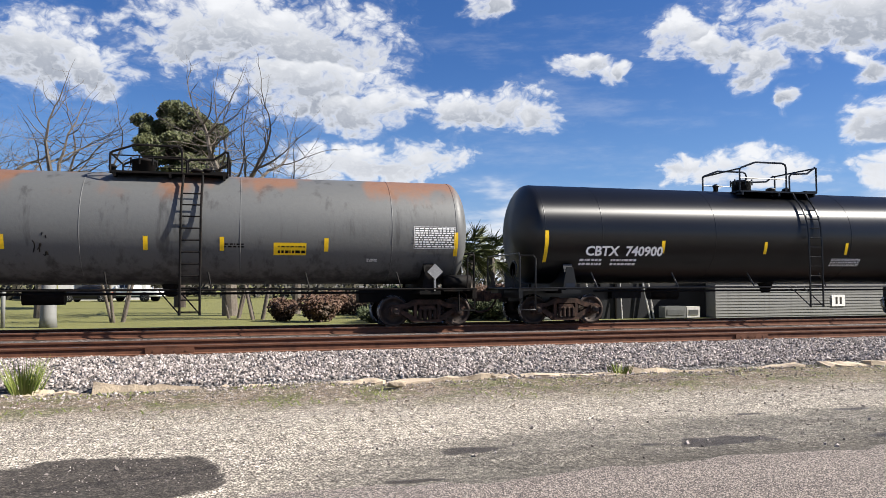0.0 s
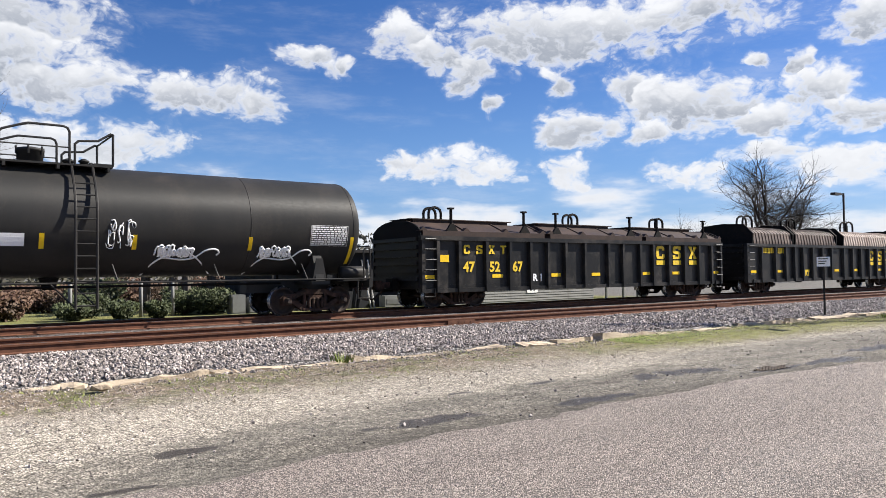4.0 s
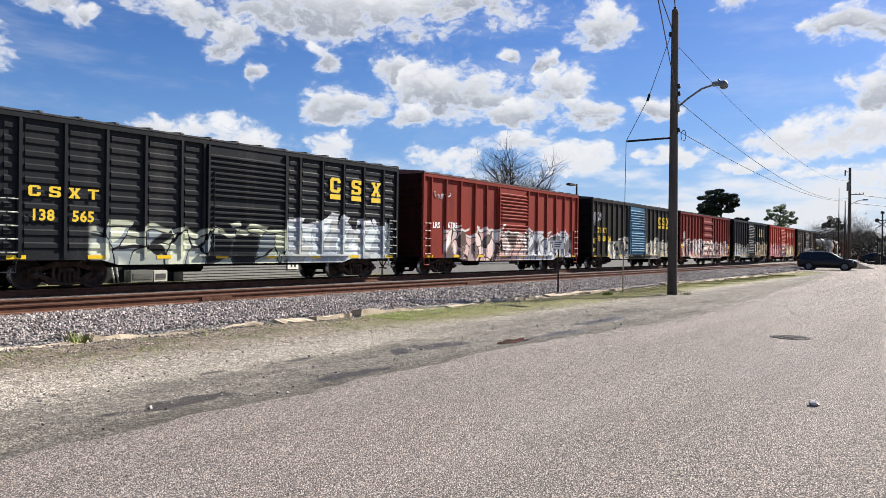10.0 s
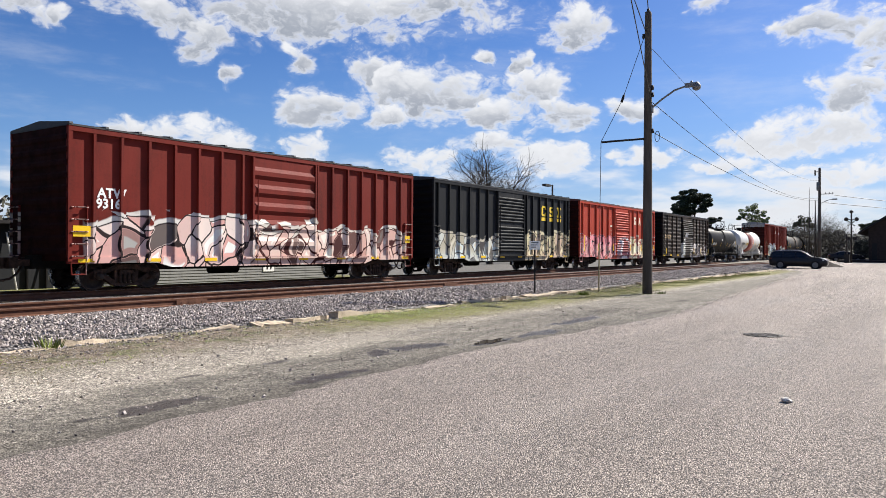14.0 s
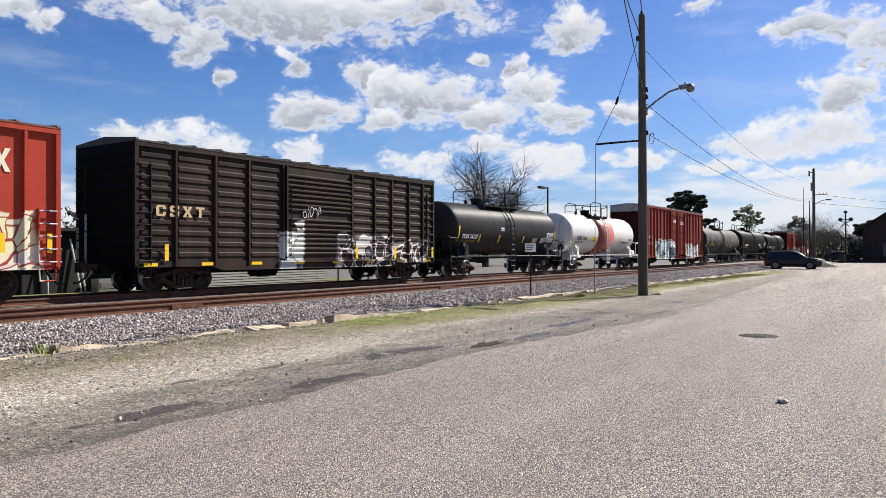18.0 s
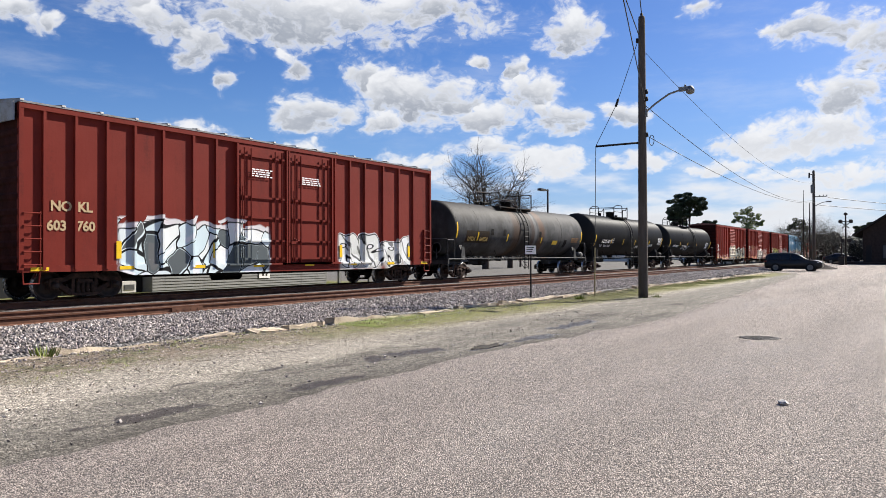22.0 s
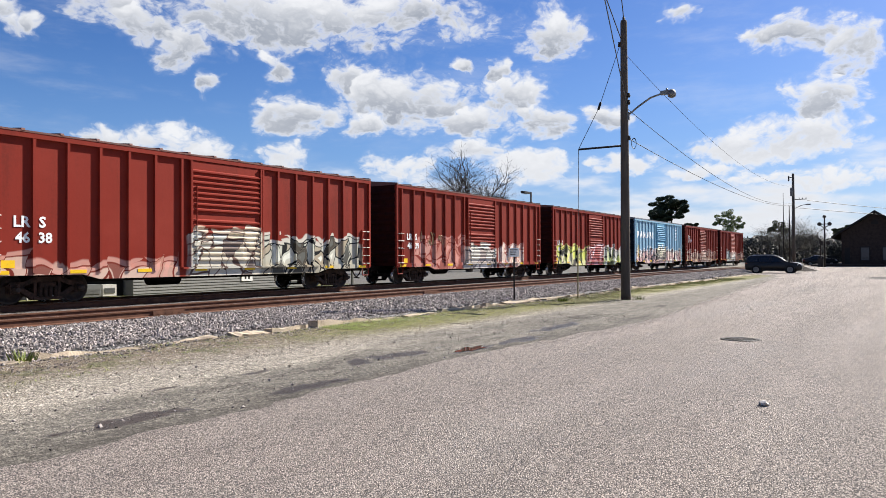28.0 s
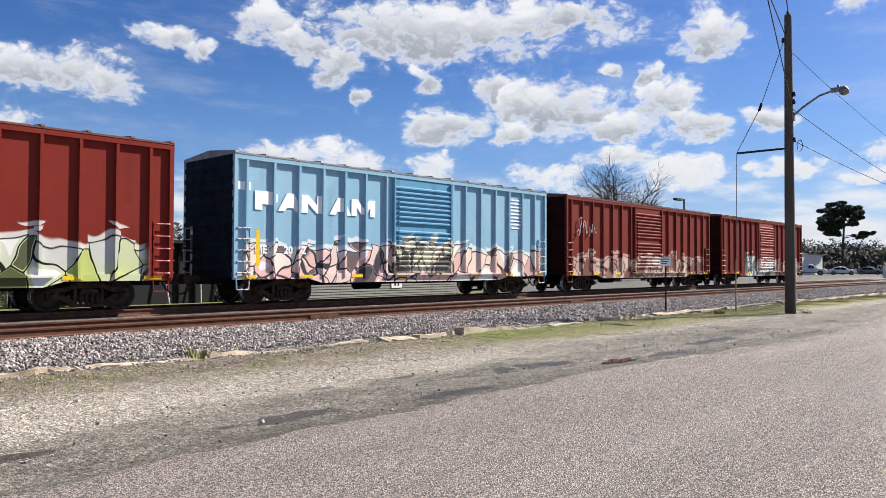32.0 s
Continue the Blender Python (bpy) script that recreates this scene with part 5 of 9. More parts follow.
# paints
def tank_grey():
    """Dull grey, streaked darker towards the barrel's bottom, with rust spilled over its top."""
    m, g, b = material("grey_tank_paint")
    co = g.put("ShaderNodeTexCoord").outputs["Object"]
    z = g.put("ShaderNodeSeparateXYZ", {0: co}).outputs[2]
    run = g.noise(g.stretch(co, 1, 1, 0.1), 2.4, 6, 0.65)
    f = g.noise(co, 12, 4, 0.6)
    c = g.mix(f, (0.080, 0.081, 0.080), (0.108, 0.110, 0.107))
    c = g.mix(g.math("MULTIPLY", g.step(run, 0.53, 0.68), 0.7), c, (0.0297, 0.0284, 0.0264))
    # ragged blend to near black towards the bottom of the barrel
    low_streaks = g.noise(g.stretch(co, 1, 1, 0.12, (7, 0, 0)), 3.2, 6, 0.7)
    low_dark = g.math("MULTIPLY", g.step(g.math("ADD", z, g.math("MULTIPLY_ADD", low_streaks, -2.6, 1.3)), 1.75, 1.1), 0.8)
    c = g.mix(low_dark, c, (0.014, 0.0135, 0.013))
    cell = g.noise(g.stretch(co, 0.55, 0.3, 0.3, (3, 0, 0)), 1.0, 3, 0.5)
    rust = g.math("MULTIPLY", g.step(g.math("ADD", z, g.math("MULTIPLY", run, 0.9)), 3.75, 4.3), g.step(cell, 0.44, 0.52))
    c = g.mix(g.math("MULTIPLY", rust, g.math("MULTIPLY_ADD", f, 0.7, 0.4)), c, (0.19, 0.085, 0.042))
    finish(g, b, c, g.math("MULTIPLY_ADD", f, 0.25, 0.42), 0, f, 0.003)
    return m


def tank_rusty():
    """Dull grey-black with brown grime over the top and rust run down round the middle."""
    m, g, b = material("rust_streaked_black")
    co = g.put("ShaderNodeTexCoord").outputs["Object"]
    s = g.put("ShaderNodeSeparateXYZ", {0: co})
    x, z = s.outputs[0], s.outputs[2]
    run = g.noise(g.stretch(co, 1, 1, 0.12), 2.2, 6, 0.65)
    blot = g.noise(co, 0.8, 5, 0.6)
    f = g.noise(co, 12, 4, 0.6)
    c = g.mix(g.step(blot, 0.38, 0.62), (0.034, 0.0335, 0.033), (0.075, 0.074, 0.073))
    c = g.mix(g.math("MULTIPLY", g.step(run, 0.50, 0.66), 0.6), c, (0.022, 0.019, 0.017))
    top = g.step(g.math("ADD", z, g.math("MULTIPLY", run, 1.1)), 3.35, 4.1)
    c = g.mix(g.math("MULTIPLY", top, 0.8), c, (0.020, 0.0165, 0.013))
    for mid, wide, tint, amount in ((-1.5, 0.7, (0.060, 0.030, 0.014), 0.7), (1.65, 0.6, (0.080, 0.038, 0.018), 0.85), (-0.6, 0.8, (0.012, 0.0095, 0.0085), 0.95), (0.45, 0.4, (0.045, 0.024, 0.016), 0.7), (0.9, 0.2, (0.12, 0.12, 0.12), 0.5)):
        d = g.math("ADD", g.math("ABSOLUTE", g.math("SUBTRACT", x, mid)), g.math("MULTIPLY_ADD", run, 1.1, -0.55))
        c = g.mix(g.math("MULTIPLY", g.step(d, wide, wide * 0.3), amount), c, tint)
    finish(g, b, c, g.math("MULTIPLY_ADD", f, 0.2, 0.58), 0, f, 0.003, 0.16)
    return m


def tank_gloss():
    """Clean black enamel on rolled plate, whose glints stretch along the barrel."""
    m, g, b = material("glossy_black_paint")
    co = g.put("ShaderNodeTexCoord").outputs["Object"]
    f = g.noise(co, 1.2, 5, 0.6)
    c = g.mix(f, (0.0045, 0.0045, 0.005), (0.008, 0.008, 0.0085))
    tan = g.put("ShaderNodeTangent")
    tan.direction_type, tan.axis = "RADIAL", "X"
    g.tree.links.new(tan.outputs[0], b.inputs["Tangent"])
    b.inputs["Anisotropic"].default_value = 0.9
    b.inputs["Anisotropic Rotation"].default_value = 0.25
    finish(g, b, c, g.math("MULTIPLY_ADD", f, 0.06, 0.38), 0, None, 0, 0.5)
    return m


P_GREYTANK = tank_grey()
P_BLACKGLOSS = tank_gloss()
P_BLACKMATT = paint("matt_black_paint", (0.0125, 0.0122, 0.0120), (0.024, 0.0225, 0.021), 0.3, 0.6, seed=3, scale=0.8, gloss=0.14, fade=(0.021, 0.0205, 0.020), rolled=True)
P_BLACKBELT = paint("black_paint_dusty_middle", (0.0130, 0.0128, 0.0125), (0.026, 0.0245, 0.023), 0.3, 0.55, seed=3, scale=0.8, gloss=0.20, fade=(0.024, 0.0235, 0.023), belt=(0.060, 0.050, 0.042), rolled=True)
P_BLACKOLD = paint("aged_black_paint", (0.024, 0.0235, 0.0225), (0.046, 0.040, 0.035), 0.4, 0.56, seed=5, scale=0.9, fade=(0.038, 0.036, 0.034), gloss=0.18, rolled=True)
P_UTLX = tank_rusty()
P_GOND = worn("black_gondola_paint", (0.0095, 0.0090, 0.0088), (0.042, 0.035, 0.029), 0.36, 1.6, 0.42, spec=0.26, bump=0.003)
P_COVER = worn("rusty_brown_cover", (0.038, 0.026, 0.022), (0.070, 0.044, 0.034), 0.45, 2.0, 0.6, spec=0.15)
P_COVER2 = worn("peeling_brown_cover", (0.075, 0.05, 0.04), (0.40, 0.31, 0.25), 0.22, 2.2, 0.7, streak=True)
P_COVER3 = worn("faded_beige_cover", (0.36, 0.29, 0.24), (0.15, 0.10, 0.075), 0.3, 1.6, 0.7, streak=True)
P_COIL = worn("brown_coil_hood", (0.040, 0.024, 0.021), (0.066, 0.040, 0.033), 0.45, 1.2, 0.6, spec=0.22)
CREAM, PALE, PINK, LIME = (0.70, 0.64, 0.50), (0.62, 0.68, 0.66), (0.62, 0.24, 0.22), (0.66, 0.70, 0.14)
BLACK, DARK, GREYB = (0.015, 0.015, 0.016), (0.06, 0.05, 0.05), (0.30, 0.33, 0.36)
RED, REDSTAIN = (0.245, 0.035, 0.0225), (0.10, 0.021, 0.016)
BLK, BLKSTAIN = (0.0172, 0.0181, 0.0198), (0.0473, 0.0447, 0.043)
# end-wall copies of the side paints, darkened to put the ends' shade into the colour
E_BLACK = worn("shaded_black_end_paint", (0.0055, 0.0055, 0.006), (0.012, 0.011, 0.010), 0.35, 2, 0.75, spec=0.06)
E_RED = worn("shaded_red_end_paint", (0.034, 0.0075, 0.006), (0.016, 0.008, 0.007), 0.5, 2, 0.75, spec=0.06)
E_BLUE = worn("shaded_blue_end_paint", (0.012, 0.022, 0.036), (0.008, 0.011, 0.015), 0.45, 2, 0.75, spec=0.06)
R_BLACK = worn("black_roof", (0.0301, 0.0301, 0.031), (0.086, 0.0774, 0.0731), 0.4, 2.5, 0.55)
R_RED = worn("red_roof", (0.172, 0.0645, 0.0473), (0.103, 0.0688, 0.0602), 0.45, 2.5, 0.6)

STD_RIBS = [0.45, 1.42, 2.36, 3.32, 4.24, 5.15, 6.12, 9.62, 10.38, 11.33, 12.26, 13.18, 14.1, 15.0]
MID_RIBS = [0.76, 1.6, 2.5, 3.4, 4.28, 5.18, 6.07, 9.72, 10.55, 11.46, 12.32, 13.23, 14.08, 14.97]
CSX_RIBS = [0.62, 1.77, 2.93, 4.11, 5.32, 6.12, 9.56, 10.2, 11.32, 12.46, 13.62, 14.82]
WIDE_RIBS = [0.65, 1.8, 3.0, 4.25, 5.3, 6.35, 9.6, 10.65, 11.75, 12.9, 14.0, 15.05]


def make_tank_cars():
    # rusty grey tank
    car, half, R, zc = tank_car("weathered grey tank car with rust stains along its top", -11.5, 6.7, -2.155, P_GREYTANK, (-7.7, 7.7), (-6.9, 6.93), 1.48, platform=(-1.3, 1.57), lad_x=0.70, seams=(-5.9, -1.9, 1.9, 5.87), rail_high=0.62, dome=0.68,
                                marks=[(x, 2.05, 2.4) for x in (-3.59, -0.38, 1.45, 4.1)] + [(7.66, 1.95, 2.6), (-7.66, 1.95, 2.6)], rail_mat=M_STEEL)
    p = tank_panel(car, 2.74, 3.58, 1.95, 2.27, M_YELLOW, R, zc, "emergency_sign", "yellow sign with dark print")
    tank_print(car, 2.85, 2.15, 0.7, 1, M_STEEL, R, zc, 0.05)
    tank_print(car, 2.85, 2.0, 0.7, 1, M_STEEL, R, zc, 0.1, 3)
    tank_print(car, 6.5, 2.68, 1.1, 7, M_LETTER_W, R, zc, 0.05, 5, "data_table")
    tank_print(car, 1.5, 2.2, 0.5, 2, M_STEEL, R, zc, 0.05, 6)
    tank_print(car, 5.2, 1.85, 0.3, 3, M_LETTER_W, R, zc, 0.02, 7)
    bm = B()
    prism(bm, [(7.05, 1.3), (7.27, 1.52), (7.05, 1.74), (6.83, 1.52)], -1.5, -1.49)
    box(bm, 7.03, 7.07, -1.48, -1.4, 1.0, 1.4)
    part("hazard_diamond", bm, M_BOXPLATE, car, "grey-white diamond placard")
    scribble(car, M_STEEL, -3.0, 1.9, 0.4, 0.6, lambda z: tank_point(R, zc, z, 0.004), 3, 3)

    # glossy black
    car, half, R, zc = tank_car("glossy new black tank car with white lettering", 6.7, 25.75, 16.245, P_BLACKGLOSS, (-8.12, 8.3), (-7.3, 7.25), 1.50, platform=(-1.25, 1.65), lad_x=0.98, seams=(-6.3, -2.5, 2.5),
                                marks=[(-8.05, 1.8, 2.7), (8.2, 1.8, 2.6)] + [(x, 2.08, 2.45) for x in (-4.3, -0.72, 2.32, 5.36)], rail_mat=P_BLACKGLOSS)
    tank_writing(car, "CBTX  740900", -6.85, 2.0, 0.41, M_LETTER_W, R, zc)
    tank_print(car, -6.95, 1.84, 0.75, 2, M_LETTER_W, R, zc, 0.09, 2)
    tank_print(car, -5.95, 1.84, 0.85, 2, M_LETTER_W, R, zc, 0.09, 3)
    tank_print(car, 1.85, 1.93, 1.15, 5, M_LETTER_W, R, zc, 0.04, 4)
    tank_print(car, 7.0, 2.5, 1.05, 7, M_LETTER_W, R, zc, 0.05, 5, "data_table")

    # matt black, large white lettering
    car, half, R, zc = tank_car("matt black tank car with large white lettering", 25.75, 44.35, 35.125, P_BLACKBELT, (-8.15, 8.0), (-7.35, 7.05), 1.45, platform=(-1.07, 1.42), lad_x=0.72, seams=(-6.9, -2.93, 2.9),
                                marks=[(-8.08, 2.1, 2.95), (7.94, 2.1, 2.95)] + [(x, 2.3, 2.65) for x in (-4.37, -1.04, 2.16, 4.34)])
    tank_writing(car, "CRDX 250121", -6.68, 1.94, 0.345, M_LETTER_W, R, zc)
    tank_print(car, -6.75, 1.8, 0.7, 2, M_LETTER_W, R, zc, 0.07, 9)
    tank_print(car, -5.6, 1.8, 0.85, 2, M_LETTER_W, R, zc, 0.07, 8)
    tank_print(car, -4.3, 1.8, 0.75, 2, M_LETTER_W, R, zc, 0.07, 7)
    bm = B()
    for a, b, lo, hi in ((-3.35, -2.95, 2.0, 2.025), (-3.35, -2.95, 2.33, 2.355), (-3.35, -3.325, 2.0, 2.355), (-2.975, -2.95, 2.0, 2.355), (-3.25, -3.05, 2.2, 2.25), (-3.19, -3.11, 2.08, 2.16)):
        wrap(bm, a - 0.98, b - 0.98, lo - 0.06, hi - 0.06, R, zc, 0.018)
    part("stencil_box", bm, M_LETTER_W, car, "small white outlined stencil")
    tank_print(car, 1.49, 1.95, 0.7, 5, M_LETTER_W, R, zc, 0.04, 10)
    tank_print(car, 4.8, 1.95, 0.75, 4, M_LETTER_W, R, zc, 0.05, 11)
    tank_print(car, 6.74, 2.6, 1.1, 7, M_LETTER_W, R, zc, 0.05, 12, "data_table")
    tank_panel(car, 6.3, 6.72, 1.56, 1.8, M_GREYROOF, R, zc, "placard", "white printed placard")

    # black with yellow lettering and white scrawls
    car, half, R, zc = tank_car("black tank car with yellow lettering and white graffiti", 44.35, 62.85, 53.8, P_BLACKOLD, (-8.15, 7.85), (-7.25, 6.7), 1.44, platform=(-1.39, 1.11), lad_x=0.4, seams=(-6.3, -2.4, 4.6),
                                marks=[(-8.05, 1.7, 2.45), (7.78, 1.5, 2.3)] + [(x, 1.88, 2.25) for x in (-4.85, -0.54, 1.55, 4.6)])
    tank_writing(car, "WCHX 25210", -7.2, 2.05, 0.345, M_LETTER_Y, R, zc)
    tank_print(car, -7.2, 1.9, 1.9, 2, M_LETTER_R, R, zc, 0.09, 14)
    tank_panel(car, -1.69, -0.9, 1.94, 2.24, M_LETTER_W, R, zc, "emergency_sign", "pale sign with faded print")
    tank_print(car, 6.44, 2.56, 1.15, 7, M_LETTER_W, R, zc, 0.05, 15, "data_table")
    at = lambda z: tank_point(R, zc, z, 0.01)
    for k in range(3):
        scribble(car, M_LETTER_W, 0.9, 1.9, 0.6, 0.85, at, 4 + k, 3)
    burst(car, M_LETTER_W, 1.9, 3.75, 1.78, at, 20)
    burst(car, M_LETTER_W, 4.7, 6.5, 1.78, at, 21)
    burst(car, M_LETTER_W, -5.9, -4.2, 1.7, at, 22)
    burst(car, M_LETTER_W, -3.75, -2.1, 1.72, at, 23)

    # later tank cars
    car, half, R, zc = tank_car("grey-black tank car with white lettering and faint rust", 257.95, 272.5, 265.9, P_BLACKOLD, (-6.35, 5.2), (-5.6, 4.0), 1.355, platform=(-3.2, 0.75), lad_x=-0.75, seams=(-2.6, 1.9), rail_high=0.95,
                                marks=[(-6.26, 1.85, 2.6), (5.14, 1.85, 2.6)] + [(x, 1.8, 2.2) for x in (-4.13, -1.99, 0.92)])
    tank_writing(car, "TCIX 16127", -6.02, 1.98, 0.31, M_LETTER_W, R, zc)
    tank_print(car, -1.93, 2.56, 0.4, 2, M_LETTER_W, R, zc, 0.08, 16)
    tank_print(car, -6.0, 1.86, 1.5, 2, M_LETTER_R, R, zc, 0.06, 61)
    tank_panel(car, 2.15, 2.75, 1.75, 2.1, M_LETTER_C, R, zc, "emergency_sign", "faded tan sign")
    tank_print(car, 3.25, 2.1, 0.6, 5, M_LETTER_W, R, zc, 0.05, 17)
    tank_print(car, 3.97, 2.4, 0.95, 7, M_LETTER_W, R, zc, 0.05, 62, "data_table")

    car, half, R, zc = tank_car("white acid tank car with a faded red centre band", 272.5, 287.8, 280.675, M_WHITE, (-6.8, 5.3), (-5.95, 4.5), 1.385, platform=(-2.75, 0.55), lad_x=-0.68, rail_mat=M_WHITE, top_mat=M_STEEL, dome=1.2, rail_high=0.92,
                                marks=[(-6.75, 1.75, 2.4), (5.17, 1.75, 2.3)] + [(x, 2.0, 2.4) for x in (-3.94, -2.33, 0.97, 2.40)], mark_mat=M_LETTER_Y,
                                band=(-2.23, 0.88, worn("faded_red_band", (0.30, 0.07, 0.055), (0.38, 0.13, 0.10), 0.4, 1.3, 0.5)))
    tank_panel(car, -3.34, -2.62, 2.02, 2.34, M_YELLOW, R, zc, "emergency_sign", "yellow sign with dark print")
    tank_print(car, -3.28, 2.26, 0.6, 1, M_STEEL, R, zc, 0.05, 18)
    tank_print(car, -3.28, 2.09, 0.6, 1, M_STEEL, R, zc, 0.09, 19)
    tank_writing(car, "HYDROCHLORIC ACID", 2.52, 1.97, 0.15, M_STEEL, R, zc)
    tank_writing(car, "RCRX 1616", -6.2, 2.13, 0.36, M_STEEL, R, zc)
    tank_print(car, -6.2, 1.95, 1.4, 2, M_STEEL, R, zc, 0.06, 22)
    tank_print(car, 4.2, 2.3, 0.9, 5, M_STEEL, R, zc, 0.03, 23)

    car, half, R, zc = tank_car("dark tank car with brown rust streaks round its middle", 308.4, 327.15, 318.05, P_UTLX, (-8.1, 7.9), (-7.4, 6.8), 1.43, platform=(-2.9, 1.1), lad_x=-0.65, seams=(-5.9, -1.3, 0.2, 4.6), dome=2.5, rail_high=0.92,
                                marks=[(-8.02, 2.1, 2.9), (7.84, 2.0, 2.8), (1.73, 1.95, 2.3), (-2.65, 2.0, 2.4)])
    tank_panel(car, -7.12, -4.75, 1.88, 2.5, worn("old_stencil_ground", (0.026, 0.018, 0.011), (0.045, 0.028, 0.015), 0.4, 4, 0.7, spec=0.1), R, zc, "stencil_ground", "dark brown painted band behind the lettering", 0.008)
    old = worn("faded_yellow_lettering", (0.50, 0.34, 0.10), (0.26, 0.17, 0.06), 0.35, 5, 0.7)
    tank_writing(car, "UTLX", -7.02, 1.98, 0.30, old, R, zc, 1.0)
    tank_writing(car, "669124", -5.83, 1.98, 0.30, old, R, zc, 0.95)
    tank_panel(car, -5.97, -5.87, 2.0, 2.45, M_YELLOW, R, zc, "reflector", "yellow reflective strip")
    tank_panel(car, 5.1, 5.5, 1.72, 2.2, M_STEEL, R, zc, "paint_patch", "dark repainted patch")
    tank_panel(car, 3.38, 4.1, 1.88, 2.13, M_YELLOW, R, zc, "emergency_sign", "yellow sign with dark print")
    tank_print(car, 6.2, 2.3, 1.1, 5, M_LETTER_R, R, zc, 0.05, 25)
    for x in (-4.6, -3.2, 1.3):
        tank_panel(car, x, x + 0.3, 2.3, 2.65, M_STEEL, R, zc, "paint_patch", "dark repainted patch")

    car, half, R, zc = tank_car("matt black tank car with small white lettering", 327.15, 345.4, 336.1, P_BLACKMATT, (-7.78, 7.93), (-7.2, 6.75), 1.525, platform=(-2.7, 0.3), lad_x=-0.53, seams=(-5.3, -1.8, 1.8), dome=1.6,
                                marks=[(-7.70, 1.85, 2.65), (7.87, 1.95, 2.65)] + [(x, 2.05, 2.42) for x in (-4.53, -1.96, 0.79, 4.36)])
    tank_writing(car, "AZXX 10011", -6.6, 2.1, 0.345, M_LETTER_W, R, zc)
    for x, w, k in ((-6.7, 0.5, 41), (-5.9, 0.65, 42), (-5.1, 0.5, 43), (1.15, 0.75, 44)):
        tank_print(car, x, 1.92, w, 2 if x < 0 else 5, M_LETTER_W, R, zc, 0.06 if x < 0 else 0.03, k)
    bm = B()
    for a, b, lo, hi in ((0, 0.34, 0, 0.025), (0, 0.34, 0.31, 0.335), (0, 0.025, 0, 0.335), (0.315, 0.34, 0, 0.335), (0.08, 0.26, 0.2, 0.24)):
        wrap(bm, a - 4.42, b - 4.42, lo + 2.1, hi + 2.1, R, zc, 0.018)
    part("stencil_box", bm, M_LETTER_W, car, "small white outlined stencil")
    tank_panel(car, 3.02, 3.72, 2.13, 2.42, M_LETTER_W, R, zc, "emergency_sign", "pale sign")
    scribble(car, M_LETTER_W, 4.45, 1.85, 1.0, 0.35, lambda z: tank_point(R, zc, z, 0.01), 31, 5)
    tank_print(car, 6.7, 2.6, 0.95, 6, M_LETTER_W, R, zc, 0.05, 26, "data_table")

    car, half, R, zc = tank_car("black tank car with white lettering and scrawls", 345.4, 363.4, 354.05, P_BLACKMATT, (-7.35, 7.75), (-6.6, 6.55), 1.465, platform=(-1.5, 1.0), lad_x=0.7, seams=(-3.0, 3.0),
                                marks=[(-7.25, 1.9, 2.65), (7.7, 1.9, 2.65)] + [(x, 2.1, 2.45) for x in (-3.85, -1.3, 2.12)])
    tank_writing(car, "SHPX 201807", -6.3, 1.95, 0.30, M_LETTER_W, R, zc)
    scribble(car, M_LETTER_W, -3.2, 1.65, 2.6, 0.5, lambda z: tank_point(R, zc, z, 0.01), 33, 9)
    tank_print(car, 5.6, 2.4, 0.9, 6, M_LETTER_W, R, zc, 0.05, 28, "data_table")


def hood(bm, x0, x1, w, z0, z1, flat=0.35):
    """A rounded or sloping cover over an open car."""
    prof = [(-w, z0)]
    for i in range(11):
        t = math.pi * (1 - i / 10)
        prof.append((math.cos(t) * w * 0.995, z0 + 0.12 + (z1 - z0 - 0.12) * (math.sin(t) ** flat if 0 < i < 10 else 0)))
    prof.append((w, z0))
    prism(bm, prof, x0, x1, "x")


def lifting_loop(parent, x, z, w=0.34, h=0.4):
    for y in (-0.16, 0.16):
        bm = B()
        path(bm, [(x - w, y, z)] + [(x - w * math.cos(t), y, z + h * 0.55 + h * 0.45 * math.sin(t)) for t in (0, 0.5, 1.0, 1.57, 2.1, 2.6, 3.14)] + [(x + w, y, z)], 0.05, 6)
        part("lifting_loop", bm, M_STEEL, parent, "dark steel lifting loop")


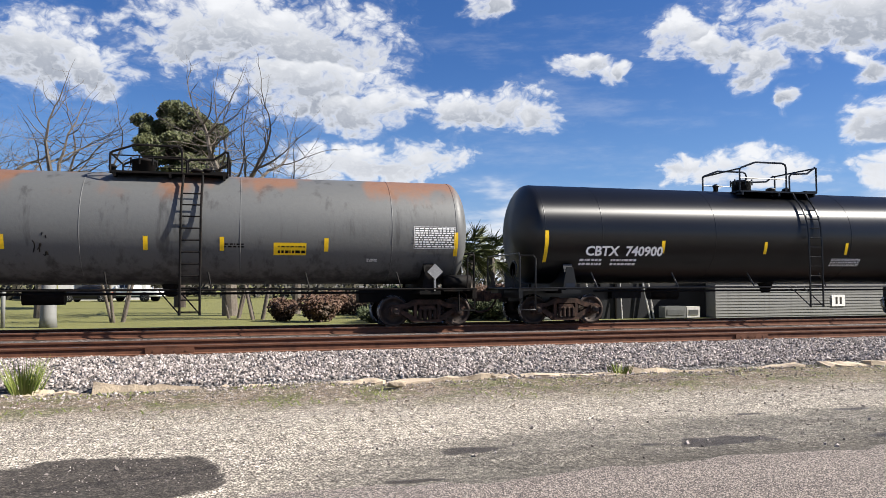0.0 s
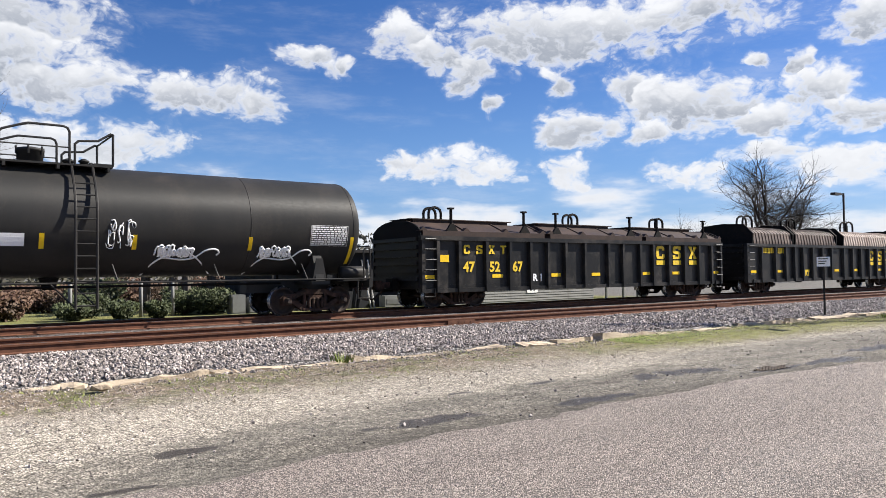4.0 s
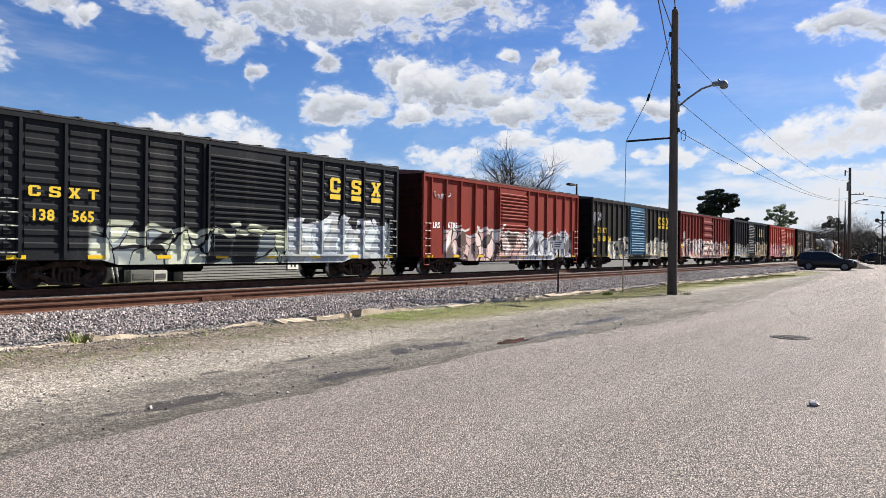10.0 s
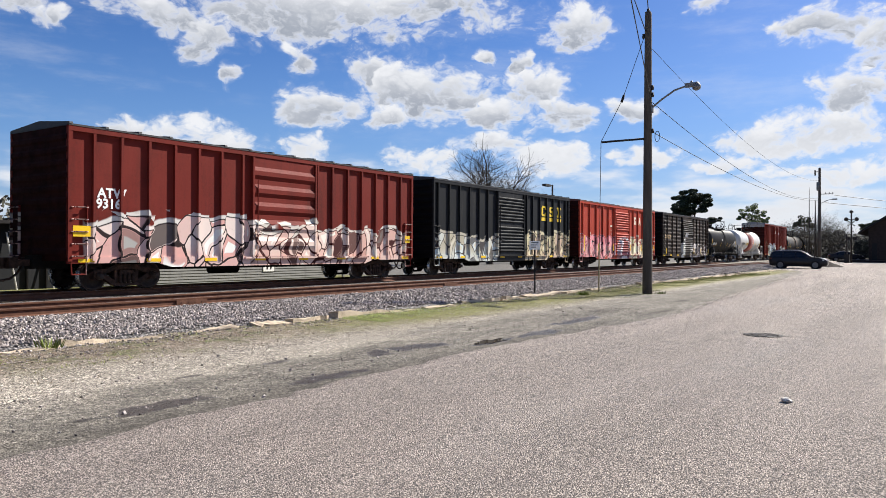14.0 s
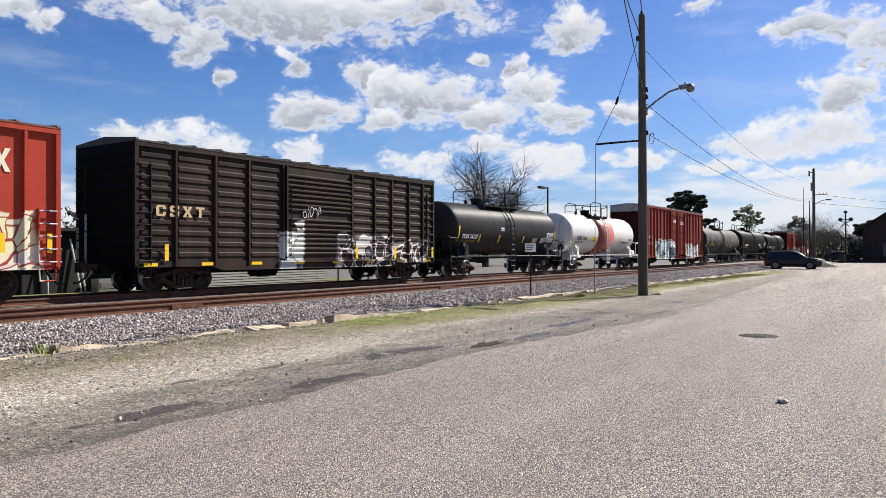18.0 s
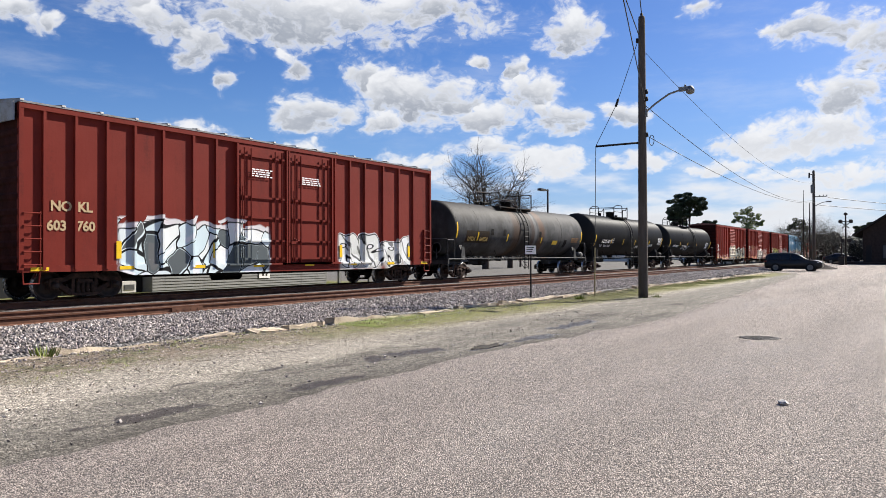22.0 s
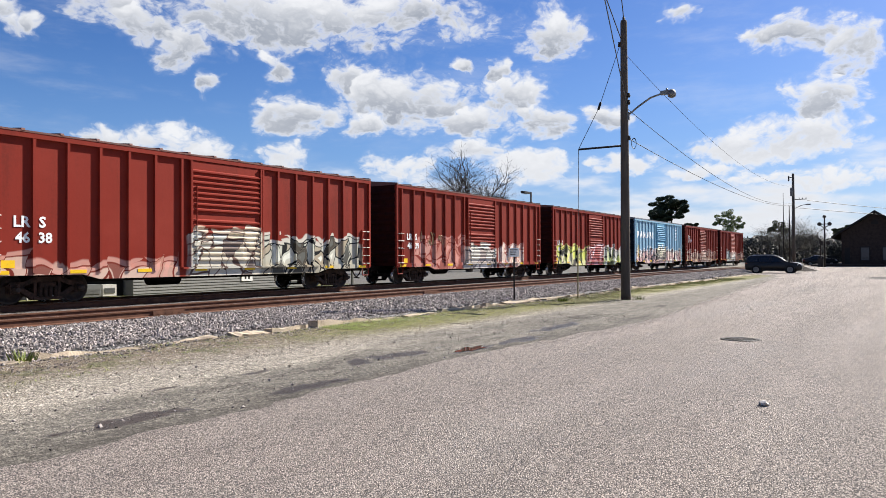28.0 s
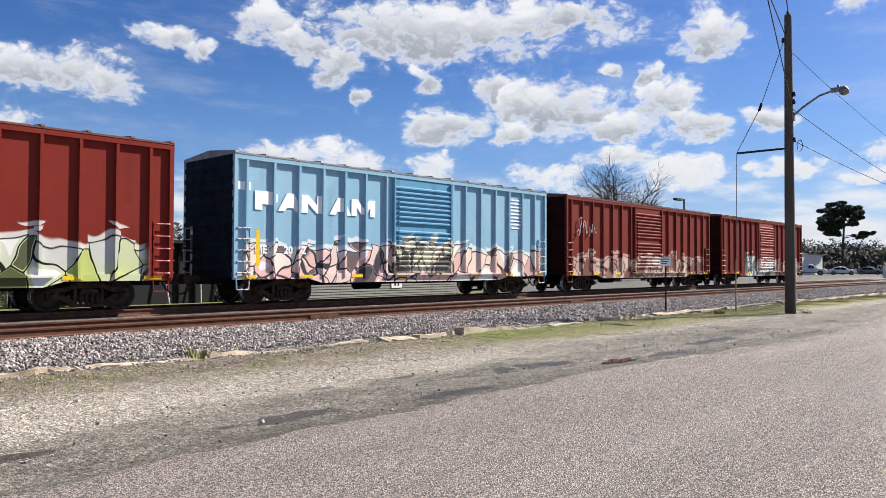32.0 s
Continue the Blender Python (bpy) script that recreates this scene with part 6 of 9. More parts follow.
def gondola(label, x0, x1, ribs, cover_mats, spans, sloped):
    mid, half = (x0 + x1) / 2, (x1 - x0) / 2
    car = start_car("coil_gondola", label, "covered gondolas of the train", mid)
    top = 2.40
    bm = B()
    box(bm, -half + 0.05, half - 0.05, -1.42, 1.42, 0.66, 0.80)
    part("floor_plate", bm, P_GOND, car)
    for s in (-1, 1):
        bm = B()
        box(bm, -half + 0.05, half - 0.05, *sorted((s * 1.36, s * 1.42)), 0.801, top)
        part("side_wall", bm, P_GOND, car)
        bm = B()
        box(bm, *sorted((s * (half - 0.05), s * (half - 0.12))), -1.358, 1.358, 0.801, top)
        part("end_plate", bm, P_GOND, car)
    for s in (-1, 1):
        bm = B()
        box(bm, -half, half, *sorted((s * 1.4, s * 1.56)), top - 0.14, top)
        part("top_rail", bm, P_GOND, car)
        bm = B()
        box(bm, -half, half, *sorted((s * 1.38, s * 1.5)), 0.54, 0.68)
        part("side_sill", bm, P_GOND, car)
        for x in [-half + 0.1] + ribs + [half - 0.1]:
            bm = B()
            prism(bm, [(x - 0.1, s * 1.41), (x - 0.06, s * 1.55), (x + 0.06, s * 1.55), (x + 0.1, s * 1.41)], 0.56, top - 0.14, "z")
            part("side_post", bm, P_GOND, car)
        bm = B()
        for k in range(6):
            z = 1.0 + k * 0.26
            box(bm, *sorted((s * (half - 0.02), s * (half + 0.05))), -1.35, 1.35, z - 0.06, z + 0.06)
        ladder(bm, s * (half - 0.35), -1.6, 0.95, 2.3, 5, 0.42, 0.016, False)
        path(bm, [(s * (half - 0.55), -1.52, 0.7), (s * (half - 0.55), -1.52, 0.42), (s * (half - 0.15), -1.52, 0.42), (s * (half - 0.15), -1.52, 0.7)], 0.02, 5)
        part("end_wall", bm, P_GOND, car)
    for (a, b), m in zip(spans, cover_mats):
        bm = B()
        if sloped:
            prism(bm, [(-1.52, top), (-1.52, top + 0.17), (-1.34, top + 0.20), (-0.62, top + 0.50), (0.62, top + 0.50), (1.34, top + 0.20), (1.52, top + 0.17), (1.52, top)], a, b, "x")
            c = part("cover", bm, m, car, "removable brown coil cover")
            n = int((b - a) / 1.6)
            for i in range(n + 1):
                x = a + 0.05 + i * (b - a - 0.1) / n
                bm = B()
                prism(bm, [(-1.40, top + 0.19), (-1.36, top + 0.23), (-0.63, top + 0.53), (0.63, top + 0.53), (1.36, top + 0.23), (1.40, top + 0.19)], x - 0.025, x + 0.025, "x")
                part("cover_rib", bm, m, c)
                for q in (-1, 1):
                    bm = B()
                    prism(bm, [(x - 0.16, top + 0.17), (x + 0.16, top + 0.17), (x, top + 0.30)], *sorted((q * 1.30, q * 1.50)))
                    part("corner_foot", bm, m, c)
            bm = B()
            box(bm, a + 0.25, b - 1.0, -0.6, 0.6, top + 0.50, top + 0.60)
            box(bm, a + 0.1, b - 0.85, -0.66, 0.66, top + 0.60, top + 0.63)
            part("cover_ridge", bm, m, c)
        else:
            hood(bm, a, b, 1.5, top, top + 0.86, 0.55)
            c = part("cover", bm, m, car, "removable ribbed coil cover")
            n = int((b - a) / 0.27)
            for i in range(n):
                x = a + (i + 0.5) * (b - a) / n
                bm = B()
                hood(bm, x - 0.05, x + 0.05, 1.525, top, top + 0.89, 0.55)
                part("cover_rib", bm, m, c)
        if sloped:
            lifting_loop(c, a + 1.45 if a < -5 else (a + b) / 2, top + 0.66, 0.26, 0.42)
        else:
            lifting_loop(c, (a + b) / 2, top + 0.86, 0.42, 0.62)
        if not sloped:
            for x in (a, b):
                bm = B()
                prism(bm, [(-1.52, top), (-1.55, top + 0.5), (-1.1, top + 0.95), (0, top + 1.02), (1.1, top + 0.95), (1.55, top + 0.5), (1.52, top)], x - 0.04, x + 0.04, "x")
                part("cover_end", bm, M_STEEL, c)
    if sloped:
        for x in (-6.99, -3.73, -2.13, 2.05, 3.78, 7.02):
            bm = B()
            rod(bm, (x, -1.42, top + 0.1), (x, -1.42, top + 0.92), 0.055, 6)
            box(bm, x - 0.09, x + 0.09, -1.5, -1.34, top + 0.90, top + 0.96)
            prism(bm, [(x - 0.26, top + 0.15), (x + 0.26, top + 0.15), (x + 0.06, top + 0.42), (x - 0.06, top + 0.42)], -1.50, -1.42)
            part("guide_post", bm, M_STEEL, car)
        for q in (-1, 1):
            bm = B()
            arch = [(-1.5, top - 0.1)] + [(-1.5 * math.cos(math.pi * k / 14), top + 0.05 + 0.52 * math.sin(math.pi * k / 14)) for k in range(15)] + [(1.5, top - 0.1)]
            prism(bm, arch, *sorted((q * (half - 0.02), q * (half - 0.08))), "x")
            part("end_arch", bm, M_STEEL, car, "arched black end plate")
    for i in range(7):
        x = -half + 0.7 + i * (2 * half - 1.4) / 6
        bays = sorted([-half + 0.1] + ribs + [half - 0.1], key=lambda q: abs(q - x))[:2]
        x = sum(bays) / 2
        plate(car, M_YELLOW, x - 0.24, x + 0.24, 1.00, 1.12, -1.43, "reflector", "yellow reflective strip")
    bm = B()
    box(bm, -half + 1.2, half - 1.2, -0.25, 0.25, 0.5, 0.82)
    part("underframe", bm, M_STEEL, car)
    for s in (-1, 1):
        add_bogie(car, s * (half - 1.9))
    add_couplers(car, half, half + 0.86)
    return car, half


def make_gondolas():
    ribs = [-7.6, -6.71, -5.53, -4.46, -3.48, -2.61, -1.7, -0.66, 0.67, 1.54, 2.6, 3.44, 4.47, 5.55, 6.58, 7.5]
    car, half = gondola("black gondola with rusty brown sloping covers", 64.0, 80.6, ribs, [P_COVER] * 3, [(-8.2, -2.8), (-2.5, 2.7), (2.95, 8.2)], True)
    emblem(car, M_LETTER_Y, 3.7, 1.66, 0.54, -1.44, 2.06)
    emblem(car, M_LETTER_Y, -6.48, 1.82, 0.3, -1.44, 1.8, 4, False, 0.9, "reporting_mark")
    for text, a in (("47", -6.5), ("52", -5.36), ("67", -4.3)):
        writing("lettering", text, 0.48, M_LETTER_Y, car, a, -1.435, 1.22, 1.0)
    writing("lettering", "R 1", 0.36, M_LETTER_W, car, -3.33, -1.435, 0.86)
    plate(car, M_YELLOW, -7.6, -7.1, 1.55, 1.78, -1.43, "reflector", "yellow reflective strip")
    car, half = gondola("black gondola with faded ribbed covers and graffiti", 82.55, 99.5, [-7.13, -5.9, -4.95, -4.1, -3.29, -2.33, -1.34, -0.36, 0.99, 1.99, 2.96, 3.93, 4.88, 5.86, 7.13], [P_COVER2, P_COVER2, P_COVER3], [(-7.9, -4.3), (-4.05, 0.15), (0.95, 8.2)], False)
    emblem(car, M_LETTER_Y, 4.08, 1.58, 0.56, -1.44, 1.88)
    writing("lettering", "R1", 0.42, M_LETTER_Y, car, -3.05, -1.435, 0.82)
    small_print(car, M_LETTER_Y, -6.9, 1.95, 2.2, 1, -1.44, 0.26, 4)
    for k in (41, 43):
        scribble(car, M_LETTER_W, 6.6, 0.75, 1.6, 1.3, lambda z: -1.56, k, 4)
    make_coil_car()


HOOD = (1.62, 2.54, 3.64)     # lip, flange and crown of the coil car's hood


def hood_side(z):
    """y of the hood's near side at a height."""
    lip, mid, top = HOOD
    if z <= mid:
        return -1.47
    return -1.47 * math.sqrt(max(0.0, 1 - ((z - mid) / (top - mid)) ** 2))


def make_coil_car():
    car = start_car("coil_car", "brown coil car with a long rounded hood and yellow marks", "", 108.35)
    lip, mid, top = HOOD
    x0, x1 = -6.5, 6.87
    # rounded hood, drawn in at both ends
    bm = B()
    rings = []
    for x, k in ((x0, 0.90), (x0 + 0.06, 0.96), (x0 + 0.2, 1.0), (x1 - 0.3, 1.0), (x1 - 0.1, 0.96), (x1, 0.88)):
        pts = [(-1.47, lip), (-1.47, mid)]
        pts += [(-1.47 * math.cos(math.pi * i / 26) * (1 if i in (0, 26) else 0.5 + k / 2), mid + (top - mid) * k * math.sin(math.pi * i / 26)) for i in range(1, 26)]
        pts += [(1.47, mid), (1.47, lip)]
        rings.append([bm.verts.new((x, a, b)) for a, b in pts])
    for p, q in zip(rings, rings[1:]):
        for i in range(len(p) - 1):
            f = bm.faces.new((p[i], p[i + 1], q[i + 1], q[i]))
            f.smooth = 0 < i < len(p) - 2
    bm.faces.new(rings[0])
    bm.faces.new(rings[-1][::-1])
    h = part("hood", bm, P_COIL, car, "smooth brown steel hood")
    for s in (-1, 1):
        bm = B()
        box(bm, x0, x1, *sorted((s * 1.465, s * 1.54)), mid - 0.03, mid + 0.02)
        part("hood_flange", bm, P_COIL, h)
        bm = B()
        box(bm, x0, x1, *sorted((s * 1.465, s * 1.51)), lip - 0.05, lip + 0.03)
        part("hood_lip", bm, P_COIL, h)
    bm = B()
    box(bm, -0.05, 0.05, -0.07, 0.0, -0.02, 0.06)
    rod(bm, (0.02, -0.05, 0.02), (0.16, -0.05, 0.02), 0.015, 5)
    stud = mesh_of("flange_clip", bm, M_STEEL)
    for i in range(15):
        o = part("flange_clip", stud, None, h)
        o.matrix_basis = pose(x0 + 0.5 + i * (x1 - x0 - 1.0) / 14, -1.49, mid)
    for x in (-3.1, 0.2, 3.5):
        bm = B()
        pts = [(x - 0.015, hood_side(lip + (mid - lip) * i / 4) - 0.004, lip + (mid - lip) * i / 4) for i in range(5)]
        pts += [(x - 0.015, hood_side(z) - 0.004, z) for z in (2.8, 3.05, 3.25, 3.42, 3.54, 3.6)]
        path(bm, pts, 0.010, 4)
        part("hood_seam", bm, P_COIL, h)
    bm = B()
    box(bm, x0 + 1.6, x1 - 1.6, -0.14, 0.14, top - 0.03, top + 0.06)
    part("ridge_beam", bm, P_COIL, h)
    lifting_loop(h, 0.5, top + 0.02, 0.34, 0.55)
    for x in (-2.3, 5.3):
        for s in (-1, 1):
            bm = B()
            a, b, c = (x - 0.85, s * 0.5, top - 0.04), (x + 0.3, s * 0.62, top + 0.1), (x + 0.12, s * 1.30, 3.02)
            path(bm, [a, b, c, a], 0.035, 6)
            path(bm, [(x - 0.05, s * 0.6, top + 0.06), (x + 0.05, s * 0.6, top + 0.34), (x + 0.14, s * 0.6, top + 0.06)], 0.03, 5)
            path(bm, [(x - 0.25, s * 0.57, top + 0.03), c], 0.03, 5)
            part("guide_frame", bm, M_STEEL, h, "black triangular guide frame")
    # sill, walkway and trough below the hood
    for s in (-1, 1):
        bm = B()
        box(bm, x0 - 0.4, x1 + 0.35, *sorted((s * 1.30, s * 1.40)), 1.16, lip - 0.06)
        part("side_sill", bm, P_COIL, car)
        bm = B()
        box(bm, x0 - 0.5, x1 + 0.45, *sorted((s * 1.401, s * 1.62)), 1.13, 1.17)
        wk = part("walkway", bm, M_STEEL, car)
        bm = B()
        box(bm, x0 - 0.5, x1 + 0.45, *sorted((s * 1.622, s * 1.632)), 1.135, 1.175)
        part("walkway_edge", bm, M_LETTER_W, wk, "white edge strip")
    bm = B()
    prism(bm, [(-1.28, 1.28), (-1.32, 1.12), (-0.95, 0.86), (-0.55, 0.58), (0.55, 0.58), (0.95, 0.86), (1.32, 1.12), (1.28, 1.28)], x0 - 0.1, x1 + 0.1, "x")
    part("trough", bm, M_STEEL, car)
    for i in range(11):
        x = x0 + 0.6 + i * (x1 - x0 - 1.2) / 10
        bm = B()
        prism(bm, [(-1.60, 1.12), (-1.34, 1.12), (-0.97, 0.84), (-1.02, 0.80)], x - 0.03, x + 0.03, "x")
        part("walkway_bracket", bm, M_STEEL, car)
    bm = B()
    box(bm, x0 - 0.4, x1 + 0.35, -1.28, 1.28, 1.02, 1.12)
    part("deck", bm, M_STEEL, car)
    bm = B()
    box(bm, -4.6, 4.9, -0.97, -0.9, 0.80, 0.90)
    part("brake_rod", bm, M_STEEL, car)
    # painted marks
    tilt = 28
    for o in emblem(car, M_LETTER_C, -0.62, 0.0, 0.50, 0.0, 1.5, 3, False, 1.15):
        o.matrix_basis = pose(0, hood_side(2.72) - 0.03, 2.72, -tilt, 0, 0)
    for x, e in ((-1.30, 1), (1.62, -1)):
        bm = B()
        zs = (2.36, 2.5, 2.65, 2.8, 2.95, 3.1, 3.24)
        edge = [(x + e * 0.30, 0), (x + e * 0.02, 0)] + [(x, i) for i in range(1, 6)] + [(x + e * 0.0, 6), (x + e * 0.24, 6)]
        path(bm, [(a, hood_side(zs[i]) - 0.012, zs[i]) for a, i in edge], 0.026, 4)
        part("emblem", bm, M_LETTER_C, car, "pale painted bracket")
    for x in (-0.83, -0.54, 1.08, 1.40):
        bm = B()
        lathe(bm, [(-1.478, 0.12), (-1.468, 0.12)], "y", 16, (x, 0, 2.18))
        part("painted_dot", bm, M_LETTER_Y, car)
    for x in (-6.2, -2.75, -0.6, 1.65, 3.75, 6.35):
        plate(car, M_YELLOW, x - (0.45 if abs(x) > 6 else 0.26), x + (0.45 if abs(x) > 6 else 0.26), 1.32, 1.43, -1.41, "reflector", "yellow reflective strip")
    plate(car, M_YELLOW, -5.28, -4.88, 1.78, 1.95, -1.474, "reflector", "yellow square plate")
    plate(car, M_LETTER_W, 5.1, 5.4, 1.30, 1.42, -1.41, "stencil", "pale stencil block")
    writing("lettering", "493505", 0.26, M_LETTER_Y, car, -4.35, -1.41, 1.30)
    small_print(car, M_LETTER_Y, -5.15, 1.31, 0.75, 1, -1.41, 0.19, 6)
    small_print(car, M_LETTER_C, -3.1, 1.95, 0.6, 2, -1.474, 0.03, 8)
    scribble(car, M_LETTER_C, 4.4, 1.75, 0.7, 0.35, lambda z: -1.476, 66, 4)
    scribble(car, M_GREYROOF, -6.2, 1.75, 0.5, 0.6, lambda z: -1.476, 67, 4)
    for s in (-1, 1):
        bm = B()
        e = x1 + 0.32 if s > 0 else x0 - 0.37
        path(bm, [(e, -1.56, 1.17), (e, -1.56, 2.15), (e - s * 0.1, -1.56, 2.25), (e - s * 0.28, -1.53, 2.25)], 0.025, 5)
        path(bm, [(e, -1.52, 1.17), (e, -1.52, 2.0), (e, 1.52, 2.0), (e, 1.52, 1.17)], 0.025, 5)
        path(bm, [(e, -1.6, 1.13), (e, -1.6, 0.55), (e - s * 0.42, -1.6, 0.55), (e - s * 0.42, -1.6, 1.13)], 0.022, 5)
        part("end_railing", bm, M_STEEL, car)
    bm = B()
    box(bm, -6, 6.3, -0.3, 0.3, 0.5, 0.7)
    part("underframe", bm, M_STEEL, car)
    bm = B()
    rod(bm, (-2.2, -0.6, 0.6), (-1.0, -0.6, 0.6), 0.18, 10)
    part("air_reservoir", bm, M_STEEL, car)
    for x in (-5.55, 5.55):
        add_bogie(car, x)
    add_couplers(car, 7.0, 8.0)


def rear_marks(car, h, number, y):
    """Owner's letters and number in two lines, split by the side post."""
    writing("lettering", "LR", 0.40, M_LETTER_W, car, 0.9 - h, y, 2.08, 1.0)
    writing("lettering", "S", 0.40, M_LETTER_W, car, 1.58 - h, y, 2.08, 1.0)
    writing("lettering", number[:2], 0.38, M_LETTER_W, car, 0.96 - h, y, 1.67, 1.0)
    if number[2:]:
        writing("lettering", number[2:], 0.38, M_LETTER_W, car, 1.56 - h, y, 1.67, 1.0)
    plate(car, M_YELLOW, 0.55 - h, 0.95 - h, 1.0, 1.2, y, "reflector", "faded orange plate")


def make_boxcars():
    Y = -HW - 0.012
    door = [(6.42, 9.5)]
    # two black cars with pressed panels
    m = paint("black_paint_white_graffiti", BLK, BLKSTAIN, 0.3, 0.5, [(-7.2, -0.6, 2.35, CREAM, PALE, (0.16, 0.16, 0.15)), (1.6, 6.2, 1.95, PALE, (0.2025, 0.405, 0.3888), GREYB)], seed=11)
    car, h = boxcar("black boxcar with pressed panels and white graffiti", 117.92, 133.54, m, E_BLACK, m, R_BLACK, CSX_RIBS, [(6.2, 9.48)], panels=True)
    emblem(car, M_LETTER_Y, 11.6 - h, 3.3, 0.56, Y - 0.05, 2.12)
    emblem(car, M_LETTER_Y, 0.8 - h, 2.45, 0.28, Y - 0.05, 1.75, 4, False, 1.1, "reporting_mark")
    small_print(car, M_LETTER_Y, 0.9 - h, 1.88, 1.7, 1, Y - 0.05, 0.26, 5)
    m = paint("black_paint_pale_graffiti", BLK, BLKSTAIN, 0.3, 0.5, [(1.7, 7.4, 1.95, PALE, (0.4455, 0.4455, 0.405), GREYB), (-5.5, 1.6, 1.55, (0.4703, 0.4874, 0.342), (0.248, 0.279, 0.291), BLACK)], seed=23)
    car, h = boxcar("black boxcar with yellow lettering and pale graffiti", 135.05, 150.8, m, E_BLACK, m, R_BLACK, CSX_RIBS, [(6.22, 9.5)], panels=True)
    emblem(car, M_LETTER_Y, 11.7 - h, 3.3, 0.56, Y - 0.05, 2.1)
    emblem(car, M_LETTER_Y, 0.82 - h, 2.45, 0.28, Y - 0.05, 1.85, 4, False, 1.1, "reporting_mark")
    writing("lettering", "138", 0.40, M_LETTER_Y, car, 0.87 - h, Y - 0.05, 1.84, 1.05)
    writing("lettering", "565", 0.40, M_LETTER_Y, car, 1.95 - h, Y - 0.05, 1.84, 1.05)
    # red with white and grey graffiti
    m = paint("red_paint_white_graffiti", RED, REDSTAIN, 0.48, 0.6, [(-6.2, 1.4, 1.95, (0.76, 0.62, 0.56), (0.66, 0.44, 0.38), (0.03, 0.02, 0.02)), (1.5, 7.2, 1.95, (0.48, 0.49, 0.51), (0.62, 0.62, 0.62), DARK)], seed=31, fade=(0.2175, 0.03813, 0.02418))
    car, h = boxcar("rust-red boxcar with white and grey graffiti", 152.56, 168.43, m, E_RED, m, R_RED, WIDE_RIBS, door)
    writing("lettering", "6795", 0.36, M_LETTER_W, car, 1.98 - h, Y, 2.2, 1.12)
    writing("lettering", "LRS", 0.36, M_LETTER_W, car, 0.8 - h, Y, 2.17, 1.0)
    scribble(car, M_LETTER_W, 0.8 - h, 3.4, 1.4, 0.4, lambda z: Y, 51, 5)
    # dark brown-black with blue door
    m = paint("brown_black_paint_graffiti", (0.0279, 0.0235, 0.0186), (0.0186, 0.0173, 0.0161), 0.4, 0.55, [(-5.3, -1.7, 1.75, CREAM, (0.513, 0.4874, 0.4275), BLACK), (1.6, 7.7, 1.75, CREAM, (0.5643, 0.513, 0.3847), DARK)], seed=43)
    blue = paint("blue_door_paint", (0.0557, 0.149, 0.235), (0.0372, 0.0619, 0.0867), 0.4, 0.5, seed=3)
    car, h = boxcar("dark brown boxcar with a blue ribbed door", 170.56, 186.55, m, E_BLACK, blue, R_BLACK, MID_RIBS, door, rib_mat=m)
    emblem(car, M_LETTER_Y, 12.6 - h, 3.28, 0.6, Y, 1.5)
    emblem(car, M_LETTER_Y, 0.85 - h, 2.4, 0.34, Y, 1.32, 4, False, 0.95, "reporting_mark")
    for a, text in ((0.95, "13"), (1.78, "60"), (2.65, "04")):
        writing("lettering", text, 0.48, M_LETTER_Y, car, a - h, Y, 1.85, 1.0)
    for k, (a, w) in enumerate(((0.27, 0.32), (0.9, 0.6), (0.9, 0.6))):
        scribble(car, M_LETTER_W, a - h, 2.8, w, 1.2, lambda z: Y, 71 + k, 2)
    plate(car, M_YELLOW, 0.25 - h, 0.56 - h, 1.66, 2.02, Y, "reflector", "orange square plate")
    plate(car, M_YELLOW, 0.16 - h, 0.68 - h, 1.14, 1.4, Y, "reflector", "yellow reflective strip")
    plate(car, M_YELLOW, 15.1 - h, 15.4 - h, 1.2, 1.7, Y - 0.08, "reflector", "yellow reflective strip")
    # deep red
    m = paint("deep_red_paint_graffiti", (0.1512, 0.01798, 0.01204), (0.070, 0.0135, 0.0105), 0.45, 0.6, [(-7.4, -0.2, 1.95, (0.74, 0.62, 0.56), (0.62, 0.36, 0.32), (0.03, 0.02, 0.02)), (-1.3, 7.4, 1.8, (0.74, 0.58, 0.5), (0.60, 0.38, 0.32), (0.056, 0.0144, 0.014))], seed=58, fade=(0.1738, 0.02496, 0.01751))
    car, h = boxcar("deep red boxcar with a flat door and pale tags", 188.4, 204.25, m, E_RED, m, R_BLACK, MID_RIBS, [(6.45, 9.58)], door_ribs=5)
    writing("lettering", "ATW", 0.38, M_LETTER_W, car, 0.88 - h, Y, 2.66, 1.0)
    writing("lettering", "9316", 0.38, M_LETTER_W, car, 0.84 - h, Y, 2.36, 1.0)
    plate(car, M_YELLOW, 0.14 - h, 0.64 - h, 1.54, 1.84, Y - 0.07, "reflector", "orange plate")
    plate(car, M_YELLOW, 15.25 - h, 15.6 - h, 1.54, 1.84, Y - 0.07, "reflector", "orange plate")
    # black
    m = paint("black_paint_yellow_graffiti", (0.0136, 0.0142, 0.0155), BLKSTAIN, 0.3, 0.5, [(-7.6, -1.8, 1.7, (0.4455, 0.405, 0.3078), PALE, DARK), (1.6, 7.7, 2.0, (0.5643, 0.4959, 0.3078), (0.513, 0.3933, 0.2907), BLACK)], seed=61)
    car, h = boxcar("black boxcar with yellow marks and cream graffiti", 205.9, 221.42, m, E_BLACK, m, R_BLACK, STD_RIBS, [(6.1, 9.2)])
    emblem(car, M_LETTER_Y, 11.6 - h, 3.3, 0.62, Y, 1.75)
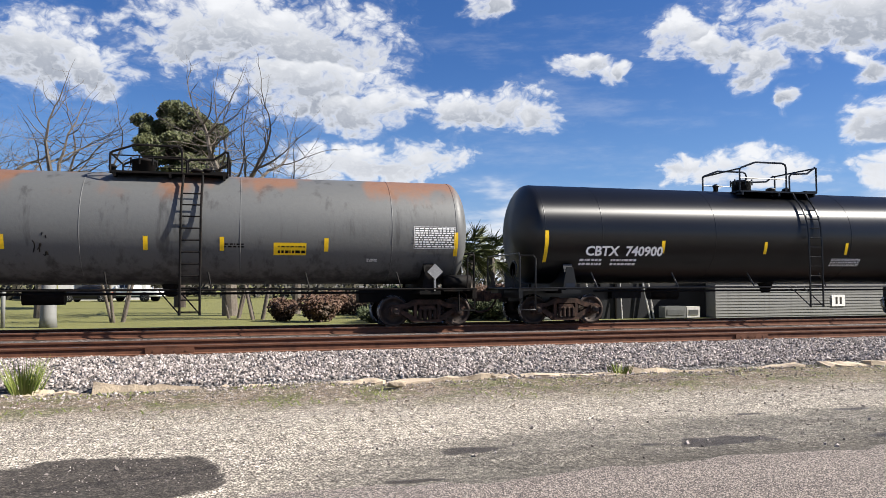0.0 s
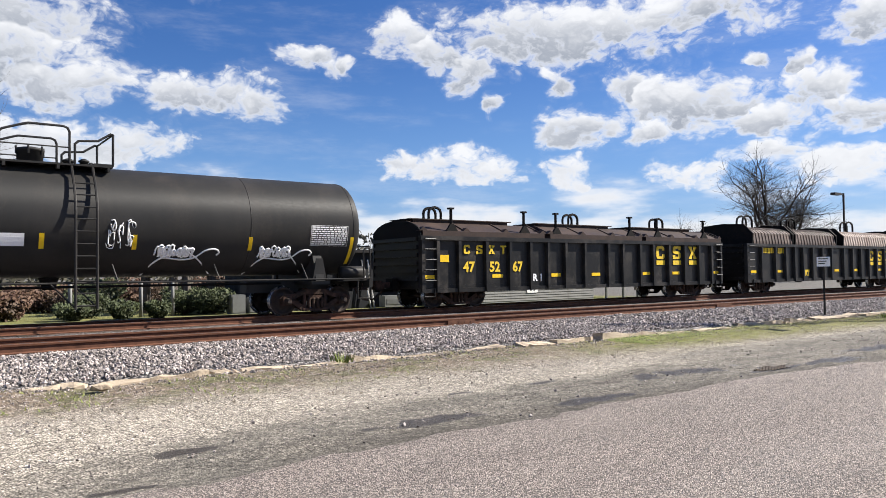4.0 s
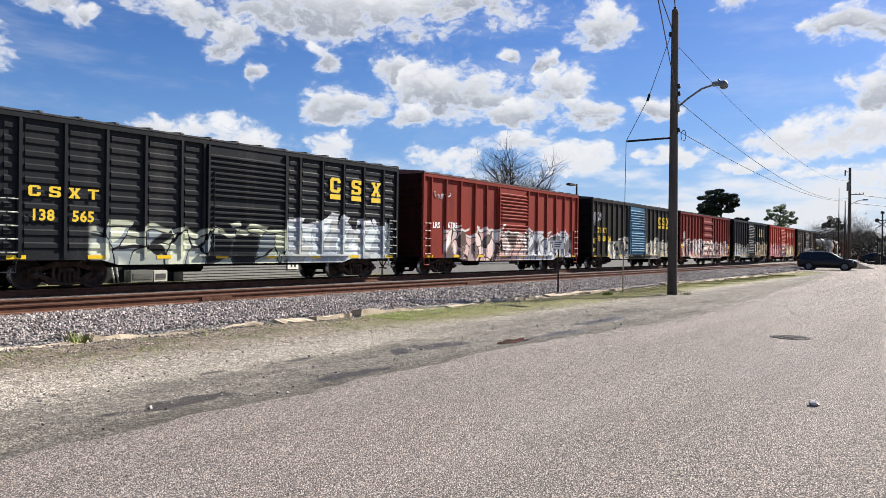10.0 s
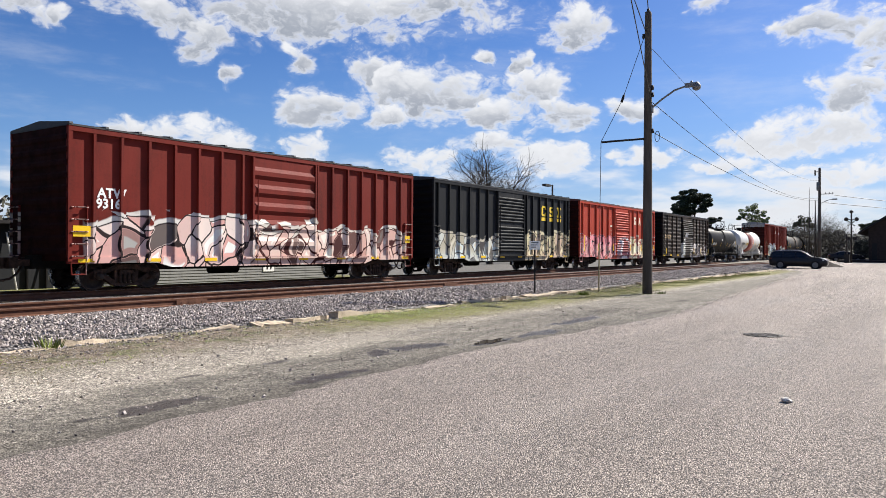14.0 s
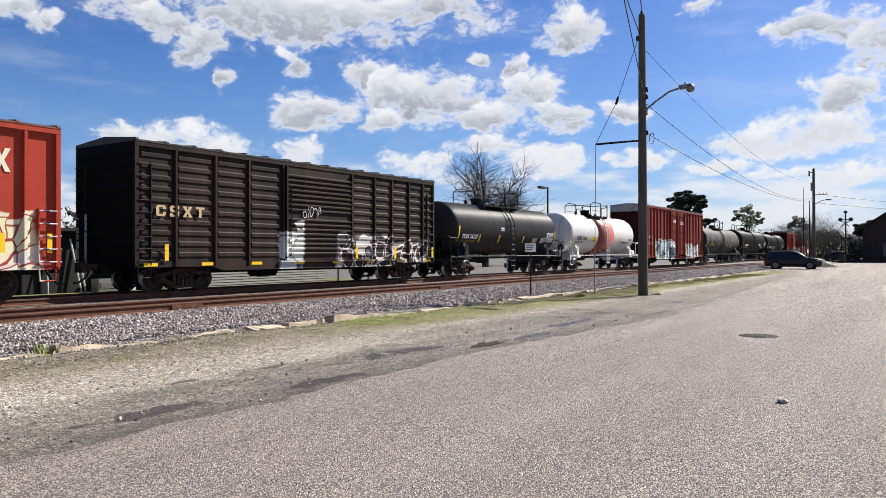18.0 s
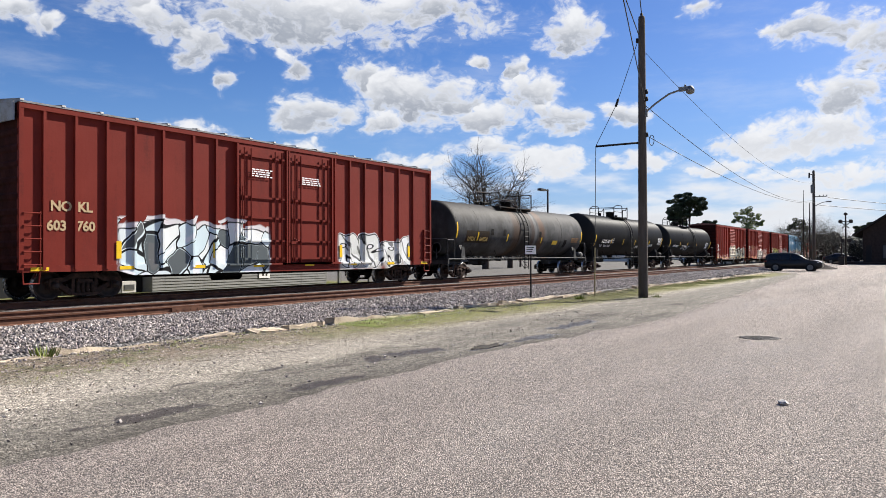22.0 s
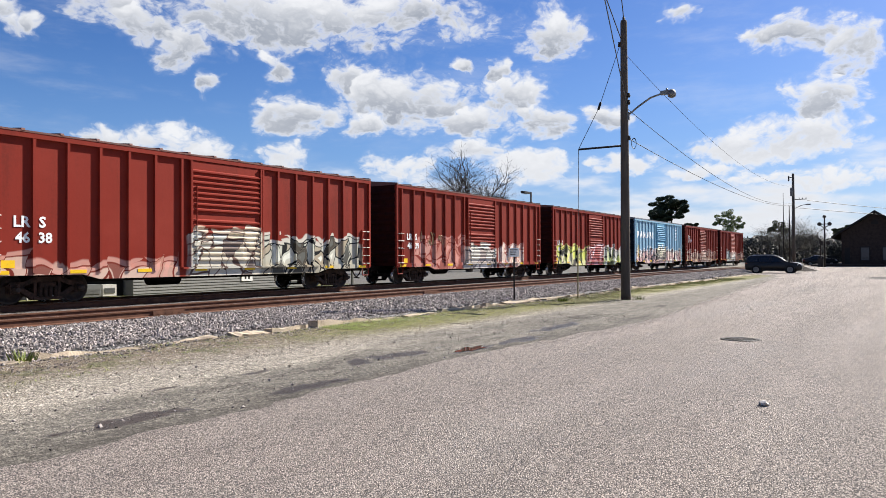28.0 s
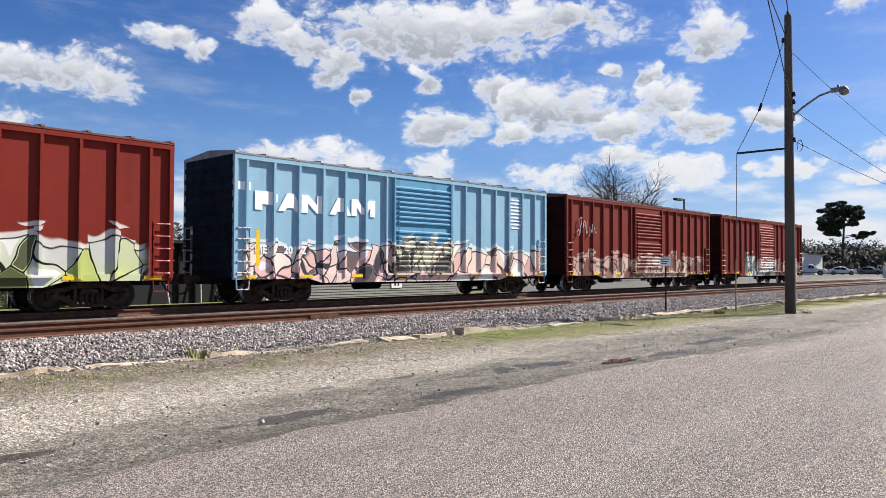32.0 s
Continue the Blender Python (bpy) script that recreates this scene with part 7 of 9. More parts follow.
    # bright red
    m = paint("bright_red_paint_graffiti", (0.3625, 0.0465, 0.02558), (0.25, 0.033, 0.01875), 0.3, 0.55, [(-7.8, -1.5, 2.05, (0.60, 0.20, 0.22), (0.66, 0.40, 0.34), (0.022, 0.018, 0.018), "round"), (-0.9, 1.6, 1.95, (0.24, 0.035, 0.03), (0.05, 0.06, 0.12), (0.62, 0.60, 0.62)), (2.0, 7.4, 1.95, (0.72, 0.68, 0.42), (0.74, 0.66, 0.56), (0.30, 0.06, 0.05))], seed=71, fade=(0.4125, 0.0651, 0.03565))
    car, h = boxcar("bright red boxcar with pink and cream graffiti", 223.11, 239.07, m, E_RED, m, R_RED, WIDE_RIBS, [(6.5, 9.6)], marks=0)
    for i in range(4):
        bm = B()
        a = 10.9 - h + i * 1.12
        p = [[(0.1, 0), (0.38, 0), (0.44, 0.08), (0.44, 0.3), (0.24, 0.3), (0.24, 0.2), (0.3, 0.2), (0.3, 0.12), (0.16, 0.12), (0.14, 0.15), (0.14, 0.45), (0.16, 0.48), (0.3, 0.48), (0.3, 0.4), (0.44, 0.4), (0.44, 0.52), (0.36, 0.6), (0.1, 0.6), (0, 0.5), (0, 0.1)],
             [(0, 0), (0.13, 0), (0.16, 0.13), (0.28, 0.13), (0.31, 0), (0.44, 0), (0.29, 0.6), (0.15, 0.6)],
             [(0.15, 0), (0.28, 0), (0.28, 0.48), (0.42, 0.48), (0.42, 0.6), (0, 0.6), (0, 0.48), (0.15, 0.48)],
             [(0, 0), (0.14, 0), (0.22, 0.2), (0.3, 0), (0.44, 0), (0.28, 0.3), (0.44, 0.6), (0.3, 0.6), (0.22, 0.4), (0.14, 0.6), (0, 0.6), (0.16, 0.3)]][i]
        prism(bm, [(a + u, 3.3 + v) for u, v in p], Y - 0.004, Y + 0.004)
        part("emblem", bm, M_LETTER_P, car, "painted cream block mark")
    writing("lettering", "S", 0.36, M_LETTER_P, car, 1.95 - h, Y, 2.28, 1.0)
    plate(car, M_LETTER_P, 5.78 - h, 6.14 - h, 2.98, 3.1, Y, "stencil", "small white painted block")
    for z in (2.38, 2.62):
        plate(car, M_LETTER_P, 5.92 - h, 5.96 - h, z, z + 0.15, Y, "stencil", "small white painted block")
    for a in (3.3, 6.22, 9.9, 12.4, 14.4, 15.6):
        plate(car, M_YELLOW, a - h, a + 0.13 - h, 1.25, 1.75, Y - 0.07, "reflector", "yellow reflective strip")
    plate(car, M_YELLOW, 0.75 - h, 0.85 - h, 1.2, 2.3, Y - 0.07, "reflector", "yellow reflective strip")
    # dark weathered, pressed panels
    m = paint("weathered_brown_black_paint", (0.0185, 0.0145, 0.012), (0.052, 0.030, 0.020), 0.5, 0.6, [(1.0, 7.2, 1.6, (0.030, 0.022, 0.018), (0.055, 0.036, 0.028), (0.62, 0.56, 0.52)), (-2.2, -0.9, 1.9, (0.5985, 0.5814, 0.5301), (0.513, 0.513, 0.4959), BLACK)], seed=83)
    car, h = boxcar("weathered dark brown boxcar with pressed panels", 241.29, 257.05, m, E_BLACK, m, R_BLACK, [1.44, 2.97, 4.4, 6.0, 9.84, 11.3, 12.5, 13.76, 14.85], [(6.1, 9.8)], panels=True, ladder_high=True)
    emblem(car, M_LETTER_C, 0.72 - h, 2.36, 0.34, Y - 0.05, 1.42, 4, False, 1.0, "reporting_mark")
    scribble(car, M_LETTER_W, 6.9 - h, 2.5, 1.0, 0.5, lambda z: Y - 0.1, 93, 5)
    for x in (1.0, 10.0, 12.6, 15.5):
        plate(car, M_YELLOW, x - h, x - h + 0.14, 1.0, 1.5, Y - 0.085, "reflector", "yellow reflective strip")
    # tall double-door car
    m = paint("brown_red_paint_graffiti", (0.1613, 0.02217, 0.01476), (0.09962, 0.0174, 0.01302), 0.3, 0.6, [(-6.6, -0.7, 2.05, (0.76, 0.77, 0.74), (0.60, 0.70, 0.72), BLACK), (3.0, 7.6, 1.75, (0.6327, 0.6327, 0.5985), (0.513, 0.513, 0.4703), BLACK, "round")], seed=97, fade=(0.19, 0.03038, 0.02015))
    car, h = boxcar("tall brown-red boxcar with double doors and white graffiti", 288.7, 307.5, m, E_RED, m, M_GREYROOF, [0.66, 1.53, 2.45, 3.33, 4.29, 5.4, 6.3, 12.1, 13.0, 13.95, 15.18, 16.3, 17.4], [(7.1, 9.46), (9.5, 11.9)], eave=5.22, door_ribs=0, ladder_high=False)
    bm = B()
    box(bm, -h - 0.135, -h - 0.09, -1.5, 1.5, 4.72, 5.2)
    part("end_sign", bm, M_GREYROOF, car, "grey panel with fine print across the top of the end")
    for text, a, z in (("NO", 0.84, 2.45), ("KL", 1.6, 2.45), ("603", 0.74, 1.92), ("760", 1.56, 1.92)):
        writing("lettering", text, 0.38, M_LETTER_C, car, a - h, Y, z, 0.95)
    for a in (2.75, 6.2, 12.4, 17.0):
        plate(car, M_YELLOW, a - h, a + 0.16 - h, 1.15, 1.65, Y - 0.01, "reflector", "yellow reflective strip")
    small_print(car, M_LETTER_W, 7.7 - h, 4.2, 1.0, 4, Y - 0.11, 0.04, 15)
    small_print(car, M_LETTER_W, 10.2 - h, 4.1, 1.0, 4, Y - 0.11, 0.04, 16)
    # rear group of red cars
    m = paint("lrs_red_paint", (0.225, 0.02619, 0.01541), (0.1475, 0.02145, 0.01428), 0.3, 0.58, [(-1.7, 1.6, 1.9, (0.6156, 0.5301, 0.3933), (0.5643, 0.5643, 0.513), (0.124, 0.0743, 0.0619)), (1.7, 7.2, 1.75, (0.5643, 0.5643, 0.4703), (0.405, 0.3402, 0.243), BLACK), (-7.6, -1.9, 1.0, (0.4455, 0.2025, 0.1458), (0.5985, 0.4275, 0.342), (0.174, 0.0268, 0.0174))], seed=103, fade=(0.26, 0.0372, 0.02294))
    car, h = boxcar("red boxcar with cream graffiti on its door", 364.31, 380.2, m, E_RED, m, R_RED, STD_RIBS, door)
    rear_marks(car, h, "4638", Y)
    m = paint("second_red_paint", (0.2088, 0.02496, 0.01476), (0.135, 0.0201, 0.01365), 0.35, 0.6, [(-6.5, -1.2, 1.95, (0.4455, 0.162, 0.1215), (0.513, 0.2565, 0.2137), (0.208, 0.0312, 0.0217)), (-1.6, 1.9, 1.7, (0.5985, 0.5643, 0.4959), (0.513, 0.4275, 0.3847), DARK), (2.2, 5.4, 1.75, (0.62, 0.46, 0.38), (0.64, 0.54, 0.46), (0.278, 0.0535, 0.0433), "round")], seed=113, fade=(0.2425, 0.03456, 0.02154))
    car, h = boxcar("red boxcar with pale worn tags", 382.12, 397.75, m, E_RED, m, R_RED, STD_RIBS, door)
    rear_marks(car, h, "4639", Y)
    scribble(car, M_LETTER_C, 1.9 - h, 1.75, 2.2, 0.75, lambda z: Y, 91, 7)
    m = paint("third_red_paint", (0.19, 0.02278, 0.01476), (0.1214, 0.01875, 0.01302), 0.3, 0.6, [(-7.2, -1.3, 1.75, LIME, CREAM, BLACK), (-1.7, 1.7, 1.9, (0.5985, 0.4275, 0.4275), (0.513, 0.171, 0.171), (0.278, 0.0356, 0.0303)), (1.8, 7.1, 1.75, (0.55, 0.55, 0.50), (0.55, 0.62, 0.20), BLACK)], seed=127, fade=(0.2175, 0.03116, 0.02015))
    car, h = boxcar("red boxcar with lime and white graffiti", 399.75, 415.4, m, E_RED, m, R_RED, STD_RIBS, door)
    rear_marks(car, h, "46", Y)
    m = paint("sky_blue_paint", (0.25, 0.43, 0.55), (0.16, 0.29, 0.38), 0.25, 0.5, [(-7.6, 0.2, 1.8, (0.80, 0.70, 0.62), (0.74, 0.46, 0.42), (0.05, 0.05, 0.06)), (0.0, 7.6, 1.75, (0.78, 0.62, 0.52), (0.70, 0.44, 0.40), (0.06, 0.05, 0.06))], seed=131, fade=(0.31, 0.48, 0.59))
    dblue = paint("blue_ribbed_door", (0.1215, 0.2997, 0.4455), (0.0681, 0.161, 0.235), 0.3, 0.5, [(-2, 2, 1.9, (0.5985, 0.5643, 0.4275), (0.5301, 0.4275, 0.342), (0.0619, 0.0619, 0.0619))], seed=137)
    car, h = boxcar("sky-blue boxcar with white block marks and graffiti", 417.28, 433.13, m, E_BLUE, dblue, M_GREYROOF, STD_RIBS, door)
    wide = 0.86
    shapes = [[(0, 0), (0.3, 0), (0.3, 0.3), (0.8, 0.3), (0.95, 0.5), (0.95, 0.85), (0.8, 1), (0, 1)], [(0, 0), (0.3, 0), (0.4, 0.2), (0.7, 0.2), (0.8, 0), (1.08, 0), (0.72, 1), (0.4, 1)],
              [(0, 0), (0.28, 0), (0.28, 0.55), (0.7, 0), (1, 0), (1, 1), (0.72, 1), (0.72, 0.45), (0.3, 1), (0, 1)]]
    shapes.append([(0, 0), (0.26, 0), (0.26, 0.55), (0.5, 0.12), (0.74, 0.12), (0.98, 0.55), (0.98, 0), (1.24, 0), (1.24, 1), (0.92, 1), (0.62, 0.48), (0.32, 1), (0, 1)])
    seq = [(0, shapes[0]), (0.95, shapes[1]), (2.0, shapes[2]), (3.3, shapes[1]), (4.4, shapes[3])]
    for a, p in seq:
        bm = B()
        prism(bm, [(0.74 - h + (a + u) * 0.86, 2.93 + v * 0.58) for u, v in p], Y - 0.012, Y + 0.004)
        part("emblem", bm, M_LETTER_W, car, "painted white block mark")
    plate(car, M_LETTER_W, 0.15 - h, 0.6 - h, 3.5, 3.75, Y, "emblem", "painted white block mark")
    bm = B()
    for i in range(9):
        z = 2.85 + i * 0.15
        w = math.sqrt(max(0.02, 0.5 - (z - 3.45) ** 2)) * 0.75
        box(bm, 13.65 - h - w, 13.65 - h + w, Y - 0.006, Y + 0.004, z, z + 0.06)
    part("emblem", bm, M_LETTER_W, car, "pale banded globe-like mark")
    writing("lettering", "20162", 0.34, M_LETTER_W, car, 1.8 - h, Y, 1.6, 1.0)
    writing("lettering", "MEC", 0.34, M_LETTER_W, car, 0.76 - h, Y, 1.6, 1.0)
    plate(car, M_YELLOW, 0.75 - h, 0.88 - h, 1.2, 2.3, Y - 0.08, "reflector", "yellow reflective strip")
    m = paint("brown_red_rear_paint", (0.1738, 0.02496, 0.01612), (0.104, 0.01875, 0.01302), 0.35, 0.6, [(-7.3, 7.0, 1.6, (0.4455, 0.2916, 0.2268), (0.5301, 0.4446, 0.3591), (0.139, 0.0268, 0.0217))], seed=139, fade=(0.19, 0.03178, 0.02154))
    car, h = boxcar("brown-red boxcar with a white tag and pale graffiti", 434.76, 450.68, m, E_RED, m, R_RED, STD_RIBS, door)
    scribble(car, M_LETTER_W, 0.8 - h, 2.7, 1.8, 1.0, lambda z: Y - 0.08, 61, 7)
    m = paint("last_red_paint", (0.165, 0.02217, 0.01541), (0.104, 0.01875, 0.01302), 0.35, 0.6, [(-3.6, -1.8, 1.9, (0.4703, 0.5301, 0.4703), PALE, DARK), (-1.7, 2.0, 1.5, (0.5643, 0.4275, 0.3591), PALE, DARK), (2.0, 7.4, 1.5, (0.4455, 0.324, 0.2673), (0.208, 0.0535, 0.0433), DARK)], seed=149)
    brd = paint("bright_door_paint", (0.2787, 0.06711, 0.04805), (0.1862, 0.0558, 0.04185), 0.3, 0.55, [(-2, 2, 1.6, (0.5985, 0.4275, 0.3591), PALE, DARK)], seed=151)
    boxcar("dark red boxcar with a brighter door at the train's rear", 452.5, 468.19, m, E_RED, brd, R_RED, STD_RIBS, door)


make_tank_cars()
make_gondolas()
make_boxcars()

# ---- the surroundings ----
M_BARK = worn("grey_bark", (0.104, 0.0842, 0.068), (0.181, 0.162, 0.139), 0.5, 5, 0.9, bump=0.01)
M_DARKBARK = worn("dark_bark", (0.0389, 0.0292, 0.0233), (0.0713, 0.0583, 0.0486), 0.5, 5, 0.9, bump=0.01)
M_MOSSBARK = worn("mossy_grey_bark", (0.058, 0.052, 0.042), (0.105, 0.098, 0.080), 0.5, 3, 0.9, bump=0.01)
M_POLE = worn("weathered_pole_wood", (0.0648, 0.0531, 0.0428), (0.123, 0.107, 0.0907), 0.5, 4, 0.9, bump=0.008, streak=True)
M_WIRE = worn("black_cable", (0.00972, 0.00972, 0.0104), (0.0194, 0.0194, 0.0194), 0.3, 5, 0.6)
M_ALU = worn("dull_aluminium", (0.194, 0.194, 0.188), (0.117, 0.113, 0.11), 0.4, 5, 0.5, 0.5)
M_SIDING = worn("grey_siding", (0.194, 0.194, 0.185), (0.13, 0.126, 0.12), 0.3, 2, 0.7)
M_NAVY = worn("dark_navy_board", (0.00778, 0.00907, 0.0117), (0.0162, 0.0162, 0.0181), 0.4, 2, 0.7)
M_BOXGREY = worn("grey_cabinet_paint", (0.15, 0.155, 0.15), (0.09, 0.09, 0.085), 0.3, 3, 0.6)
M_BRICK = worn("dark_brown_brick", (0.0389, 0.0272, 0.022), (0.0227, 0.0181, 0.0162), 0.45, 3, 0.85)
M_SHINGLE = worn("dark_shingle", (0.0227, 0.0207, 0.0201), (0.0356, 0.0324, 0.0305), 0.4, 4, 0.9)
M_WINDOW = worn("dull_window_glass", (0.0583, 0.0648, 0.0745), (0.0324, 0.0356, 0.0389), 0.3, 1, 0.12)
M_CAR = worn("dark_grey_car_paint", (0.010, 0.009, 0.009), (0.014, 0.012, 0.012), 0.2, 3, 0.35, 0.0, bump=0.0, spec=0.35)
M_GLASS = worn("dark_car_glass", (0.00778, 0.00842, 0.00972), (0.013, 0.013, 0.0143), 0.2, 2, 0.06, bump=0.0, spec=0.5)
M_RUBBER = worn("tyre_rubber", (0.0117, 0.0117, 0.0117), (0.0259, 0.0246, 0.0233), 0.4, 8, 0.85)
M_WHITECAR = worn("white_car_paint", (0.6412, 0.6412, 0.6327), (0.462, 0.462, 0.446), 0.2, 2, 0.3, bump=0.0)
M_LAMP = worn("lamp_lens", (0.6412, 0.6327, 0.5985), (0.462, 0.446, 0.385), 0.2, 4, 0.2)
M_LITTER = worn("crumpled_litter", (0.55, 0.52, 0.48), (0.2, 0.18, 0.16), 0.4, 18, 0.7)
M_IRON = worn("cast_iron", (0.0292, 0.0272, 0.0259), (0.0648, 0.0518, 0.0421), 0.5, 12, 0.6, 0.4, 0.01)


def leaf_material(name, a, b, edge):
    m, g, bs = material(name)
    rnd = g.put("ShaderNodeNewGeometry").outputs["Random Per Island"]
    co = g.put("ShaderNodeTexCoord").outputs["Object"]
    c = g.mix(rnd, a, b)
    c = g.mix(g.math("MULTIPLY", g.step(g.noise(co, 0.5, 3), 0.5, 0.65), 0.6), c, edge)
    finish(g, bs, c, 0.7, 0, None, 0, 0.3)
    return m


L_OAK = leaf_material("evergreen_leaves", (0.032, 0.042, 0.016), (0.085, 0.092, 0.034), (0.055, 0.055, 0.022))
L_PINE = leaf_material("pine_needles", (0.024, 0.036, 0.018), (0.058, 0.076, 0.034), (0.035, 0.042, 0.022))
L_FRESH = leaf_material("fresh_leaves", (0.14, 0.18, 0.06), (0.27, 0.30, 0.12), (0.15, 0.16, 0.075))
L_PALM = leaf_material("palm_fronds", (0.0389, 0.0518, 0.0162), (0.104, 0.11, 0.0454), (0.143, 0.123, 0.0648))
L_SHRUB = leaf_material("russet_shrub", (0.0648, 0.0324, 0.0227), (0.11, 0.0648, 0.0389), (0.0389, 0.0324, 0.0194))
L_HEDGE = leaf_material("shrub_leaves", (0.0227, 0.0324, 0.0117), (0.0583, 0.0713, 0.0259), (0.0324, 0.0324, 0.0194))
L_WOODS = leaf_material("far_woods_leaves", (0.026, 0.026, 0.017), (0.050, 0.046, 0.032), (0.048, 0.041, 0.030))
L_BLADE = leaf_material("grass_blade_tints", (0.10, 0.15, 0.02), (0.20, 0.22, 0.05), (0.22, 0.20, 0.08))


class Soup:
    """Collects many small faces for one mesh."""

    def __init__(self):
        self.v, self.f = [], []

    def tube(self, a, b, ra, rb, n):
        a, b = Vector(a), Vector(b)
        d = (b - a).normalized()
        u = d.orthogonal().normalized()
        w = d.cross(u)
        k = len(self.v)
        for c, r in ((a, ra), (b, rb)):
            for i in range(n):
                t = 2 * math.pi * i / n
                self.v.append(tuple(c + r * (math.cos(t) * u + math.sin(t) * w)))
        for i in range(n):
            self.f.append((k + i, k + (i + 1) % n, k + n + (i + 1) % n, k + n + i))

    def quad(self, c, u, w):
        k = len(self.v)
        c, u, w = Vector(c), Vector(u), Vector(w)
        self.v += [tuple(c - u - w), tuple(c + u - w * 0.6), tuple(c + u * 0.9 + w), tuple(c - u * 0.7 + w * 0.9)]
        self.f.append((k, k + 1, k + 2, k + 3))

    def blade(self, a, tip, side):
        k = len(self.v)
        a, tip, side = Vector(a), Vector(tip), Vector(side)
        self.v += [tuple(a - side), tuple(a + side), tuple(tip)]
        self.f.append((k, k + 1, k + 2))

    def mesh(self, name, mat):
        me = bpy.data.meshes.new(name)
        me.from_pydata(self.v, [], self.f)
        me.materials.append(mat)
        return me


def grow(soup, rng, p, d, length, r, depth, spread, up, twigs):
    """A limb in bent steps that forks as it goes."""
    steps_ = 4 if depth > 1 else 3
    for i in range(steps_):
        q = p + d * length / steps_
        r2 = r * (0.86 if depth > 0 else 0.7)
        soup.tube(p, q, r, r2, 6 if r > 0.08 else (4 if r > 0.025 else 3))
        p, r = q, r2
        d = (d + Vector((rng.uniform(-1, 1), rng.uniform(-1, 1), rng.uniform(-0.8, 0.8) + up)) * 0.30).normalized()
        if depth > 0 and i > 0:
            for _ in range(twigs if i < steps_ - 1 else 1):
                side = Vector((rng.uniform(-1, 1), rng.uniform(-1, 1), rng.uniform(-0.35, 0.5))).normalized()
                e = (d * (1 - spread) + side * spread).normalized()
                grow(soup, rng, p, e, length * rng.uniform(0.55, 0.8), r * rng.uniform(0.5, 0.68), depth - 1, spread, up, twigs)
    if depth > 0:
        grow(soup, rng, p, d, length * 0.72, r * 0.9, depth - 1, spread, up, twigs)


def bare_tree(x, y, height, seed, label, lean=(0, 0), stems=1, depth=4, r=0.24, mat=None, group="bare trees", spread=0.55, fork=0.28, twigs=2):
    t = thing("bare_tree", label, "tree", group)
    t.matrix_basis = pose(x, y, land(x, y) - 0.05)
    rng = random.Random(seed)
    trunk, crown = Soup(), Soup()
    for s in range(stems):
        a = rng.uniform(0, 6.28)
        d = Vector((lean[0] + (0.22 * math.cos(a) if stems > 1 else 0), lean[1] + (0.22 * math.sin(a) if stems > 1 else 0), 1)).normalized()
        p = Vector((0.2 * math.cos(a), 0.2 * math.sin(a), 0)) if stems > 1 else Vector((0, 0, 0))
        top = height * fork
        n = 5
        rr = r
        for i in range(n):
            q = p + d * top / n
            trunk.tube(p, q, rr, rr * 0.94, 9)
            p, rr = q, rr * 0.94
            d = (d + Vector((rng.uniform(-1, 1), rng.uniform(-1, 1), 0.3)) * 0.06).normalized()
        for k in range(3 if stems > 1 else 4):
            side = Vector((rng.uniform(-1, 1), rng.uniform(-1, 1), 0.35)).normalized()
            e = (d * 0.55 + side * 0.65).normalized() if k else d
            grow(crown, rng, p, e, height * 0.25, rr * (0.62 if k else 0.8), depth - 1, spread, 0.12, twigs)
    part("trunk", trunk.mesh("trunk", mat or M_BARK), None, t)
    part("crown", crown.mesh("crown", mat or M_BARK), None, t, "bare twiggy branches")
    return t


def clump(soup, rng, c, rx, rz, n, size):
    for _ in range(n):
        a, b = rng.uniform(0, 6.283), math.asin(rng.uniform(-1, 1))
        k = rng.uniform(0.55, 1.0) ** 0.5
        p = c + Vector((math.cos(a) * math.cos(b) * rx * k, math.sin(a) * math.cos(b) * rx * k, math.sin(b) * rz * k))
        u = Vector((rng.uniform(-1, 1), rng.uniform(-1, 1), rng.uniform(-1, 1))).normalized()
        w = u.orthogonal().normalized()
        s = size * rng.uniform(0.6, 1.3)
        soup.quad(p, u * s, w * s * 0.7)


def leafy_tree(name, x, y, base, height, crowns, seed, label, leaf, r=0.25, size=0.2, per=260, group="", bark=None):
    """crowns: (dx, dy, z, rx, rz) of the crown's lobes; each is many small leaves round limbs."""
    t = thing(name, label, "tree", group)
    t.matrix_basis = pose(x, y, base)
    rng = random.Random(seed)
    trunk, lv = Soup(), Soup()
    p, d, rr = Vector((0, 0, 0)), Vector((0, 0, 1)), r
    for i in range(6):
        q = p + d * height * 0.8 / 6
        trunk.tube(p, q, rr, rr * 0.88, 8)
        p, rr = q, rr * 0.88
        d = (d + Vector((rng.uniform(-1, 1), rng.uniform(-1, 1), 0.5)) * 0.05).normalized()
    for dx, dy, z, rx, rz in crowns:
        a = Vector((dx * 0.15, dy * 0.15, min(z - rz * 0.6, height * 0.75)))
        c = Vector((dx, dy, z))
        trunk.tube(a, c, r * 0.3, r * 0.1, 5)
        for _ in range(9):
            o = Vector((rng.uniform(-1, 1), rng.uniform(-1, 1), rng.uniform(-0.8, 0.9)))
            o = Vector((o.x * rx * 0.75, o.y * rx * 0.75, o.z * rz * 0.75))
            trunk.tube(a * 0.4 + c * 0.6, c + o, r * 0.10, 0.015, 3)
            clump(lv, rng, c + o, rx * rng.uniform(0.28, 0.5), rz * rng.uniform(0.22, 0.42), per // 9, size)
    part("trunk", trunk.mesh("trunk", bark or M_DARKBARK), None, t)
    part("crown", lv.mesh("crown", leaf), None, t, "")
    return t


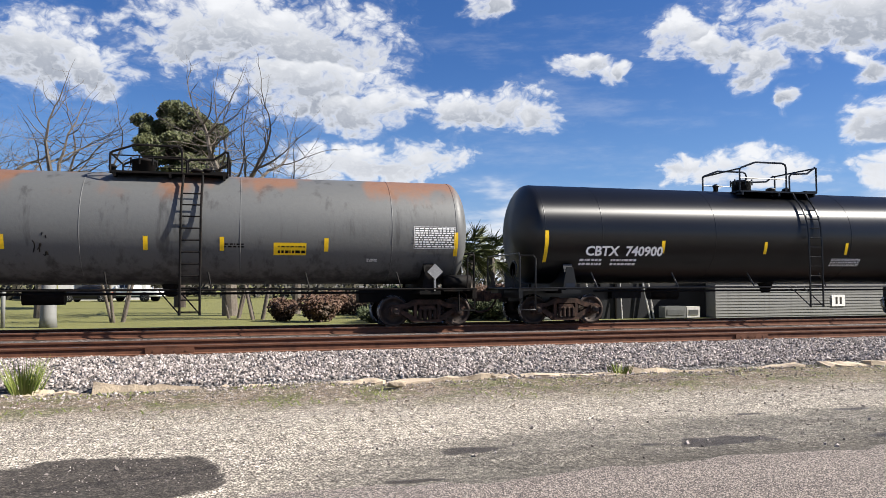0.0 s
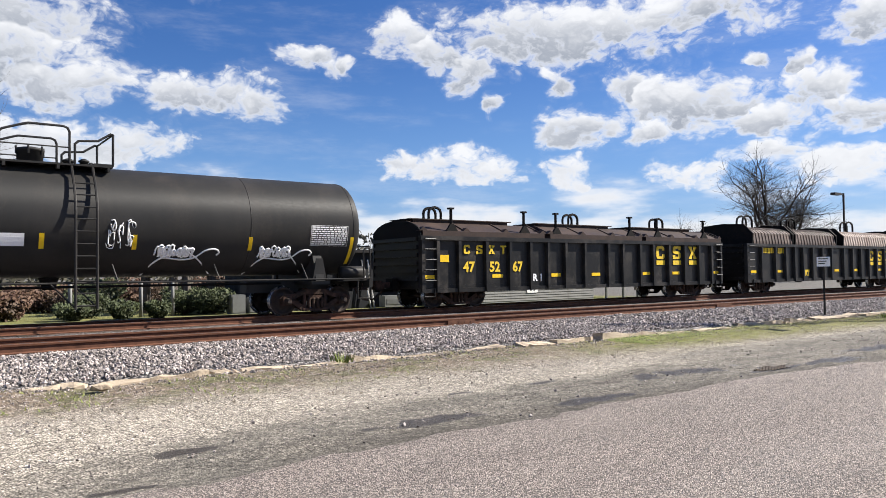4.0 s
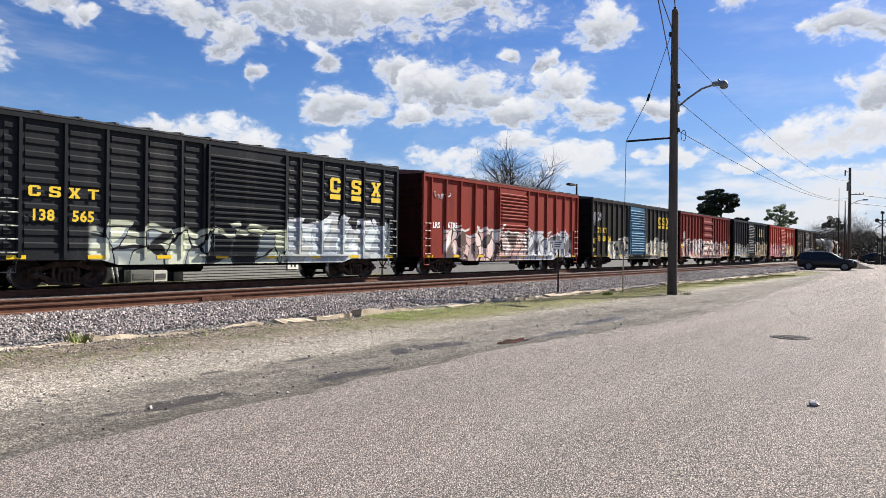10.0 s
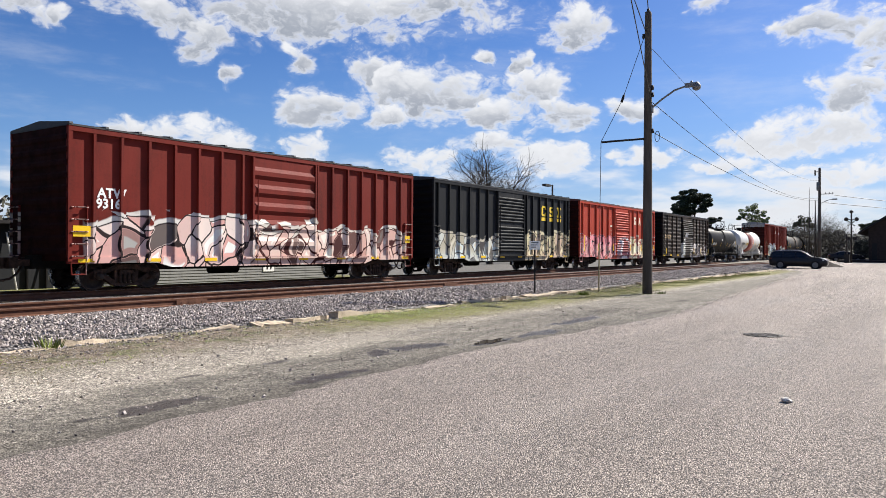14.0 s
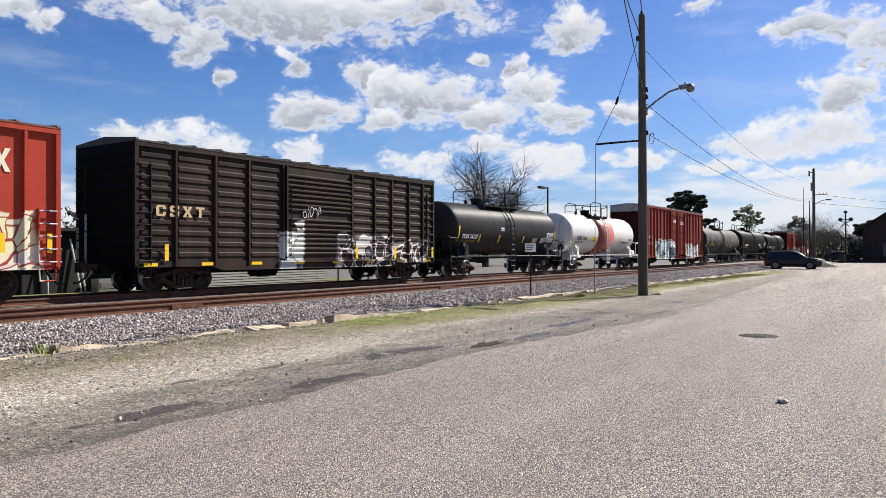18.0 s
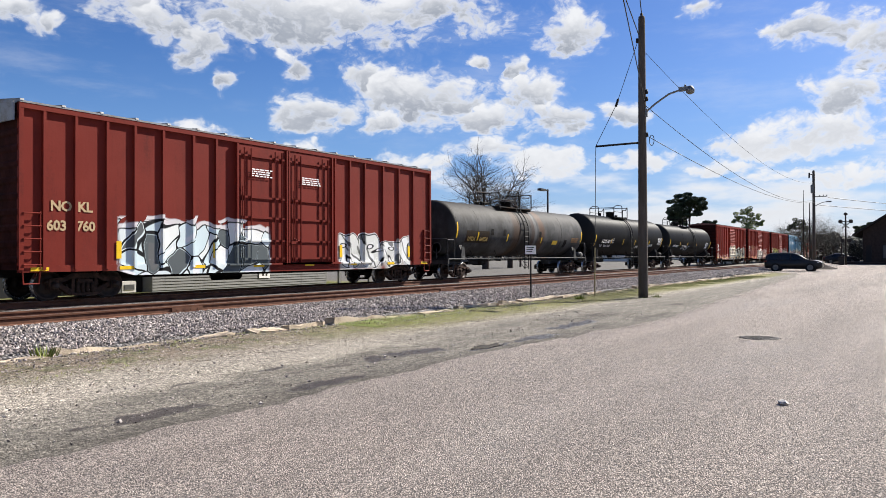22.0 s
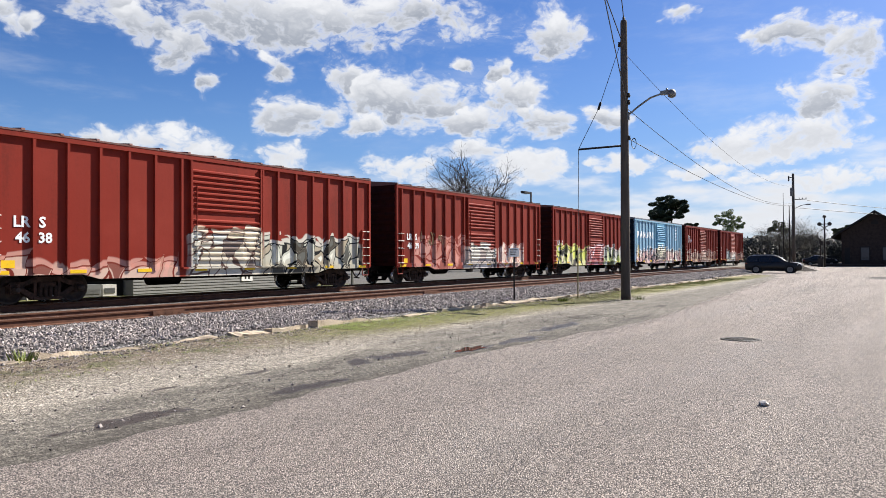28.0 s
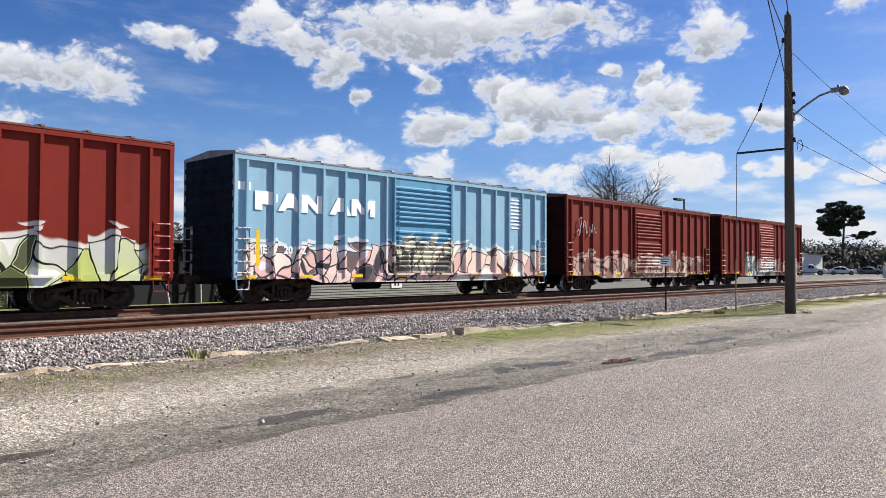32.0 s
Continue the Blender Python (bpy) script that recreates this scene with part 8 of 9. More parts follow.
def palm(x, y, h, seed, n=26):
    t = thing("palm_tree", "short cabbage palm with drooping green and dry fronds", "palm", "palms behind the track")
    t.matrix_basis = pose(x, y, land(x, y))
    rng = random.Random(seed)
    s = Soup()
    for i in range(6):
        s.tube((0, 0, h * 0.75 * i / 6), (0, 0, h * 0.75 * (i + 1) / 6), 0.2 - 0.01 * i, 0.21 - 0.01 * i, 8)
    part("trunk", s.mesh("trunk", M_BARK), None, t)
    s = Soup()
    for i in range(n):
        a = rng.uniform(0, 6.283)
        e = rng.uniform(-1.1, 1.2)
        d = Vector((math.cos(a) * math.cos(e), math.sin(a) * math.cos(e), math.sin(e)))
        base = Vector((0, 0, h * 0.78))
        mid = base + d * rng.uniform(0.5, 0.8)
        s.tube(base, mid, 0.02, 0.012, 3)
        side = d.cross(Vector((0, 0, 1))).normalized()
        upv = side.cross(d)
        for k in range(13):
            b = (k / 12 - 0.5) * 2.6
            f = (d * math.cos(b) + side * math.sin(b)).normalized()
            tip = mid + f * rng.uniform(0.6, 0.95) - Vector((0, 0, 0.25 * rng.random()))
            s.blade(mid, tip, upv * 0.035 + side * 0.02)
    part("crown", s.mesh("crown", L_PALM), None, t, "fan-shaped fronds")


def shrub(x, y, rx, h, seed, label, leaf, n=1700, size=0.055):
    t = thing("shrub", label, "shrub", "shrubs behind the track")
    t.matrix_basis = pose(x, y, land(x, y))
    rng = random.Random(seed)
    st, lv = Soup(), Soup()
    for i in range(9):
        a = rng.uniform(0, 6.283)
        tip = Vector((math.cos(a) * rx * 0.7, math.sin(a) * rx * 0.7, h * rng.uniform(0.6, 0.95)))
        st.tube((0, 0, 0), tip, 0.025, 0.008, 4)
        clump(lv, rng, tip * 0.8, rx * 0.5, h * 0.3, n // 9, size)
        clump(lv, rng, tip * 0.5, rx * 0.45, h * 0.34, n // 9, size)
    part("stem", st.mesh("stem", M_DARKBARK), None, t)
    part("foliage", lv.mesh("foliage", leaf), None, t)


def make_vegetation():
    bare_tree(-8.9, 36, 10.6, 5, "tall bare grey-barked tree behind the lawn", depth=5, r=0.34, twigs=1, spread=0.7, fork=0.42)
    bare_tree(-12.4, 37, 10.4, 8, "tall bare grey-barked tree behind the lawn", depth=5, r=0.3, twigs=1, spread=0.68, lean=(0.06, 0), fork=0.4)
    bare_tree(-0.9, 36, 12.4, 12, "tall bare tree with pale twigs on the lawn", lean=(-0.04, 0), depth=5, r=0.38, twigs=1, spread=0.7, fork=0.36)
    bare_tree(2.2, 37, 8.8, 15, "slender bare tree on the lawn", lean=(0.06, 0), depth=5, r=0.24, twigs=1, spread=0.7, fork=0.4)
    for i, (rx, y) in enumerate(((-0.161, 31), (-0.02, 33), (0.01, 31.5))):
        bare_tree(rx * y, y, 5.2, 30 + i, "small bare multi-stemmed tree on the lawn", stems=4, depth=3, r=0.07, group="small bare trees", fork=0.35)
    leafy_tree("broadleaf_evergreen", -4.1, 47, 0.2, 11, [(-1.5, 0, 10.7, 1.4, 1.3), (0.1, 0.4, 11.3, 1.8, 1.3), (1.5, -0.3, 10.4, 1.4, 1.4), (-0.4, -0.6, 9.4, 2.1, 1.5), (0.9, 0, 8.4, 1.9, 1.2), (-1.1, 0, 8.2, 1.6, 1.1), (0.2, 0.8, 10.0, 1.8, 1.4)], 3,
               "dark evergreen tree behind the bare branches", L_OAK, 0.35, 0.085, 6000)
    bare_tree(69.4, 40, 15.0, 21, "large bare tree with dense twigs beyond the tracks", depth=5, r=0.42, mat=M_DARKBARK, twigs=2, lean=(0.02, 0), spread=0.62)
    bare_tree(76.0, 40.5, 12.4, 22, "large bare spreading tree beyond the tracks", depth=5, r=0.36, mat=M_DARKBARK, twigs=2, spread=0.66)
    bare_tree(81.5, 42, 8.6, 24, "small bare tree beside a light pole", depth=4, r=0.14, mat=M_DARKBARK)
    bare_tree(58.0, 42, 8.2, 27, "small bare tree beyond the tracks", depth=4, r=0.13, mat=M_DARKBARK)
    # tall pine with layered crown
    leafy_tree("pine_tree", 153, 40.4, 0.2, 13.8, [(0, 0, 13.2, 2.3, 1.4), (0, 2.1, 12.0, 2.0, 1.5), (0, -1.9, 12.1, 2.0, 1.4), (0, 0.3, 10.9, 3.0, 1.6), (0, 3.1, 10.4, 1.3, 1.0), (0, -3.0, 11.1, 1.2, 0.8), (0, 0, 9.4, 2.6, 1.2), (0, 2.7, 9.2, 1.5, 0.9), (0, -4.3, 7.9, 1.3, 0.7), (0, -3.0, 7.6, 1.5, 0.8), (0, 1.5, 8.2, 2.0, 0.9)],
               4, "tall dark pine with a dense uneven crown of needles", L_PINE, 0.33, 0.11, 6500, bark=M_DARKBARK)
    leafy_tree("broadleaf_tree", 186, 35.2, 0.3, 11.5, [(0, 0, 11.7, 1.5, 1.1), (0, 1.8, 10.7, 1.4, 1.1), (0, -1.6, 10.1, 1.5, 1.2), (0, 2.6, 9.6, 0.9, 0.8), (0, -2.6, 8.8, 1.2, 1.0), (0, 0.4, 9.2, 1.9, 1.3), (0, -0.8, 7.4, 2.1, 1.5)], 6,
               "thin-crowned tree in fresh pale leaf", L_FRESH, 0.25, 0.10, 1300)
    leafy_tree("broadleaf_tree", 152, 19.6, 0.3, 7.2, [(0, 0, 7.3, 1.2, 0.9), (0, 1.2, 6.4, 1.1, 0.8), (0, -0.9, 6.2, 1.2, 0.8)], 16, "thin dark evergreen among the bare trees behind the crossing", L_OAK, 0.2, 0.085, 1500)
    leafy_tree("broadleaf_tree", 190, 10.4, 0.3, 8.4, [(0, 0, 7.6, 1.9, 1.2), (0, 1.6, 6.9, 1.4, 1.1), (0, -1.9, 7.0, 1.6, 1.1), (0, 0.3, 5.6, 2.6, 1.5)], 17, "dark rounded tree behind the depot", L_OAK, 0.25, 0.10, 4000)
    for i, (x, y, h) in enumerate(((150, 19.0, 11.6), (149, 17.3, 9.8), (151, 15.4, 11.6), (147, 14.2, 10.0), (128, 15.4, 8.2), (126, 12.6, 7.0), (146, 20.8, 8.8))):
        bare_tree(x, y, h, 44 + i, "bare twiggy tree hung with grey moss behind the crossing", depth=5, r=0.16, mat=M_MOSSBARK, twigs=2, spread=0.68, fork=0.2)
    for i, (rx, y, h) in enumerate(((0.302, 30, 3.6), (0.335, 31, 3.5), (0.25, 31, 3.7), (0.285, 30, 3.6), (0.305, 32, 3.9))):
        palm(rx * y, y, h, 60 + i)
    palm(157, 34.5, 5.2, 71)
    palm(161, 33.0, 5.6, 72)
    shrub(2.6, 29, 0.85, 1.15, 1, "russet twiggy shrub on the lawn", L_SHRUB)
    shrub(1.3, 30, 0.6, 0.9, 9, "russet twiggy shrub on the lawn", L_SHRUB)
    for i, (rx, y, r, h) in enumerate(((0.222, 27, 0.5, 0.7), (0.265, 27, 0.45, 0.65), (0.161, 27.5, 0.6, 0.6), (0.34, 28, 0.9, 1.0), (0.18, 29, 0.8, 0.9), (0.30, 28.5, 0.8, 1.0))):
        shrub(rx * y, y, r, h, 80 + i, "low rounded green shrub", L_HEDGE, 1300, 0.045)
    for i, (x, y, r, h) in enumerate(((4.6, 35, 1.5, 1.2), (6.4, 34, 1.3, 1.4), (8.4, 36, 1.7, 1.5), (10.2, 33, 1.3, 1.2), (11.8, 35, 1.5, 1.5), (13.6, 36, 1.6, 1.4))):
        shrub(x, y, r, h, 120 + i, "dark scrubby bush across the lawn", L_HEDGE if i % 2 else L_SHRUB, 2200, 0.06)
    # distant woods as one mass of foliage
    rng = random.Random(9)
    s = Soup()
    for i in range(420):
        x = rng.uniform(-160, 420)
        y = rng.uniform(78, 110) + max(0, (x - 200)) * 0.1
        h = rng.uniform(3.5, 7.5)
        clump(s, rng, Vector((x, y, h * 0.5)), rng.uniform(2, 4.5), h * 0.55, 110, 0.36)
    for i in range(460):
        x = rng.uniform(165, 330)
        y = rng.uniform(-50, 70) if x > 195 else rng.uniform(14, 70)
        h = rng.uniform(4.5, 9.5) * (0.75 + 0.25 * (x > 230))
        clump(s, rng, Vector((x, y, h * 0.45)), rng.uniform(1.6, 3.6), h * 0.5, 130, 0.28)
    for i in range(200):
        x = rng.uniform(175, 270)
        y = rng.uniform(44, 76)
        h = rng.uniform(6, 9)
        clump(s, rng, Vector((x, y, h * 0.5)), rng.uniform(1.8, 3.4), h * 0.5, 190, 0.22)
    # the close inner growth of the belt, with twigs along its top
    k, n, rows = len(s.v), 420, 16
    for i in range(n + 1):
        y = -35 + 115 * i / n
        h = 5.3 + 1.3 * noise.noise((y * 0.12, 3, 0)) + 0.8 * noise.noise((y * 0.5, 7, 0))
        for j in range(rows + 1):
            a = math.pi * j / rows
            q = Vector((188 - 5 * math.cos(a), y, 1.12 * h * math.sin(a) ** 0.6))
            s.v.append(tuple(q + noise.noise_vector(q * 0.9) * 0.7 + noise.noise_vector(q * 2.6) * 0.3))
    s.f += [(k + i * (rows + 1) + j, k + (i + 1) * (rows + 1) + j, k + (i + 1) * (rows + 1) + j + 1, k + i * (rows + 1) + j + 1) for i in range(n) for j in range(rows)]
    for i in range(900):
        y = rng.uniform(-35, 80)
        h = 5.2 + 1.3 * noise.noise((y * 0.12, 3, 0))
        clump(s, rng, Vector((rng.uniform(182, 187), y, rng.uniform(0.8, h))), rng.uniform(0.6, 1.3), rng.uniform(0.5, 1.1), 90, 0.10)
    tagged(new("far_woods", s.mesh("far_woods", L_WOODS)), "dark distant belt of woods and scrub", "woods", kind="stuff")


def make_poles():
    t = thing("utility_pole", "weathered wooden utility pole with a street lamp arm", "utility pole", "utility poles")
    x, y = 27.2, 8.85
    t.matrix_basis = pose(x, y, 0)
    bm = B()
    lathe(bm, [(-0.1, 0.185), (0.3, 0.18), (4, 0.165), (10.5, 0.125), (10.6, 0.115), (10.64, 0.05)], "z", 14)
    part("pole", bm, M_POLE, t)
    bm = B()
    path(bm, [(0, -0.1, 6.95), (0, -0.5, 7.25), (0, -1.0, 7.55), (0, -1.45, 7.66)], 0.035, 8)
    box(bm, -0.06, 0.06, -0.2, -0.12, 6.8, 7.1)
    a = part("lamp_arm", bm, M_ALU, t)
    bm = B()
    box(bm, -0.09, 0.09, -1.78, -1.38, 7.6, 7.74)
    lathe(bm, [(7.45, 0.05), (7.5, 0.14), (7.6, 0.16), (7.7, 0.12), (7.76, 0.05)], "z", 12, (0, -1.78, 0))
    rod(bm, (0, -1.6, 7.72), (0, -1.6, 7.82), 0.04, 8)
    part("lamp_head", bm, M_ALU, a, "cobra-head street lamp")
    bm = B()
    rod(bm, (0, 0.1, 5.85), (0, 1.82, 5.85), 0.04, 8)
    part("guy_strut", bm, M_WIRE, t, "dark horizontal strut for the guy wire")
    for z, s in ((10.62, 0), (7.72, -1), (7.45, -1), (6.1, -1), (9.7, 1)):
        bm = B()
        yy = s * 0.17
        lathe(bm, [(z - 0.06, 0.05), (z, 0.07), (z + 0.04, 0.05), (z + 0.1, 0.06)], "z", 8, (0, yy, 0))
        part("insulator", bm, M_IRON, t)
    bm = B()
    path(bm, [(0.02, -0.35 + 0.09 * math.sin(k * 0.571), 5.9 + 0.2 * math.cos(k * 0.571)) for k in range(12)], 0.014, 4)
    part("cable_coil", bm, M_WIRE, t)
    # down guy from the strut, with its marker
    g = thing("guy_wire", "thin guy wire with insulator running down to the verge", "guy wire")
    bm = B()
    path(bm, [(x, y + 0.15, 9.7), (x, y + 1.0, 7.4), (x, y + 1.85, 5.86), (x - 0.05, y + 1.9, 0.1)], 0.012, 4)
    rod(bm, (x, y + 0.93, 7.6), (x, y + 1.03, 7.32), 0.05, 8)
    part("wire", bm, M_WIRE, g)
    bm = B()
    rod(bm, (x - 0.05, y + 1.9, 0.02), (x - 0.045, y + 1.89, 1.9), 0.025, 6)
    part("marker_sleeve", bm, worn("straw_sleeve", (0.272, 0.22, 0.117), (0.194, 0.156, 0.0907), 0.3, 4, 0.7), g, "faded yellow guy marker")
    # farther pole
    t2 = thing("utility_pole", "wooden utility pole with transformer fittings near the crossing", "utility pole", "utility poles")
    X, Y = 91.0, 10.25
    t2.matrix_basis = pose(X, Y, 0.25)
    bm = B()
    lathe(bm, [(-0.2, 0.19), (4, 0.17), (10.7, 0.13), (10.75, 0.04)], "z", 12)
    part("pole", bm, M_POLE, t2)
    bm = B()
    lathe(bm, [(8.2, 0.18), (8.25, 0.2), (9.1, 0.2), (9.15, 0.16)], "z", 12, (0, 0.12, 0))
    part("transformer", bm, M_BOXGREY, t2, "grey pole transformer")
    bm = B()
    path(bm, [(0, -0.1, 6.75), (0, -0.8, 7.1), (0, -1.3, 7.2)], 0.035, 6)
    box(bm, -0.1, 0.1, -1.75, -1.25, 7.12, 7.26)
    part("lamp_arm", bm, M_ALU, t2, "small street lamp on an arm")
    bm = B()
    box(bm, -0.05, 0.05, -1.35, 0.1, 7.76, 7.83)
    for q in (-1.3, -0.95, -0.6):
        rod(bm, (0, q, 7.83), (0, q, 7.97), 0.04, 6)
    box(bm, -0.07, 0.07, 0.38, 0.52, 9.9, 10.5)
    rod(bm, (0, 0.1, 10.3), (0, 0.45, 10.3), 0.04, 5)
    part("crossarm", bm, M_IRON, t2)
    for k, (px, py, h, r) in enumerate(((100, 12.4, 9.3, 0.05), (104, 12.2, 8.0, 0.09))):
        bm = B()
        lathe(bm, [(0, r * 1.2), (h * 0.6, r), (h, r * 0.5)], "z", 8, (px, py, 0.25))
        thing("slim_mast", "slim dark mast near the level crossing", "mast", "masts at the crossing", bm=bm, mat=M_IRON)
    # overhead lines, each sagging between its ends
    def line(a, b, sag, r, label):
        cu = bpy.data.curves.new("overhead_line", "CURVE")
        cu.dimensions, cu.bevel_depth, cu.bevel_resolution = "3D", r, 0
        sp = cu.splines.new("POLY")
        sp.points.add(32)
        for i, p in enumerate(sp.points):
            s = i / 32
            q = Vector(a).lerp(Vector(b), s)
            p.co = (q.x, q.y, q.z - 4 * sag * s * (1 - s), 1)
        cu.materials.append(M_WIRE)
        tagged(new("overhead_line", cu), label, "cable", "overhead lines")
    for z0, z1, sag, r in ((9.2, 9.6, 1.4, 0.011), (7.2, 7.7, 1.3, 0.016), (6.1, 7.4, 0.8, 0.016)):
        line((x, y - 0.15, z0), (X, Y, z1), sag, r, "thin dark overhead cable between the poles")
    line((x, y - 0.1, 7.35), (-25, -5.7, 8.1), 0.0, 0.014, "thick dark overhead cable above the road")
    line((x, y, 10.7), (-24, -6.2, 11.0), 0.3, 0.018, "thin overhead cable above the road")
    line((x, y + 0.1, 9.9), (-26, -3.0, 10.6), 0.2, 0.018, "thin overhead cable above the road")
    line((X, Y - 1.4, 7.9), (150, -22, 8.6), 0.8, 0.03, "thin dark overhead cable beyond the crossing")
    line((X, Y - 0.5, 7.1), (150, -26, 7.0), 0.6, 0.03, "thin dark overhead cable beyond the crossing")
    # parking-lot light behind the train
    lp = thing("parking_light", "dark square parking-lot light on a tall post", "lamp post")
    lp.matrix_basis = pose(81.0, 38.0, 0.2)
    bm = B()
    box(bm, -0.08, 0.08, -0.08, 0.08, 0, 9.4)
    part("post", bm, M_IRON, lp)
    bm = B()
    box(bm, -2.3, -0.9, -0.25, 0.25, 9.1, 9.35)
    box(bm, -0.9, 0, -0.05, 0.05, 9.2, 9.3)
    part("lamp_head", bm, M_IRON, lp)


def make_sign():
    s = thing("trackside_sign", "small weathered white sign on a thin dark post", "sign")
    s.matrix_basis = pose(24.6, 12.25, 0.05, 0, 0, -62)
    bm = B()
    box(bm, -0.03, 0.03, -0.02, 0.02, -0.2, 1.9)
    part("post", bm, M_IRON, s)
    bm = B()
    box(bm, -0.2, 0.2, -0.035, -0.02, 1.6, 1.92)
    pl = part("panel", bm, M_LETTER_W, s)
    bm = B()
    for i in range(3):
        box(bm, -0.15, 0.13 - 0.04 * i, -0.04, -0.034, 1.84 - 0.08 * i, 1.87 - 0.08 * i)
    part("lettering", bm, M_IRON, pl, "three lines of small dark lettering")


SUV_LINE = ((-1.0, 0.46, 0.92, 0.80), (-0.975, 0.34, 1.08, 0.90), (-0.945, 0.29, 1.40, 0.96), (-0.89, 0.27, 1.60, 1.0), (-0.78, 0.26, 1.69, 1.0), (-0.55, 0.25, 1.735, 1.0), (-0.28, 0.25, 1.75, 1.0),
            (0.0, 0.25, 1.73, 1.0), (0.12, 0.25, 1.68, 1.0), (0.26, 0.25, 1.52, 1.0), (0.40, 0.25, 1.30, 1.0), (0.52, 0.25, 1.13, 1.0), (0.70, 0.25, 1.07, 0.99), (0.86, 0.27, 1.00, 0.96), (0.95, 0.30, 0.90, 0.90), (1.0, 0.40, 0.74, 0.78))
PICKUP_LINE = ((-1.0, 0.50, 1.02, 0.94), (-0.98, 0.42, 1.08, 0.98), (-0.13, 0.36, 1.08, 1.0), (-0.12, 0.36, 1.60, 1.0), (-0.07, 0.36, 1.76, 1.0), (0.10, 0.36, 1.80, 1.0), (0.20, 0.36, 1.72, 1.0), (0.40, 0.36, 1.24, 1.0),
               (0.46, 0.36, 1.16, 1.0), (0.84, 0.36, 1.08, 0.98), (0.96, 0.40, 0.98, 0.92), (1.0, 0.50, 0.80, 0.84))
CAR_LINE = ((-1.0, 0.42, 0.84, 0.80), (-0.96, 0.32, 0.96, 0.92), (-0.74, 0.24, 1.04, 1.0), (-0.60, 0.22, 1.16, 1.0), (-0.38, 0.22, 1.38, 1.0), (-0.12, 0.22, 1.45, 1.0), (0.08, 0.22, 1.42, 1.0), (0.24, 0.22, 1.26, 1.0), (0.42, 0.22, 1.02, 1.0),
            (0.70, 0.23, 0.94, 0.98), (0.90, 0.27, 0.82, 0.93), (1.0, 0.36, 0.64, 0.80))


def vehicle(name, label, paint_mat, length, height, width, m, line, category="car"):
    """A car that faces local +x, its middle on the ground at the origin; line gives stations (x, low, top, width)."""
    c = thing(name, label, category, "")
    c.matrix_basis = m
    L, w = length / 2, width / 2
    k = height / max(q[2] for q in line)
    line = [(q[0] * L, q[1] * k, q[2] * k, q[3] * w) for q in line]
    belt = 0.575 * height if line[0][1] < 0.5 * k else 0.60 * height

    def at(x):
        for p, q in zip(line, line[1:]):
            if p[0] <= x <= q[0]:
                f = (x - p[0]) / max(q[0] - p[0], 1e-6)
                return [p[i] + (q[i] - p[i]) * f for i in (1, 2, 3)]
        return line[-1][1:]

    def flank(x, z):
        lo, top, hw = at(x)
        if z <= belt:
            return hw
        return hw - 0.27 * (z - belt) / (height - belt) * w

    def section(x):
        lo, top, hw = at(x)
        b = min(belt, top - 0.06)
        pts = [(hw * 0.90, lo), (hw * 0.985, lo + 0.10), (hw, (lo + b) / 2), (hw * 0.985, b - 0.04), (flank(x, b) * 0.965, b)]
        pts += [(flank(x, top) + 0.03, max(top - 0.09, b + 0.01)), (flank(x, top) - 0.05, top - 0.03), (flank(x, top) * 0.62, top)]
        return pts

    bm = B()
    rings = []
    for q in line:
        half = section(q[0])
        rings.append([bm.verts.new((q[0], -y, z)) for y, z in half] + [bm.verts.new((q[0], y, z)) for y, z in half[::-1]])
    n = len(rings[0])
    for a, b in zip(rings, rings[1:]):
        for i in range(n):
            bm.faces.new((a[i], a[(i + 1) % n], b[(i + 1) % n], b[i]))
    bm.faces.new(rings[0])
    bm.faces.new(rings[-1][::-1])
    for f in bm.faces:
        f.smooth = len(f.verts) == 4
    bmesh.ops.recalc_face_normals(bm, faces=bm.faces[:])
    body = part("body", bm, paint_mat, c)
    # glass between the belt line and the roof
    glazed = [q[0] for q in line if q[2] > belt + 0.26]
    g0, g1 = glazed[0] + 0.10, glazed[-1] + 0.12
    cuts = [g0 + (g1 - g0) * f for f in ((0, 0.30, 0.62, 1) if len(line) > 13 else (0, 0.5, 1))]
    for p, q in zip(cuts, cuts[1:]):
        for s in (-1, 1):
            bm = B()
            lower, upper = [], []
            for i in range(7):
                x = p + 0.04 + (q - p - 0.08) * i / 6
                zt = max(min(at(x)[1] - 0.13, height - 0.16), belt + 0.07)
                lower.append(bm.verts.new((x, s * (flank(x, belt + 0.05) + 0.012), belt + 0.05)))
                upper.append(bm.verts.new((x, s * (flank(x, zt) + 0.016), zt)))
            for i in range(6):
                bm.faces.new((lower[i], lower[i + 1], upper[i + 1], upper[i]))
            part("side_window", bm, M_GLASS, c)
    front = [q for q in line if q[0] > 0 and belt + 0.03 < q[2] < height - 0.05]
    rear = [q for q in line if q[0] < 0 and belt + 0.03 < q[2] < height - 0.04]
    for nm, rows in (("windscreen", front), ("rear_window", rear)):
        if len(rows) < 2:
            continue
        out = 0.014 if nm == "windscreen" else -0.014
        bm = B()
        vs = [[bm.verts.new((q[0] + out, s * flank(q[0], q[2]) * 0.86, q[2] + 0.006)) for s in (-1, 1)] for q in rows]
        for a, b in zip(vs, vs[1:]):
            bm.faces.new((a[0], a[1], b[1], b[0]))
        part(nm, bm, M_GLASS, c)
    R = 0.205 * height if height < 1.7 else 0.37
